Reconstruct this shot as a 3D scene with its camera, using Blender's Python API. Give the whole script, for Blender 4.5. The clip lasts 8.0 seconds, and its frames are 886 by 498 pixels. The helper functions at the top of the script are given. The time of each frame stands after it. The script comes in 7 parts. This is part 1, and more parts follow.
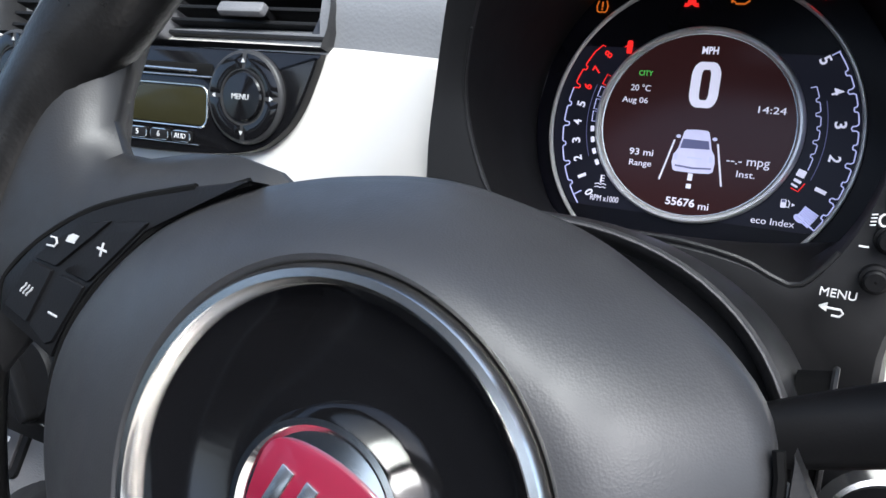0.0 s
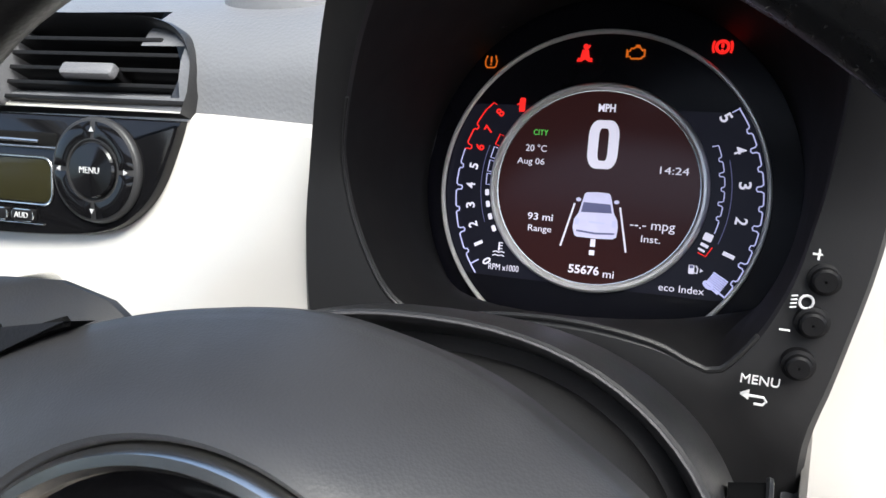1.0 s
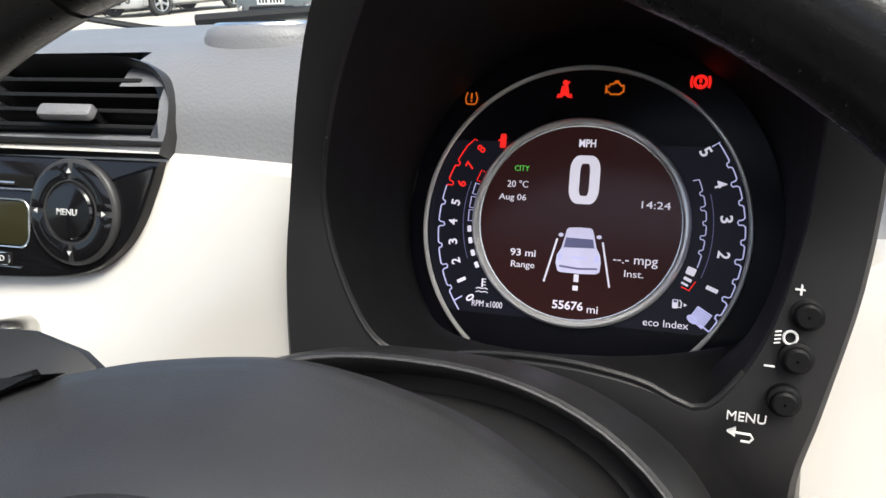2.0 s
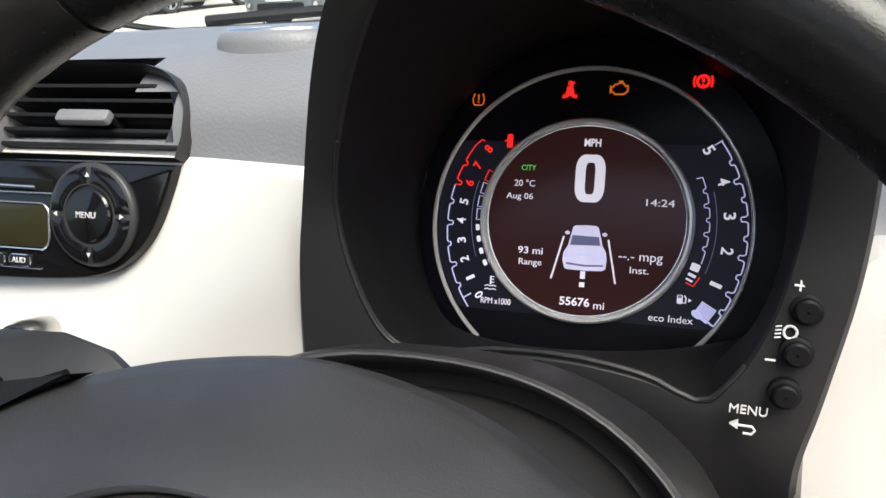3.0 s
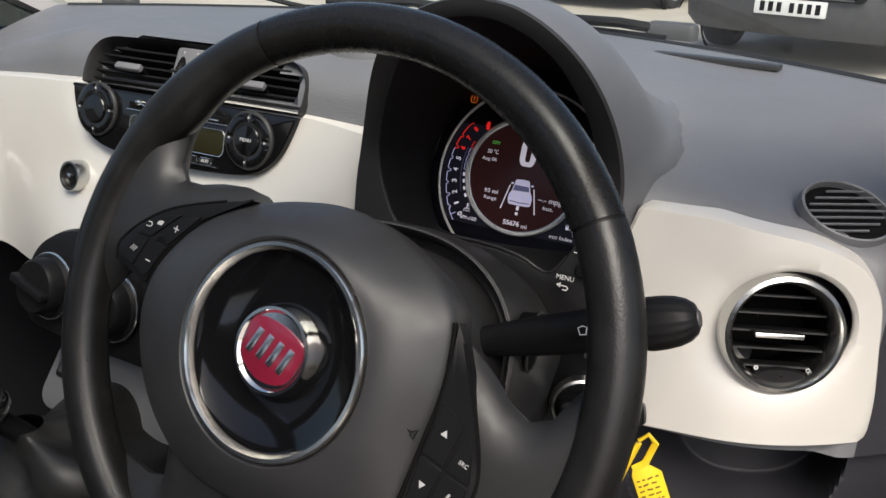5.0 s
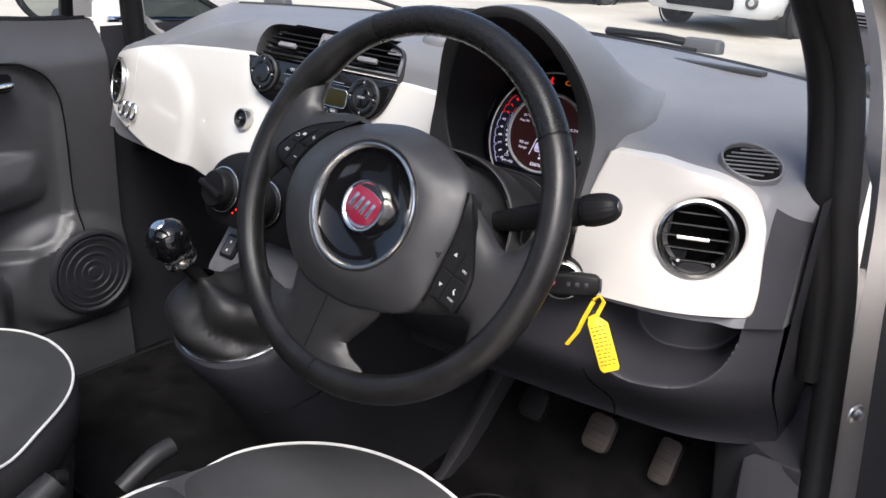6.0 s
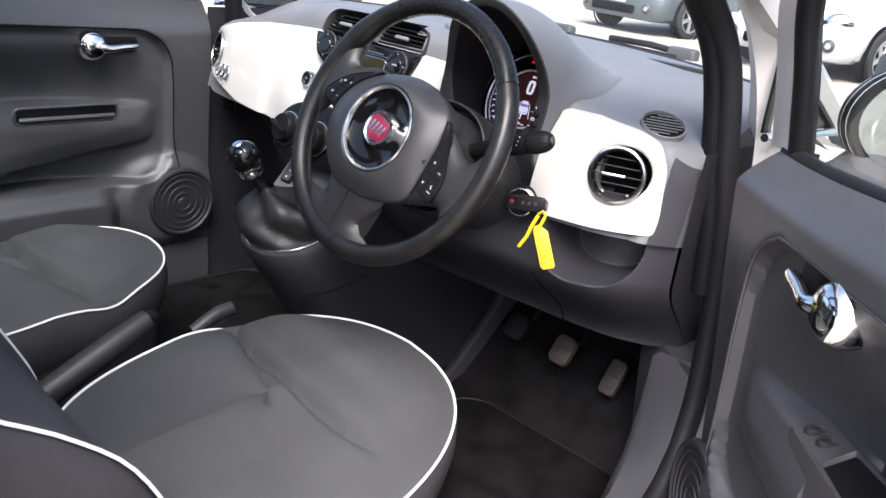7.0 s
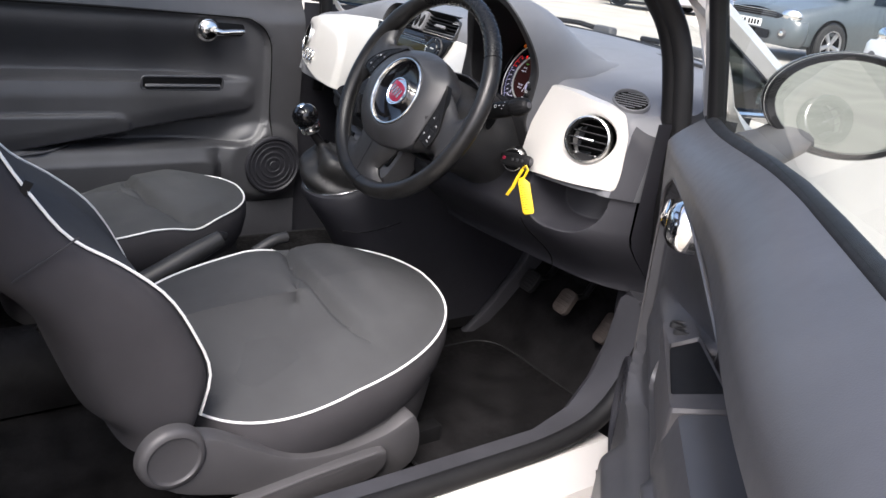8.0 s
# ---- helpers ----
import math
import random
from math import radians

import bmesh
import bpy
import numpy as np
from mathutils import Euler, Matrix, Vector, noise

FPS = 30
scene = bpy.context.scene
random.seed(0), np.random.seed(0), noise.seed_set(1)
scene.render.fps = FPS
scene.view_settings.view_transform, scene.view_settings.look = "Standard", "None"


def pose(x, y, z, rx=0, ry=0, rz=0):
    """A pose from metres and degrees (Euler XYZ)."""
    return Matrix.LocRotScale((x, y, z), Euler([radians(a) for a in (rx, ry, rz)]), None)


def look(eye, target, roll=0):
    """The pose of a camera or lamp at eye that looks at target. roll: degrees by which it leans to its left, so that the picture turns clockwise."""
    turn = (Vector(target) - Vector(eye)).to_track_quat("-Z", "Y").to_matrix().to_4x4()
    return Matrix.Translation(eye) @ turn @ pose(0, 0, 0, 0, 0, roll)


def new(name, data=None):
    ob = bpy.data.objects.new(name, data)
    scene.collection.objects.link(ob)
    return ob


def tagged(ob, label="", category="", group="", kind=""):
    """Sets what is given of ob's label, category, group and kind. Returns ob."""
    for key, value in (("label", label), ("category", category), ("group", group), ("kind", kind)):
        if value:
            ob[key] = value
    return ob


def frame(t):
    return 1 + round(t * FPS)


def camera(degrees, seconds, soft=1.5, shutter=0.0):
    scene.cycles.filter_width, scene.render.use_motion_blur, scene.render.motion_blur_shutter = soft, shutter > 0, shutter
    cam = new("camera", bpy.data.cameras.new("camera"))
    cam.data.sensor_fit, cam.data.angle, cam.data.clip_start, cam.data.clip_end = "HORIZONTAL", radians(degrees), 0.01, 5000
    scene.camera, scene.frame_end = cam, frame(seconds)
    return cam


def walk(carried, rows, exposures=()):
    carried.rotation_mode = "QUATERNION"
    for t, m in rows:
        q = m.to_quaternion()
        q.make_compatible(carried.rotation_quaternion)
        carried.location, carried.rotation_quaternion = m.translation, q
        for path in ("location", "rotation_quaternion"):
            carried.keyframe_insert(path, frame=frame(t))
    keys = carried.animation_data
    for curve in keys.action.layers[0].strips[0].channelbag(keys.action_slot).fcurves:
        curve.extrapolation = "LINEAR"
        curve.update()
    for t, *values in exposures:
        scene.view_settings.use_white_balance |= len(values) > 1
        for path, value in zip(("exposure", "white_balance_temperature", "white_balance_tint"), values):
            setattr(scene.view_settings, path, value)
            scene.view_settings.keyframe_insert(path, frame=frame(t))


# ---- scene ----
cam = camera(56.1, 8.0)
PATH = [
    (0, (0.407, -0.119, 1.021), (-0.525, 1.476, 0.252), -2.7),
    (0.5, (0.393, -0.081, 1.023), (-0.389, 1.592, 0.256), -2.8),
    (1, (0.391, -0.073, 1.03), (-0.334, 1.645, 0.306), -2.6),
    (1.5, (0.391, -0.068, 1.032), (-0.303, 1.69, 0.378), -2.8),
    (3, (0.395, -0.076, 1.037), (-0.327, 1.665, 0.369), -3.8),
    (3.5, (0.41, -0.099, 1.052), (-0.32, 1.652, 0.418), -3.6),
    (4, (0.463, -0.183, 1.096), (-0.292, 1.554, 0.455), -3.3),
    (4.5, (0.502, -0.255, 1.114), (-0.292, 1.449, 0.43), -1.6),
    (4.7, (0.527, -0.277, 1.114), (-0.296, 1.39, 0.377), -0.4),
    (5.8, (0.779, -0.491, 1.14), (-0.334, 1.001, 0.408), 3.1),
    (6, (0.825, -0.561, 1.143), (-0.302, 0.922, 0.413), 3.2),
    (6.5, (0.959, -0.72, 1.155), (-0.201, 0.746, 0.444), 3.7),
    (7, (1.155, -0.774, 1.14), (-0.109, 0.612, 0.445), 6.7),
    (7.5, (1.344, -0.812, 1.144), (-0.088, 0.389, 0.43), 6.7),
    (8, (1.536, -0.822, 1.143), (0.062, 0.341, 0.451), 7.8),
]
EXPOSURES = [(0.0, 1.95, 5800, 8), (0.5, 2.33, 6050, 8), (1.0, 2.0, 6200, 8), (1.5, 1.85, 6500, 8), (3.0, 1.84, 6500, 8), (3.5, 1.72, 6520, 8), (4.0, 1.37, 6550, 7), (4.7, 0.98, 6650, 8), (5.8, 1.5, 6350, 13), (6.5, 1.72, 6150, 14), (7.5, 2.12, 6200, 14), (8.0, 1.76, 6250, 13)]
walk(cam, [(t, look(eye, target, roll)) for t, eye, target, roll in PATH], EXPOSURES)

# ---- world and light ----
world = bpy.data.worlds.new("sky")
scene.world = world
world.use_nodes = True
wn = world.node_tree.nodes
sky = wn.new("ShaderNodeTexSky")
sky.sky_type, sky.sun_disc = "NISHITA", False
sky.sun_elevation, sky.sun_rotation = radians(53), radians(140)
sky.air_density, sky.dust_density = 0.75, 4.5
wn["Background"].inputs["Strength"].default_value = 0.15
world.node_tree.links.new(sky.outputs[0], wn["Background"].inputs["Color"])
sun = new("sun", bpy.data.lights.new("sun", "SUN"))
sun.data.energy, sun.data.angle, sun.data.color = 2.2, radians(35), (1.0, 0.96, 0.9)
# the sun stands behind the car and to its right
sun.matrix_world = look((3.0, -3.6, 6.2), (0, 0, 0))


# ---- materials ----
def mat(name, color, rough=0.5, metal=0.0, grain=0.0, grain_size=900.0, mottle=0.12, mottle_size=14.0, coat=0.0, spec=0.5, voronoi=False, glow=0.0):
    m = bpy.data.materials.new(name)
    m.use_nodes = True
    nt = m.node_tree
    b = nt.nodes["Principled BSDF"]
    b.inputs["Roughness"].default_value, b.inputs["Metallic"].default_value = rough, metal
    b.inputs["Specular IOR Level"].default_value, b.inputs["Coat Weight"].default_value = spec, coat
    b.inputs["Coat Roughness"].default_value = 0.06
    co = nt.nodes.new("ShaderNodeTexCoord")
    if mottle:
        n = nt.nodes.new("ShaderNodeTexNoise")
        n.inputs["Scale"].default_value, n.inputs["Detail"].default_value = mottle_size, 6
        nt.links.new(co.outputs["Object"], n.inputs["Vector"])
        r = nt.nodes.new("ShaderNodeValToRGB")
        r.color_ramp.elements[0].position, r.color_ramp.elements[1].position = 0.3, 0.72
        for i, k in ((0, 1 - mottle), (1, 1 + mottle)):
            r.color_ramp.elements[i].color = (*[min(1, c * k) for c in color], 1)
        nt.links.new(n.outputs["Fac"], r.inputs["Fac"])
        nt.links.new(r.outputs["Color"], b.inputs["Base Color"])
        mr = nt.nodes.new("ShaderNodeMapRange")
        mr.inputs["To Min"].default_value, mr.inputs["To Max"].default_value = max(0.02, rough * (1 - mottle)), min(1, rough * (1 + mottle))
        n2 = nt.nodes.new("ShaderNodeTexNoise")
        n2.inputs["Scale"].default_value, n2.inputs["Detail"].default_value = mottle_size * 5, 4
        nt.links.new(co.outputs["Object"], n2.inputs["Vector"])
        nt.links.new(n2.outputs["Fac"], mr.inputs["Value"])
        nt.links.new(mr.outputs["Result"], b.inputs["Roughness"])
    else:
        b.inputs["Base Color"].default_value = (*color, 1)
    if grain:
        g = nt.nodes.new("ShaderNodeTexVoronoi" if voronoi else "ShaderNodeTexNoise")
        g.inputs["Scale"].default_value = grain_size
        nt.links.new(co.outputs["Object"], g.inputs["Vector"])
        bu = nt.nodes.new("ShaderNodeBump")
        bu.inputs["Strength"].default_value, bu.inputs["Distance"].default_value = grain, 0.0006
        nt.links.new(g.outputs[0], bu.inputs["Height"])
        nt.links.new(bu.outputs["Normal"], b.inputs["Normal"])
    if glow:
        b.inputs["Emission Color"].default_value, b.inputs["Emission Strength"].default_value = (*color, 1), glow
    return m


def glass(name, tint=(0.78, 0.83, 0.80), rough=0.0):
    m = bpy.data.materials.new(name)
    m.use_nodes = True
    nt = m.node_tree
    nt.nodes.remove(nt.nodes["Principled BSDF"])
    t, g, mx, f, p = (nt.nodes.new(k) for k in ("ShaderNodeBsdfTransparent", "ShaderNodeBsdfGlossy", "ShaderNodeMixShader", "ShaderNodeLayerWeight", "ShaderNodeMapRange"))
    t.inputs["Color"].default_value = (*tint, 1)
    g.inputs["Roughness"].default_value = rough
    f.inputs["Blend"].default_value = 0.15
    p.inputs["To Min"].default_value, p.inputs["To Max"].default_value = 0.03, 0.28
    nt.links.new(f.outputs["Facing"], p.inputs["Value"])
    nt.links.new(p.outputs[0], mx.inputs[0])
    nt.links.new(t.outputs[0], mx.inputs[1])
    nt.links.new(g.outputs[0], mx.inputs[2])
    nt.links.new(mx.outputs[0], nt.nodes["Material Output"].inputs["Surface"])
    return m


PAD = mat("soft dash plastic", (0.1063, 0.1087, 0.1162), 0.5, grain=0.26, grain_size=560, voronoi=True, mottle=0.06, spec=0.4)
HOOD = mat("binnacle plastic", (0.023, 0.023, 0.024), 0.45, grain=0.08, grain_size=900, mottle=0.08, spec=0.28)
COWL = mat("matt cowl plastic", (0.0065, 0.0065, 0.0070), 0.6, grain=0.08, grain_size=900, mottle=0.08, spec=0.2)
LOWER = mat("lower dash plastic", (0.01716, 0.01716, 0.02098), 0.55, grain=0.15, grain_size=900, voronoi=True, mottle=0.1, spec=0.35)
DOORP = mat("door trim plastic", (0.042, 0.042, 0.0452), 0.45, grain=0.10, grain_size=900, voronoi=True, mottle=0.1, spec=0.55)
SILL = mat("sill plastic", (0.030, 0.030, 0.034), 0.5, grain=0.2, grain_size=800, voronoi=True, mottle=0.15, spec=0.4)
SHROUD = mat("column shroud plastic", (0.0225, 0.0225, 0.02312), 0.4, grain=0.2, grain_size=600, mottle=0.1, spec=0.25)
GRIP = mat("wrinkled grip leather", (0.0085, 0.0083, 0.0082), 0.32, grain=0.11, grain_size=620, voronoi=True, mottle=0.34, mottle_size=55, spec=0.31)
LEATHER = mat("black leather", (0.0070, 0.0068, 0.0067), 0.27, grain=0.05, grain_size=1300, voronoi=True, mottle=0.25, mottle_size=30, spec=0.29)
SPOKE = mat("worn spoke leather", (0.0145, 0.0143, 0.0145), 0.46, grain=0.06, grain_size=1400, voronoi=True, mottle=0.25, mottle_size=26, spec=0.42)
GAITER = mat("soft gaiter leather", (0.014, 0.0138, 0.0138), 0.42, grain=0.10, grain_size=1200, voronoi=True, mottle=0.2, mottle_size=30, spec=0.35)
CONSOLE = mat("grey console plastic", (0.105, 0.105, 0.110), 0.5, grain=0.25, grain_size=800, voronoi=True, mottle=0.1, spec=0.4)
VINYL = mat("airbag vinyl", (0.0245, 0.0245, 0.0256), 0.42, grain=0.07, grain_size=1500, voronoi=True, mottle=0.18, mottle_size=22, spec=0.42)
WHITE = mat("pearl white paint", (0.4234, 0.4092, 0.381), 0.28, coat=0.5, mottle=0.02)
BODY = mat("white body paint", (0.4232, 0.4105, 0.3936), 0.3, coat=0.6, mottle=0.03)
CHROME = mat("chrome", (0.76, 0.75, 0.73), 0.12, metal=1.0, mottle=0.03)
RING = mat("brushed ring metal", (0.70, 0.68, 0.64), 0.2, metal=1.0, mottle=0.05)
SATIN = mat("satin chrome", (0.62, 0.62, 0.6), 0.25, metal=1.0, mottle=0.04)
BRIGHT = mat("bright trim ring", (0.88, 0.87, 0.84), 0.22, metal=0.4, mottle=0.04)
PIANO = mat("black gloss plastic", (0.004, 0.004, 0.0045), 0.08, coat=0.0, mottle=0.1, mottle_size=60, spec=0.4)
BLACK = mat("black plastic", (0.007, 0.007, 0.0075), 0.45, grain=0.15, mottle=0.15, spec=0.12)
VOID = mat("deep black", (0.004, 0.004, 0.004), 0.85, mottle=0, spec=0.08)
FABRIC = mat("grey seat fabric", (0.04297, 0.04414, 0.0457), 0.95, grain=0.9, grain_size=1100, mottle=0.1, mottle_size=9, spec=0.2)
FABRIC2 = mat("dark side fabric", (0.033, 0.03135, 0.0341), 0.9, grain=0.8, grain_size=1100, mottle=0.12, mottle_size=9, spec=0.25)
PIPE = mat("white piping", (0.615, 0.615, 0.5986), 0.6, grain=0.2, mottle=0.05)
SEATP = mat("seat plastic", (0.04428, 0.0428, 0.04501), 0.5, grain=0.3, grain_size=600, mottle=0.08)
CARPET = mat("black carpet", (0.0056, 0.0053, 0.0056), 1.0, grain=1.0, grain_size=500, mottle=0.65, mottle_size=16, spec=0.1)
RUBBER = mat("black rubber", (0.007, 0.007, 0.0075), 0.6, grain=0.2, mottle=0.15, spec=0.25)
RED = mat("red enamel", (0.175, 0.008, 0.026), 0.3, coat=0.5, mottle=0.08)
YELLOW = mat("yellow plastic tag", (0.66, 0.45, 0.012), 0.45, mottle=0.05)
INK = mat("dark ink", (0.16, 0.11, 0.01), 0.6, mottle=0)
MARK = mat("dim grey print", (0.36, 0.36, 0.36), 0.6, mottle=0.1)
PRINT = mat("white print", (0.6, 0.6, 0.6), 0.5, mottle=0)
SCREEN = mat("display", (0.0246, 0.0082, 0.0082), 0.16, mottle=0.04, glow=0.2, spec=0.2)
DIAL = mat("dial face", (0.005, 0.005, 0.008), 0.25, mottle=0.1, spec=0.2)
LIT = mat("display white", (0.624, 0.592, 0.688), 0.4, mottle=0, glow=0.25)
LITB = mat("display blue white", (0.4, 0.4, 0.64), 0.4, mottle=0, glow=0.28)
LITR = mat("warning red", (0.9, 0.02, 0.015), 0.4, mottle=0, glow=0.25)
LITO = mat("warning amber", (0.75, 0.16, 0.01), 0.4, mottle=0, glow=0.17)
LITC = mat("display car body", (0.46, 0.44, 0.60), 0.4, mottle=0.1, mottle_size=120, glow=0.28)
LITD = mat("display dark blue", (0.085, 0.085, 0.17), 0.4, mottle=0, glow=0.25)
BACKLIT = mat("dark lit panel", (0.006, 0.006, 0.010), 0.3, mottle=0, glow=0.28, spec=0.2)
LITG = mat("display green", (0.1, 0.55, 0.08), 0.4, mottle=0, glow=0.22)
LCD = mat("radio display", (0.016, 0.015, 0.007), 0.16, mottle=0.06, spec=0.3)
METAL = mat("worn pedal rubber", (0.046, 0.037, 0.032), 0.6, grain=0.4, mottle=0.25, mottle_size=60)
MIRROR = mat("mirror glass", (0.38, 0.41, 0.40), 0.01, metal=1.0, mottle=0)
GLASS = glass("window glass")
GLASSR = glass("roof glass", (0.70, 0.73, 0.73))
GLASSD = glass("tinted glass", (0.25, 0.28, 0.28))
TYRE = mat("tyre rubber", (0.018, 0.018, 0.018), 0.8, grain=0.5, grain_size=80, mottle=0.2)
ALLOY = mat("alloy", (0.55, 0.55, 0.56), 0.3, metal=0.9, mottle=0.08)
GREYP = mat("grey bumper plastic", (0.049, 0.049, 0.0525), 0.6, grain=0.2, mottle=0.12)
CARW = mat("silver white paint", (0.48, 0.485, 0.495), 0.3, coat=0.6, mottle=0.03)
CARB = mat("dark blue paint", (0.075, 0.088, 0.096), 0.3, coat=0.35, mottle=0.05)
CARS = mat("silver paint", (0.42, 0.43, 0.45), 0.3, metal=0.4, coat=0.5, mottle=0.05)
CARK = mat("black paint", (0.030, 0.031, 0.031), 0.35, coat=0.25, mottle=0.05)
GROUND = mat("pale worn concrete", (0.335, 0.305, 0.262), 0.9, grain=1.0, grain_size=60, mottle=0.16, mottle_size=0.9)


# ---- mesh tools ----
def part(name, bm, material, parent=None, label="", smooth=True):
    bmesh.ops.recalc_face_normals(bm, faces=bm.faces)
    me = bpy.data.meshes.new(name)
    for f in bm.faces:
        f.smooth = smooth
    bm.to_mesh(me)
    bm.free()
    me.materials.append(material)
    if smooth:
        me.set_sharp_from_angle(angle=radians(38))
    ob = new(name, me)
    ob.parent = parent
    return tagged(ob, label)


def thing(name, label, category, group="", kind="", at=None):
    ob = new(name)
    ob.empty_display_size = 0.05
    if at is not None:
        ob.matrix_world = at
    return tagged(ob, label, category, group, kind)


def sheet(fn, nu, nv, loop_u=False, loop_v=False, cap=False, m=None, bm=None):
    """A surface from fn(i, j) on a grid."""
    bm = bm or bmesh.new()
    g = [[bm.verts.new(Vector(fn(i, j)) if m is None else m @ Vector(fn(i, j))) for j in range(nv)] for i in range(nu)]
    for i in range(nu if loop_u else nu - 1):
        for j in range(nv if loop_v else nv - 1):
            q = (g[i][j], g[(i + 1) % nu][j], g[(i + 1) % nu][(j + 1) % nv], g[i][(j + 1) % nv])
            bm.faces.new(q)
    if cap and loop_v:
        bm.faces.new(g[0])
        bm.faces.new(g[-1])
    return bm


def loft(rings, closed=True, cap=True, m=None, bm=None):
    return sheet(lambda i, j: rings[i][j], len(rings), len(rings[0]), False, closed, cap, m, bm)


def lathe(profile, n=48, m=None, bm=None, cap=False):
    """Turn (radius, height) pairs round the local z axis."""
    rings = [[(r * math.cos(2 * math.pi * k / n), r * math.sin(2 * math.pi * k / n), z) for k in range(n)] for r, z in profile]
    return loft(rings, True, cap, m, bm)


def spline(pts, n, closed=False):
    """A smooth line of n points through pts (Catmull-Rom)."""
    p = [Vector(q) for q in pts]
    k = len(p)
    out = []
    for i in range(n):
        s = i / n * k if closed else i / (n - 1) * (k - 1)
        a = int(s) if closed else min(int(s), k - 2)
        t = s - a
        if closed:
            p0, p1, p2, p3 = (p[(a + d) % k] for d in (-1, 0, 1, 2))
        else:
            p1, p2 = p[a], p[a + 1]
            p0, p3 = p[a - 1] if a else p1 * 2 - p2, p[a + 2] if a + 2 < k else p2 * 2 - p1
        out.append(0.5 * (2 * p1 + (p2 - p0) * t + (2 * p0 - 5 * p1 + 4 * p2 - p3) * t * t + (3 * p1 - p0 - 3 * p2 + p3) * t ** 3))
    return out


def tube(pts, radius, n=10, closed=False, m=None, bm=None, flat=1.0):
    """A round bar along pts; radius is a number or one for each point."""
    pts = [Vector(q) for q in pts]
    k = len(pts)
    rad = radius if isinstance(radius, (list, tuple)) else [radius] * k
    tang = [((pts[(i + 1) % k] - pts[i - 1]) if closed else (pts[min(i + 1, k - 1)] - pts[max(i - 1, 0)])).normalized() for i in range(k)]
    up = tang[0].orthogonal().normalized()
    rings = []
    for i in range(k):
        up = (up - tang[i] * up.dot(tang[i])).normalized()
        side = tang[i].cross(up)
        rings.append([pts[i] + rad[i] * (up * math.cos(2 * math.pi * a / n) + side * flat * math.sin(2 * math.pi * a / n)) for a in range(n)])
    return sheet(lambda i, j: rings[i][j], k, n, closed, True, not closed, m, bm)


def slab(outline, z0, z1, edge=0.0, m=None, bm=None):
    """A plate with the given outline (counter-clockwise, 2D) from z0 up to z1, with a rounded rim of width edge."""
    o = [Vector((q[0], q[1])) for q in outline]
    k = len(o)

    def inset(d):
        out = []
        for i in range(k):
            e = (o[(i + 1) % k] - o[i - 1])
            e = e.normalized() if e.length > 1e-9 else Vector((1, 0))
            out.append(o[i] + Vector((-e.y, e.x)) * d)
        return out
    steps = [(0, z0), (0, z1)] if not edge else [(0, z0), (0, z1 - edge), (edge * 0.3, z1 - edge * 0.3), (edge, z1)]
    rings = [[(q.x, q.y, z) for q in inset(d)] for d, z in steps]
    return loft(rings, True, True, m, bm)


def rrect(w, h, r, n=5, cx=0.0, cy=0.0):
    out = []
    for sx, sy, a0 in ((1, -1, -90), (1, 1, 0), (-1, 1, 90), (-1, -1, 180)):
        for i in range(n + 1):
            a = radians(a0 + 90 * i / n)
            out.append((cx + sx * (w / 2 - r) + r * math.cos(a), cy + sy * (h / 2 - r) + r * math.sin(a)))
    return out


def ellipse(rx, ry, n=40, cx=0.0, cy=0.0, a0=0.0, a1=360.0):
    full = a1 - a0 >= 360
    return [(cx + rx * math.cos(radians(a0 + (a1 - a0) * i / (n if full else n - 1))), cy + ry * math.sin(radians(a0 + (a1 - a0) * i / (n if full else n - 1)))) for i in range(n)]


def block(sx, sy, sz, r, m=None, bm=None):
    """A box with rounded upright and top edges, centred, standing on z = 0."""
    return slab(rrect(sx, sy, max(r, 1e-4), 4), 0, sz, r * 0.8, m, bm)


def letters(text, size, material, parent, m, name="lettering", depth=0.0003, align="CENTER"):
    cu = bpy.data.curves.new("text", "FONT")
    cu.body, cu.size, cu.align_x, cu.align_y, cu.extrude, cu.resolution_u = text, size, align, "CENTER", depth, 3
    tmp = bpy.data.objects.new("text", cu)
    scene.collection.objects.link(tmp)
    bpy.context.view_layer.update()
    me = bpy.data.meshes.new_from_object(tmp.evaluated_get(bpy.context.evaluated_depsgraph_get()))
    bpy.data.objects.remove(tmp)
    me.transform(m)
    me.materials.clear()
    me.materials.append(material)
    ob = new(name, me)
    ob.parent = parent
    return ob


def axes(origin, x, y):
    """A frame with the given x and y directions (y is squared up), z = x cross y."""
    x = Vector(x).normalized()
    y = Vector(y)
    y = (y - x * y.dot(x)).normalized()
    z = x.cross(y)
    m = Matrix((x, y, z)).transposed().to_4x4()
    m.translation = origin
    return m


def ramp(a, b, x):
    t = min(1, max(0, (x - a) / (b - a)))
    return t * t * (3 - 2 * t)


def mix(a, b, t):
    return a + (b - a) * t


# ---- dashboard ----
def face(x, z):
    """The front of the dashboard's painted panel."""
    return 0.211 + 0.135 * x * x + 3.2 * max(0, abs(x) - 0.5) ** 2 + 0.25 * (z - 0.87)


def table(pairs, x):
    for (a, p), (b, q) in zip(pairs, pairs[1:]):
        if x <= b:
            return mix(p, q, max(0, (x - a) / (b - a)))
    return pairs[-1][1]


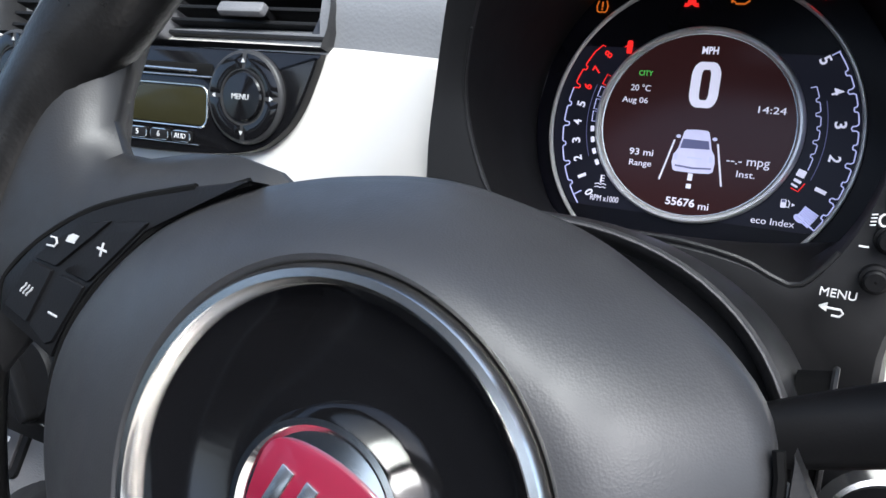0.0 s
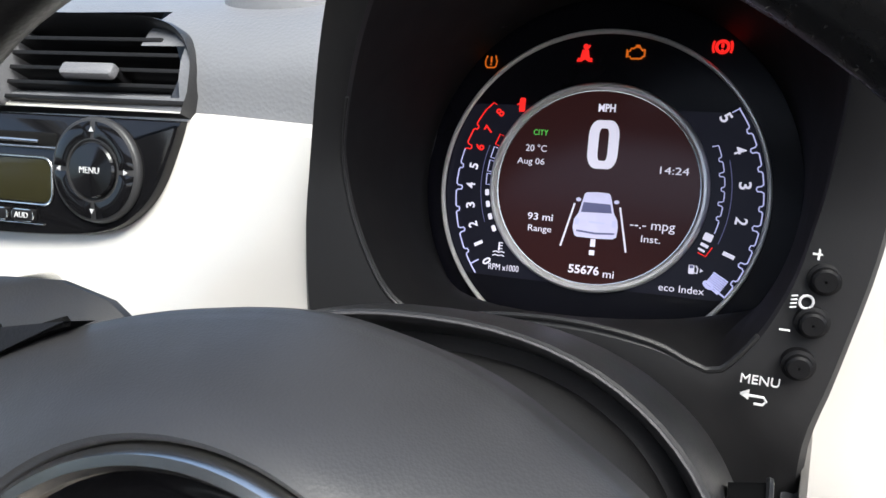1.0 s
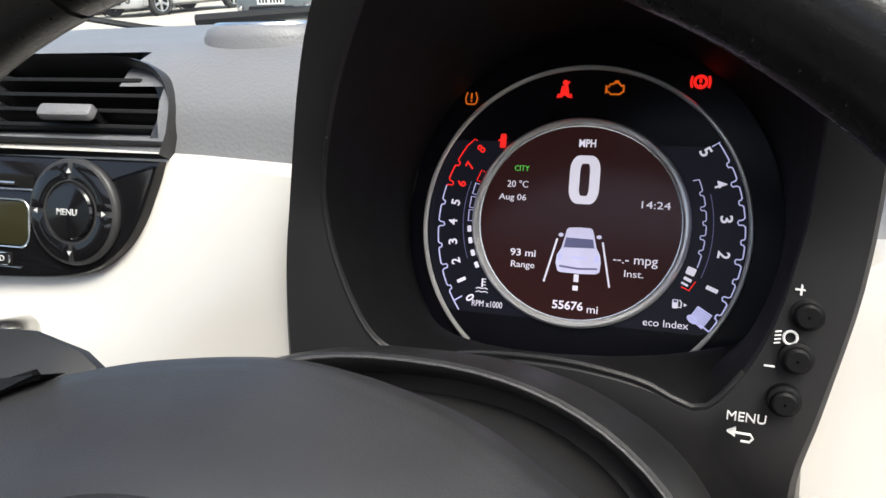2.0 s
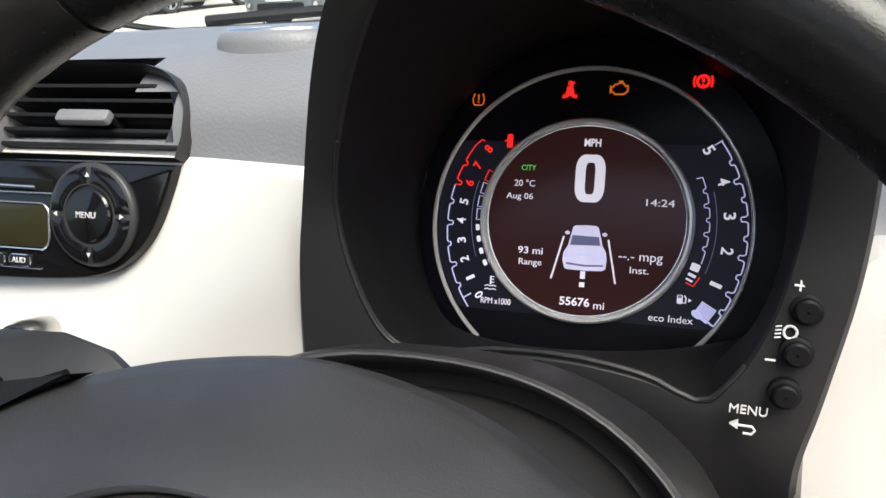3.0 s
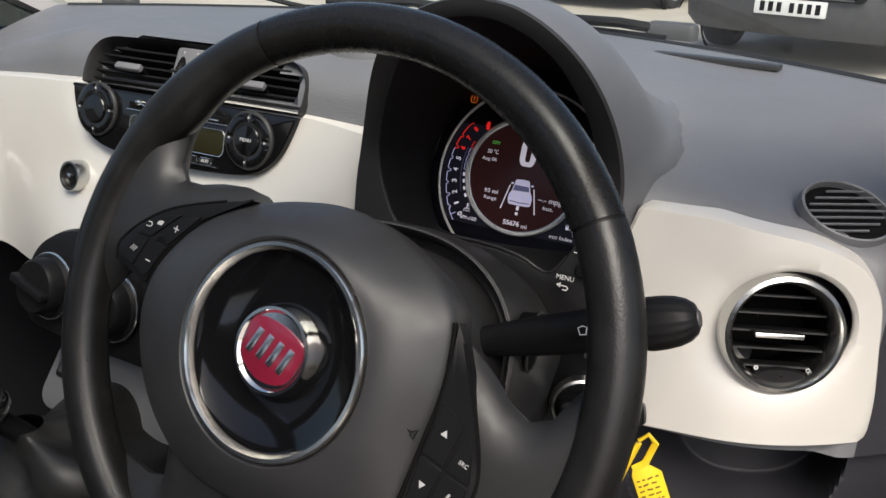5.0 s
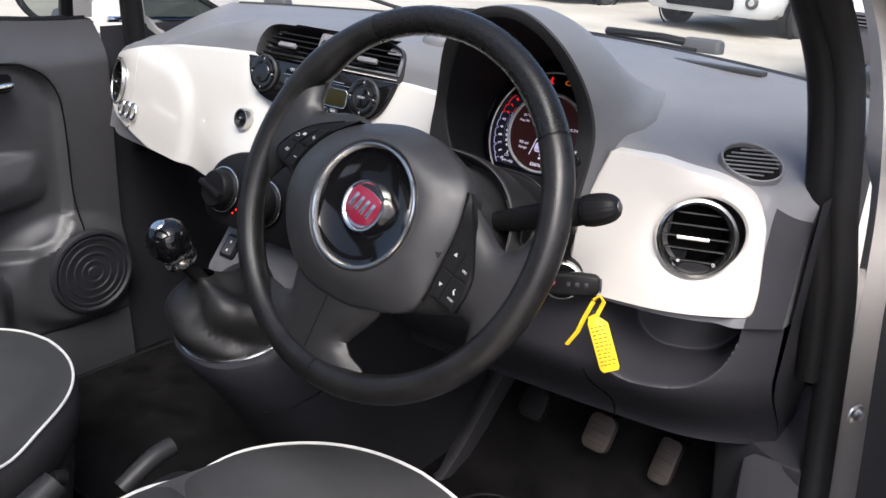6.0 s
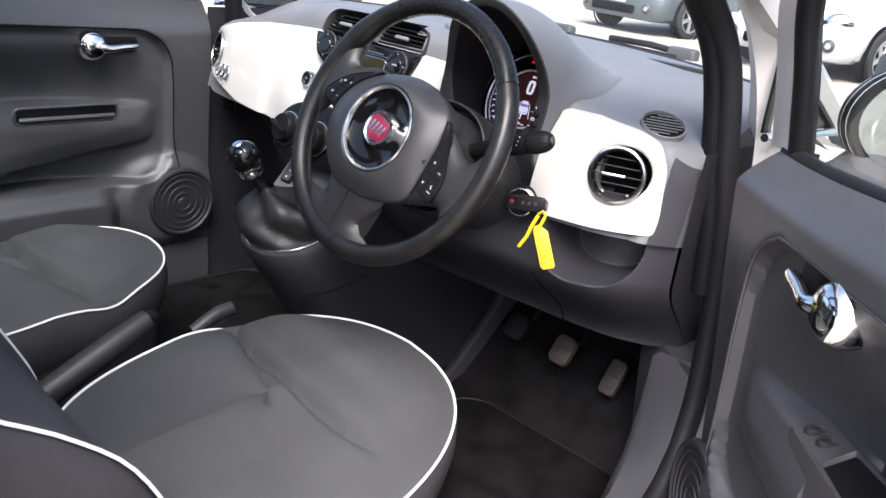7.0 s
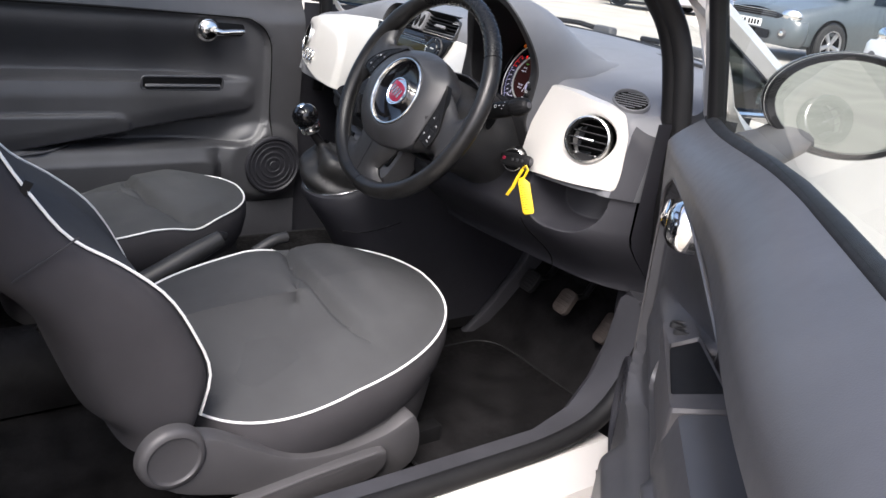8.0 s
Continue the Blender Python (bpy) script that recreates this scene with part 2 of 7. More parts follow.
def on_dash(x, z, out=0.0):
    """A frame on the dashboard's front: x along it, y up it, z out of it."""
    d = 0.002
    p = Vector((x, face(x, z), z))
    ax = Vector((2 * d, face(x + d, z) - face(x - d, z), 0))
    ay = Vector((0, face(x, z + d) - face(x, z - d), 2 * d))
    m = axes(p, ax, ay)
    m.translation = p + m.to_3x3() @ Vector((0, 0, out))
    return m


dashboard = thing("dashboard", "dark grey soft plastic dashboard with a glossy white painted panel", "dashboard", at=Matrix())
NX = 241


def pad_profile(x):
    a = abs(x)
    w = ramp(0.2, 0.56, a)
    zr = table([(0.0, 1.0), (0.2, 1.0), (0.30, 0.976), (0.42, 0.934), (0.50, 0.922), (0.56, 0.909), (0.60, 0.895), (0.64, 0.88)], a)
    yb, zb = 0.80 - 0.55 * x * x, 0.972 - 0.01 * a
    f = mix(0.014, 0.002, ramp(0.57, 0.595, a))
    r = mix(0.042, 0.022, w) + 0.045 * ramp(0.585, 0.625, a)
    pts = [(face(x, 0.76) + f + 0.05, 0.752), (face(x, 0.76) + f, 0.76)]
    pts += [(face(x, z) + f, z) for z in np.linspace(0.77, zr - r, 7)]
    y0, z0 = face(x, zr) + f, zr
    slope = math.atan2(zb + 0.004 - z0, yb - y0)
    for k in range(1, 8):
        t = k / 8
        pts.append((mix(face(x, zr - r) + f, y0 + r * 1.3, t ** 1.9), mix(zr - r, z0 + math.tan(slope) * r * 1.3, 1 - (1 - t) ** 1.9)))
    for k in range(9):
        t = k / 8
        y = mix(y0 + r * 1.3, yb, t)
        pts.append((y, mix(z0 + math.tan(slope) * r * 1.3, zb, t) + 0.004 * math.sin(math.pi * t)))
    pts.append((yb, zb - 0.06))
    return pts


xs = np.linspace(-0.632, 0.632, NX)
prof = [pad_profile(x) for x in xs]


BAY = [(0.70, 0.214, 0.404), (0.84, 0.213, 0.402), (0.89, 0.215, 0.406), (0.935, 0.224, 0.412), (0.975, 0.240, 0.412), (1.018, 0.266, 0.397), (1.045, 0.288, 0.388), (1.08, 0.32, 0.34)]


def bay(x, z):
    if abs(x + 0.004) < (0.120 if z < 0.976 else 0.098) and 0.958 < z < 0.992:
        return True
    return table([(q[0], q[1]) for q in BAY], z) < x < table([(q[0], q[2]) for q in BAY], z)


def pad_point(i, j):
    """The pad, with a bay left open for the instruments."""
    y, z = prof[i][j]
    if y < 0.38 and min(math.hypot(xs[i] - 0.54, z - 0.85), math.hypot(xs[i] + 0.535, z - 0.853)) < 0.043:
        return (xs[i], 0.38, z)
    near = mix(1.0, 0.46, ramp(0.268, 0.37, y))
    if y < 0.38 and bay(0.32 + (xs[i] - 0.32) / near if xs[i] > 0.16 else xs[i], z):
        return (xs[i], 0.38, min(z, 0.985))
    return (xs[i], y, z)


pad_bm = sheet(pad_point, NX, len(prof[0]))
for i_ in (0, NX - 1):
    # close the ends beside the doors
    pad_bm.faces.new([pad_bm.verts.new((xs[i_], y, z)) for y, z in prof[i_] + [(prof[i_][-1][0], 0.752)]])
pad_bm.faces.ensure_lookup_table()
cols = len(prof[0]) - 1
# Pad front beyond the white panel, in darker plastic for its weaker light
ends = {}
for side_ in (-1, 1):
    ends[side_] = [pad_bm.faces[i_ * cols + j_] for i_ in range(NX - 1) for j_ in range(11) if side_ * (xs[i_] + xs[i_ + 1]) / 2 > 0.600]
for side_, faces_ in ends.items():
    end_bm = bmesh.new()
    for f in faces_:
        end_bm.faces.new([end_bm.verts.new(q.co) for q in f.verts])
        pad_bm.faces.remove(f)
    bmesh.ops.remove_doubles(end_bm, verts=end_bm.verts, dist=0.0001)
    part("end_piece", end_bm, LOWER, dashboard, "end of the dashboard pad, coloured darker for the weaker light there")
part("upper_pad", pad_bm, PAD, dashboard, "grained dark grey soft plastic top")

part("defroster_slot", block(0.17, 0.020, 0.006, 0.002, pose(0.372, 0.655, 0.9655, -1, 0, -6)), HOOD, dashboard, "dark windscreen defroster slot")

TOPZ = [(-0.57, 0.885), (-0.53, 0.903), (-0.487, 0.918), (-0.355, 0.938), (-0.234, 0.948), (-0.143, 0.953), (0.0, 0.955), (0.145, 0.951), (0.215, 0.947)]
BOTZ = [(-0.56, 0.82), (-0.50, 0.797), (-0.375, 0.770), (-0.212, 0.764), (-0.145, 0.766), (-0.115, 0.80), (-0.06, 0.822), (0.06, 0.822), (0.115, 0.80), (0.145, 0.764), (0.215, 0.758)]


def panel_y(x, z):
    """Panel relief: a soft swelling of the glovebox lid and a flare over the heater controls."""
    a_, b_, r_ = -0.262 - x, 0.922 - 0.12 * (x + 0.35) - z, 0.085
    f = r_ - math.hypot(r_ - a_, r_ - b_) if a_ < r_ and b_ < r_ else min(a_, b_)
    b = 0.0075 * ramp(-0.004, 0.030, f) * ramp(-0.57, -0.42, x)
    c = 0.03 * ramp(0.88, 0.78, z) * ramp(0.26, 0.10, abs(x))
    d = 0.011 * ramp(2.6, 0.8, ((x - 0.02) / 0.12) ** 2 + ((z - 0.952) / 0.068) ** 2)
    return face(x, z) - b - c + d


def hole_panel(cx, cz, r0, outline, n=72, bm=None):
    """A curved panel round a round hole, out to a star-shaped outline, with turned-in rims."""
    rays = []
    for k in range(n):
        d = Vector((math.cos(2 * math.pi * k / n), math.sin(2 * math.pi * k / n)))
        best = 0.01
        for i in range(len(outline)):
            a, b = Vector(outline[i - 1]) - Vector((cx, cz)), Vector(outline[i]) - Vector((cx, cz))
            e = b - a
            den = d.x * e.y - d.y * e.x
            if abs(den) > 1e-9:
                s, u = (a.x * e.y - a.y * e.x) / den, (a.x * d.y - a.y * d.x) / den
                if s > 0 and -1e-6 <= u <= 1 + 1e-6:
                    best = max(best, s)
        rays.append((d, best))
    rings = []
    for t, back in ((0, 0.03), (0, 0.008), (0.03, 0.0055), (0.12, 0.003), (0.26, 0.0006), (0.6, 0), (0.85, 0), (0.97, 0), (1.0, 0.003), (1.0, 0.034)):
        ring = []
        for d, s in rays:
            q = Vector((cx, cz)) + d * mix(r0, s, t)
            ring.append((q.x, panel_y(q.x, q.y) + back, q.y))
        rings.append(ring)
    return loft(rings, True, False, None, bm)


left_end = [(-0.45, table(TOPZ, -0.45)), (-0.45, table(BOTZ, -0.45)), (-0.50, 0.797), (-0.545, 0.812), (-0.572, 0.832), (-0.582, 0.858), (-0.572, 0.885), (-0.545, 0.9), (-0.50, 0.912)]
bm = hole_panel(-0.535, 0.853, 0.038, left_end)
px = np.linspace(-0.45, 0.208, 90)
pt = [(0, 0.034), (0, 0.003), (0.012, 0)] + [(k / 20, 0) for k in range(1, 20)] + [(0.988, 0), (1, 0.003), (1, 0.034)]


def passenger(i, j):
    x = px[i]
    z = mix(table(TOPZ, x), table(BOTZ, x), pt[j][0])
    return (x, panel_y(x, z) + pt[j][1], z)


sheet(passenger, 90, len(pt), bm=bm)
part("passenger_panel", bm, WHITE, dashboard, "glossy pearl white painted panel")
right_outline = [(0.430, 0.924), (0.482, 0.923), (0.515, 0.918), (0.54, 0.914), (0.560, 0.9075), (0.578, 0.898), (0.590, 0.884), (0.597, 0.866), (0.601, 0.835), (0.605, 0.80), (0.605, 0.776), (0.602, 0.771), (0.43, 0.766), (0.412, 0.80), (0.411, 0.85), (0.419, 0.885)]
corner_ = [(q.x, q.y) for q in spline([(a, b, 0) for a, b in right_outline[2:11]], 40)]
part("driver_panel", hole_panel(0.540, 0.850, 0.0405, right_outline[:2] + corner_ + right_outline[11:], 144), WHITE, dashboard, "glossy pearl white painted panel beside the wheel")


def round_vent(x, z, r, turn=0.0):
    """A round chrome-ringed air vent with slats, set into the painted panel."""
    m = on_dash(x, z) @ pose(0, 0, 0.000, 0, 4) if x > 0 else on_dash(x, z)
    v = thing("round_air_vent", "round black air vent with chrome ring and slats", "air vent", "side air vents", at=m)
    part("ring", lathe([(r * 0.90, -0.012), (r * 0.93, 0.0), (r * 0.97, 0.002), (r * 1.02, 0.0015), (r * 1.03, -0.004)] if x < 0 else [(r * 0.86, -0.012), (r * 0.9, 0.002), (r * 0.97, 0.006), (r * 1.04, 0.0045), (r * 1.07, -0.001), (r * 1.08, -0.014)], 56), SATIN, v, "satin chrome ring")
    part("bowl", lathe([(r * 0.9, 0.0), (r * 0.86, -0.012), (r * 0.8, -0.05), (0.0005, -0.055)], 48), VOID, v)
    for k in range(-2, 3):
        h = k * r * 0.32
        w = 2 * math.sqrt(max(0, (r * 0.86) ** 2 - h * h)) - 0.001
        part("slat", block(w, 0.016, 0.0016, 0.0006, pose(0, h, -0.016, 86)), BLACK, v)
        # paler strip imitates the highlight along the slat's front edge
        part("slat_highlight", block(w, 0.0011, 0.0009, 0.0003, pose(0, h - 0.0006, -0.0080)), SHROUD, v)
    t = part("tab", block(0.032, 0.012, 0.004, 0.0018, pose(-0.004, 0.0, -0.008, 78)), BLACK, v)
    part("tab_trim", block(0.034, 0.0035, 0.003, 0.001, pose(-0.004, -0.0005, 0.003)), SATIN, t, "bright metal strip")
    b = part("shutter_wheel", lathe([(0.0005, 0.004), (0.008, 0.004), (0.009, 0.002), (0.009, -0.004)], 20, pose(0.002, -r * 0.78, -0.004) @ Matrix.Diagonal((2.0, 0.6, 1, 1))), BLACK, v)
    part("shutter_mark", lathe([(0.0005, 0.0006), (0.0016, 0.0005), (0.0018, 0)], 12, pose(-0.015, -r * 0.66, -0.003)), MARK, b)
    part("shutter_mark", tube([(0.021 + 0.0014 * math.cos(k), -r * 0.66 + 0.0014 * math.sin(k), -0.003) for k in range(6)], 0.0004, 5, True), MARK, b)
    return v


round_vent(0.540, 0.850, 0.0395)
round_vent(-0.535, 0.853, 0.038)


def demister(x, y, z, s):
    m = axes((x, y, z), (1, 0.34 * s, -0.22 * s), (0.1 * s, 1, 0.42))
    v = thing("demister_vent", "small oval black side window demister grille", "air vent", at=m)
    part("frame", lathe([(0.0308, -0.010), (0.0312, -0.0028), (0.0322, -0.0020), (0.0335, -0.0026), (0.0345, -0.010)], 40, Matrix.Diagonal((1, 0.84, 1, 1))), PAD, v)
    part("backing", slab(ellipse(0.0310, 0.0260, 32), -0.012, -0.0085), VOID, v)
    for k in range(-3, 4):
        a = 0.0076 * k
        w = 2 * math.sqrt(max(1e-6, 1 - (a / 0.0270) ** 2)) * 0.0300
        part("slat", block(w, 0.0011, 0.0016, 0.0003, pose(0, a * 0.86, -0.0050, 0, 0, 20 * s)), PAD, v)


demister(0.562, 0.318, 0.9275, 1)

# oval pod on top of the pad
pod = thing("dash_top_pod", "small oval grey pod with a bright badge on the dashboard top", "badge", at=pose(0.146, 0.312, 0.999, -4))
part("base", lathe([(0.0005, 0.0065), (0.028, 0.006), (0.032, 0.004), (0.034, 0.0), (0.034, -0.012)], 44, Matrix.Diagonal((1, 0.62, 1, 1))), PAD, pod)
part("rim", lathe([(0.0235, 0.006), (0.025, 0.0075), (0.0275, 0.007), (0.0285, 0.005)], 44, Matrix.Diagonal((1, 0.62, 1, 1))), SATIN, pod, "bright metal rim")
for k in (-1, 0, 1):
    part("emblem_bar", block(0.004, 0.02, 0.0015, 0.0006, pose(0.009 * k, 0, 0.006, 0, 0, -25)), SATIN, pod)


# ---- centre vents and radio ----
radio = thing("radio", "black gloss car radio with round dials set in the painted panel", "radio", at=on_dash(-0.003, 0.926, -0.003) @ pose(0, 0, 0, 0, 3.2))
rad_out = [(0.135, 0.026), (0.131, 0.014), (0.122, -0.006), (0.110, -0.020), (0.092, -0.030), (0.06, -0.0345), (0.0, -0.0365), (-0.06, -0.0345), (-0.092, -0.030), (-0.113, -0.019), (-0.126, -0.004), (-0.132, 0.012), (-0.134, 0.026)][::-1]
rad_out = [(x * (0.975 if x > 0 else 1.02), y) for x, y in rad_out]
rad_out = [(q.x, q.y) for q in spline([(x, y, 0) for x, y in rad_out], 50)]
part("faceplate", slab(rad_out, -0.02, 0.004, 0.0025), PIANO, radio)
part("slot", block(0.12, 0.007, 0.001, 0.0015, pose(0.0, 0.0135, 0.0042)), VOID, radio, "dark disc slot")
part("slot_lip", block(0.125, 0.0012, 0.0016, 0.0004, pose(0.0, 0.0095, 0.0042)), SATIN, radio)
lever = part("slot_lever", tube([(-0.046, 0.0165, 0.0065), (-0.034, 0.0135, 0.0062), (0.05, 0.0125, 0.0058)], 0.0011, 8), SATIN, radio, "thin metal lever")
part("lever_knob", lathe([(0.0005, 0.0088), (0.002, 0.0083), (0.003, 0.0068), (0.003, 0.004)], 18, pose(-0.047, 0.0168, 0)), SATIN, lever)
part("display", slab(rrect(0.112, 0.022, 0.005, 5, 0, -0.0075), 0.004, 0.0046, 0.0003), LCD, radio, "unlit olive display")
part("display_frame", tube([(x, y, 0.0048) for x, y in rrect(0.114, 0.024, 0.006, 5, 0, -0.0075)], 0.0006, 6, True), SATIN, radio)
for k in range(6):
    b = part("preset_button", block(0.0135, 0.0062, 0.003, 0.001, pose(-0.045 + 0.0168 * k, -0.0255, 0.004)), BLACK, radio)
    part("button_rim", tube([(x, y, 0.0064) for x, y in rrect(0.0138, 0.0060, 0.0028, 4, -0.045 + 0.0168 * k, -0.0255)], 0.00045, 5, True), SATIN, b)
    if k < 5:
        letters(str(k + 2), 0.0048, MARK, b, pose(-0.045 + 0.0168 * k, -0.0255, 0.0072), "number")
    else:
        letters("AUD", 0.0042, MARK, b, pose(-0.045 + 0.0168 * k, -0.0255, 0.0072), "lettering")
part("preset_trim", block(0.108, 0.0008, 0.001, 0.0003, pose(-0.003, -0.0298, 0.004)), SATIN, radio)
for s, word in ((1, "MENU"), (-1, "")):
    cx, cy = (0.0852, 0.0002) if s > 0 else (-0.1000, 0.0045)
    d = part("dial", lathe([(0.0255, 0.003), (0.0263, 0.0052), (0.0258, 0.0068), (0.0248, 0.0076), (0.0150, 0.0086), (0.0144, 0.0074), (0.0005, 0.0075)], 56, pose(cx, cy, 0)), SHROUD, radio)
    for k in range(4):
        a = radians(45 + 90 * k)
        part("dial_key", sheet(lambda i, j: (cx + mix(0.0158, 0.0238, j / 3) * math.cos(a + mix(-0.72, 0.72, i / 12)), cy + mix(0.0158, 0.0238, j / 3) * math.sin(a + mix(-0.72, 0.72, i / 12)), mix(0.0089, 0.0081, j / 3) + (0.0007 if j in (1, 2) and 0 < i < 12 else 0)), 13, 4), PIANO, d)
    part("dial_centre", lathe([(0.0135, 0.0075), (0.0135, 0.0092), (0.0126, 0.0102), (0.0005, 0.0110)], 40, pose(cx, cy, 0)), PIANO, d)
    if word:
        letters(word, 0.0044, MARK, d, pose(cx, cy, 0.0109), "lettering")
    for a in (0, 90, 180, 270):
        tri = [(0.0014, 0), (-0.001, 0.0013), (-0.001, -0.0013)]
        part("arrow_mark", slab(tri, 0.0, 0.0003, 0, pose(cx, cy, 0.0092) @ pose(0, 0, 0, 0, 0, a) @ Matrix.Translation((0.0198, 0, 0))), MARK, d)

vent = thing("centre_air_vent", "wide black centre air vent with slats and grey surround", "air vent", at=on_dash(-0.003, 0.952, -0.003) @ pose(0, 0, 0, -14, 3.2))
vout = [(0.1375, 0.001), (0.1395, 0.012), (0.138, 0.028), (0.130, 0.041), (0.116, 0.048), (0.09, 0.0505), (0.0, 0.052), (-0.09, 0.0505), (-0.116, 0.048), (-0.130, 0.041), (-0.138, 0.028), (-0.1395, 0.012), (-0.1375, 0.001)]
vout = [(x * (0.97 if x > 0 else 0.91), y) for x, y in vout]
vout = [vout[0]] + [(q.x, q.y) for q in spline([(x, y, 0) for x, y in vout[1:-1]], 56)] + [vout[-1]]
vin = [(x * 0.972, 0.0028 + (y - 0.001) * 0.92) for x, y in vout]
rings = [[(x, y, -0.02) for x, y in vout], [(x, y, 0.002) for x, y in vout], [(mix(x, a, 0.3), mix(y, b, 0.3), 0.005) for (x, y), (a, b) in zip(vout, vin)],
         [(x, y, 0.001) for x, y in vin], [(x, y, -0.03) for x, y in vin]]
part("surround", loft(rings, True, False), SHROUD, vent, "dark grey surround")
part("backing", slab([(x * 0.99, y) for x, y in vin][::-1], -0.034, -0.03), VOID, vent)
for s in (-1, 1):
    for k in range(5):
        v = 0.0085 + 0.0078 * k
        w = (0.111 if k < 3 else (0.106 if k < 4 else 0.092)) - (0.010 if s < 0 else 0)
        part("slat", block(w, 0.02, 0.002, 0.0007, pose(s * (0.0735 - (0.111 - w) / 2) if s > 0 else -0.0680 + (0.101 - w) / 2, v, -0.012, 84)), BLACK, vent)
    t = part("tab", block(0.026, 0.014, 0.005, 0.0018, pose(s * 0.0755 + (0.006 if s < 0 else 0), 0.0235, -0.006, 80)), BLACK, vent)
    part("tab_trim", block(0.032, 0.0075, 0.0045, 0.0022, pose(s * 0.0755 + (0.006 if s < 0 else 0), 0.0205, 0.003, -20)), CONSOLE, t, "grey metal grip")
mid = part("divider", slab(rrect(0.034, 0.044, 0.004, 4, 0, 0.0255), -0.03, 0.0035, 0.002), CONSOLE, vent, "grey divider with two thumb wheels")
for s in (-1, 1):
    part("wheel_slot", slab(ellipse(0.0056, 0.0150, 24, s * 0.0078, 0.0235), 0.0030, 0.0037, 0.0002), VOID, mid)
    w_ = part("thumb_wheel", lathe([(0.0005, -0.003), (0.011, -0.003), (0.012, -0.002), (0.012, 0.002), (0.011, 0.003), (0.0005, 0.003)], 28, pose(s * 0.0078, 0.0235, -0.004, 0, 90)), BLACK, mid)
    part("wheel_tab", block(0.0058, 0.0022, 0.0050, 0.0008, pose(s * 0.0078, 0.0225, 0.0075)), SHROUD, w_)
    part("wheel_mark", lathe([(0.0005, 0.0003), (0.0009, 0.0003), (0.0010, 0)], 10, pose(s * 0.0078, 0.0425, 0.0036)), MARK, mid)
    part("wheel_mark", lathe([(0.0010, 0), (0.0010, 0.0003), (0.0014, 0.0003), (0.0014, 0)], 14, pose(s * 0.0078, 0.0070, 0.0036)), MARK, mid)

# aux socket
aux = thing("socket", "round chrome-rimmed black power socket in the panel", "socket", at=on_dash(-0.131, 0.861, 0.012))
part("rim", lathe([(0.0115, -0.003), (0.0125, 0.003), (0.0145, 0.003), (0.016, -0.002), (0.016, -0.02)], 36), SATIN, aux)
part("cap", lathe([(0.0005, 0.001), (0.008, 0.001), (0.0115, -0.001), (0.0118, -0.01)], 30), BLACK, aux)
part("cap_bar", block(0.014, 0.003, 0.002, 0.001, pose(0, 0, 0.001)), BLACK, aux)
part("plug", lathe([(0.0005, 0.004), (0.0026, 0.0035), (0.003, 0.001)], 14, pose(0, 0, 0)), SATIN, aux)

port = thing("socket", "small chrome-rimmed black socket below the radio", "socket", at=on_dash(0.0465, 0.8590, 0.012) @ Matrix.Scale(1.32, 4))
part("rim", lathe([(0.0076, -0.003), (0.0084, 0.0024), (0.0098, 0.0024), (0.0108, -0.002), (0.0108, -0.02)], 36), SATIN, port)
part("cap", lathe([(0.0005, -0.004), (0.005, -0.004), (0.0076, -0.002), (0.0078, -0.01)], 30), BLACK, port)

# model badge: drawn as plain chrome loops
badge = thing("model_badge", "small chrome number badge on the white panel", "badge", at=on_dash(-0.452, 0.817, 0.010) @ Matrix.Scale(1.2, 4))
for k in (-1, 0, 1):
    part("badge_loop", tube([(0.017 * k + 0.0075 * math.cos(t * math.pi / 12), 0.011 * math.sin(t * math.pi / 12), 0.001) for t in range(24)], 0.0022, 8, True), CHROME, badge)

# ---- instrument binnacle ----
OUT = [(0.203, 0.78), (0.201, 0.84), (0.203, 0.89), (0.210, 0.935), (0.226, 0.975), (0.252, 1.018), (0.275, 1.044), (0.302, 1.061), (0.326, 1.068), (0.349, 1.069), (0.373, 1.064), (0.397, 1.049), (0.415, 1.026), (0.425, 0.994), (0.428, 0.955), (0.426, 0.92), (0.418, 0.875), (0.412, 0.84), (0.416, 0.78)]
INN = [(0.262, 0.877), (0.29, 0.8825), (0.325, 0.8835), (0.355, 0.879), (0.370, 0.872), (0.378, 0.8715), (0.385, 0.879), (0.393, 0.892), (0.400, 0.910), (0.404, 0.929), (0.407, 0.950), (0.408, 0.985), (0.402, 1.012), (0.390, 1.035), (0.371, 1.050), (0.349, 1.057), (0.326, 1.056), (0.302, 1.048), (0.281, 1.031), (0.262, 1.008), (0.246, 0.985), (0.233, 0.960), (0.2275, 0.938), (0.232, 0.910), (0.244, 0.884)]
MX, MZ, NA = 0.32, 0.945, 120


def cut(outline, cx, cz, n):
    """The points where n even rays from a middle meet an outline."""
    res = []
    for k in range(n):
        d = Vector((math.cos(2 * math.pi * k / n), math.sin(2 * math.pi * k / n)))
        best = 0.0
        for i in range(len(outline)):
            a, b = Vector(outline[i - 1]) - Vector((cx, cz)), Vector(outline[i]) - Vector((cx, cz))
            e = b - a
            den = d.x * e.y - d.y * e.x
            if abs(den) > 1e-9:
                s_, u_ = (a.x * e.y - a.y * e.x) / den, (a.x * d.y - a.y * d.x) / den
                if s_ > 0 and -1e-6 <= u_ <= 1 + 1e-6:
                    best = max(best, s_)
        res.append((cx + d.x * best, cz + d.y * best))
    return res


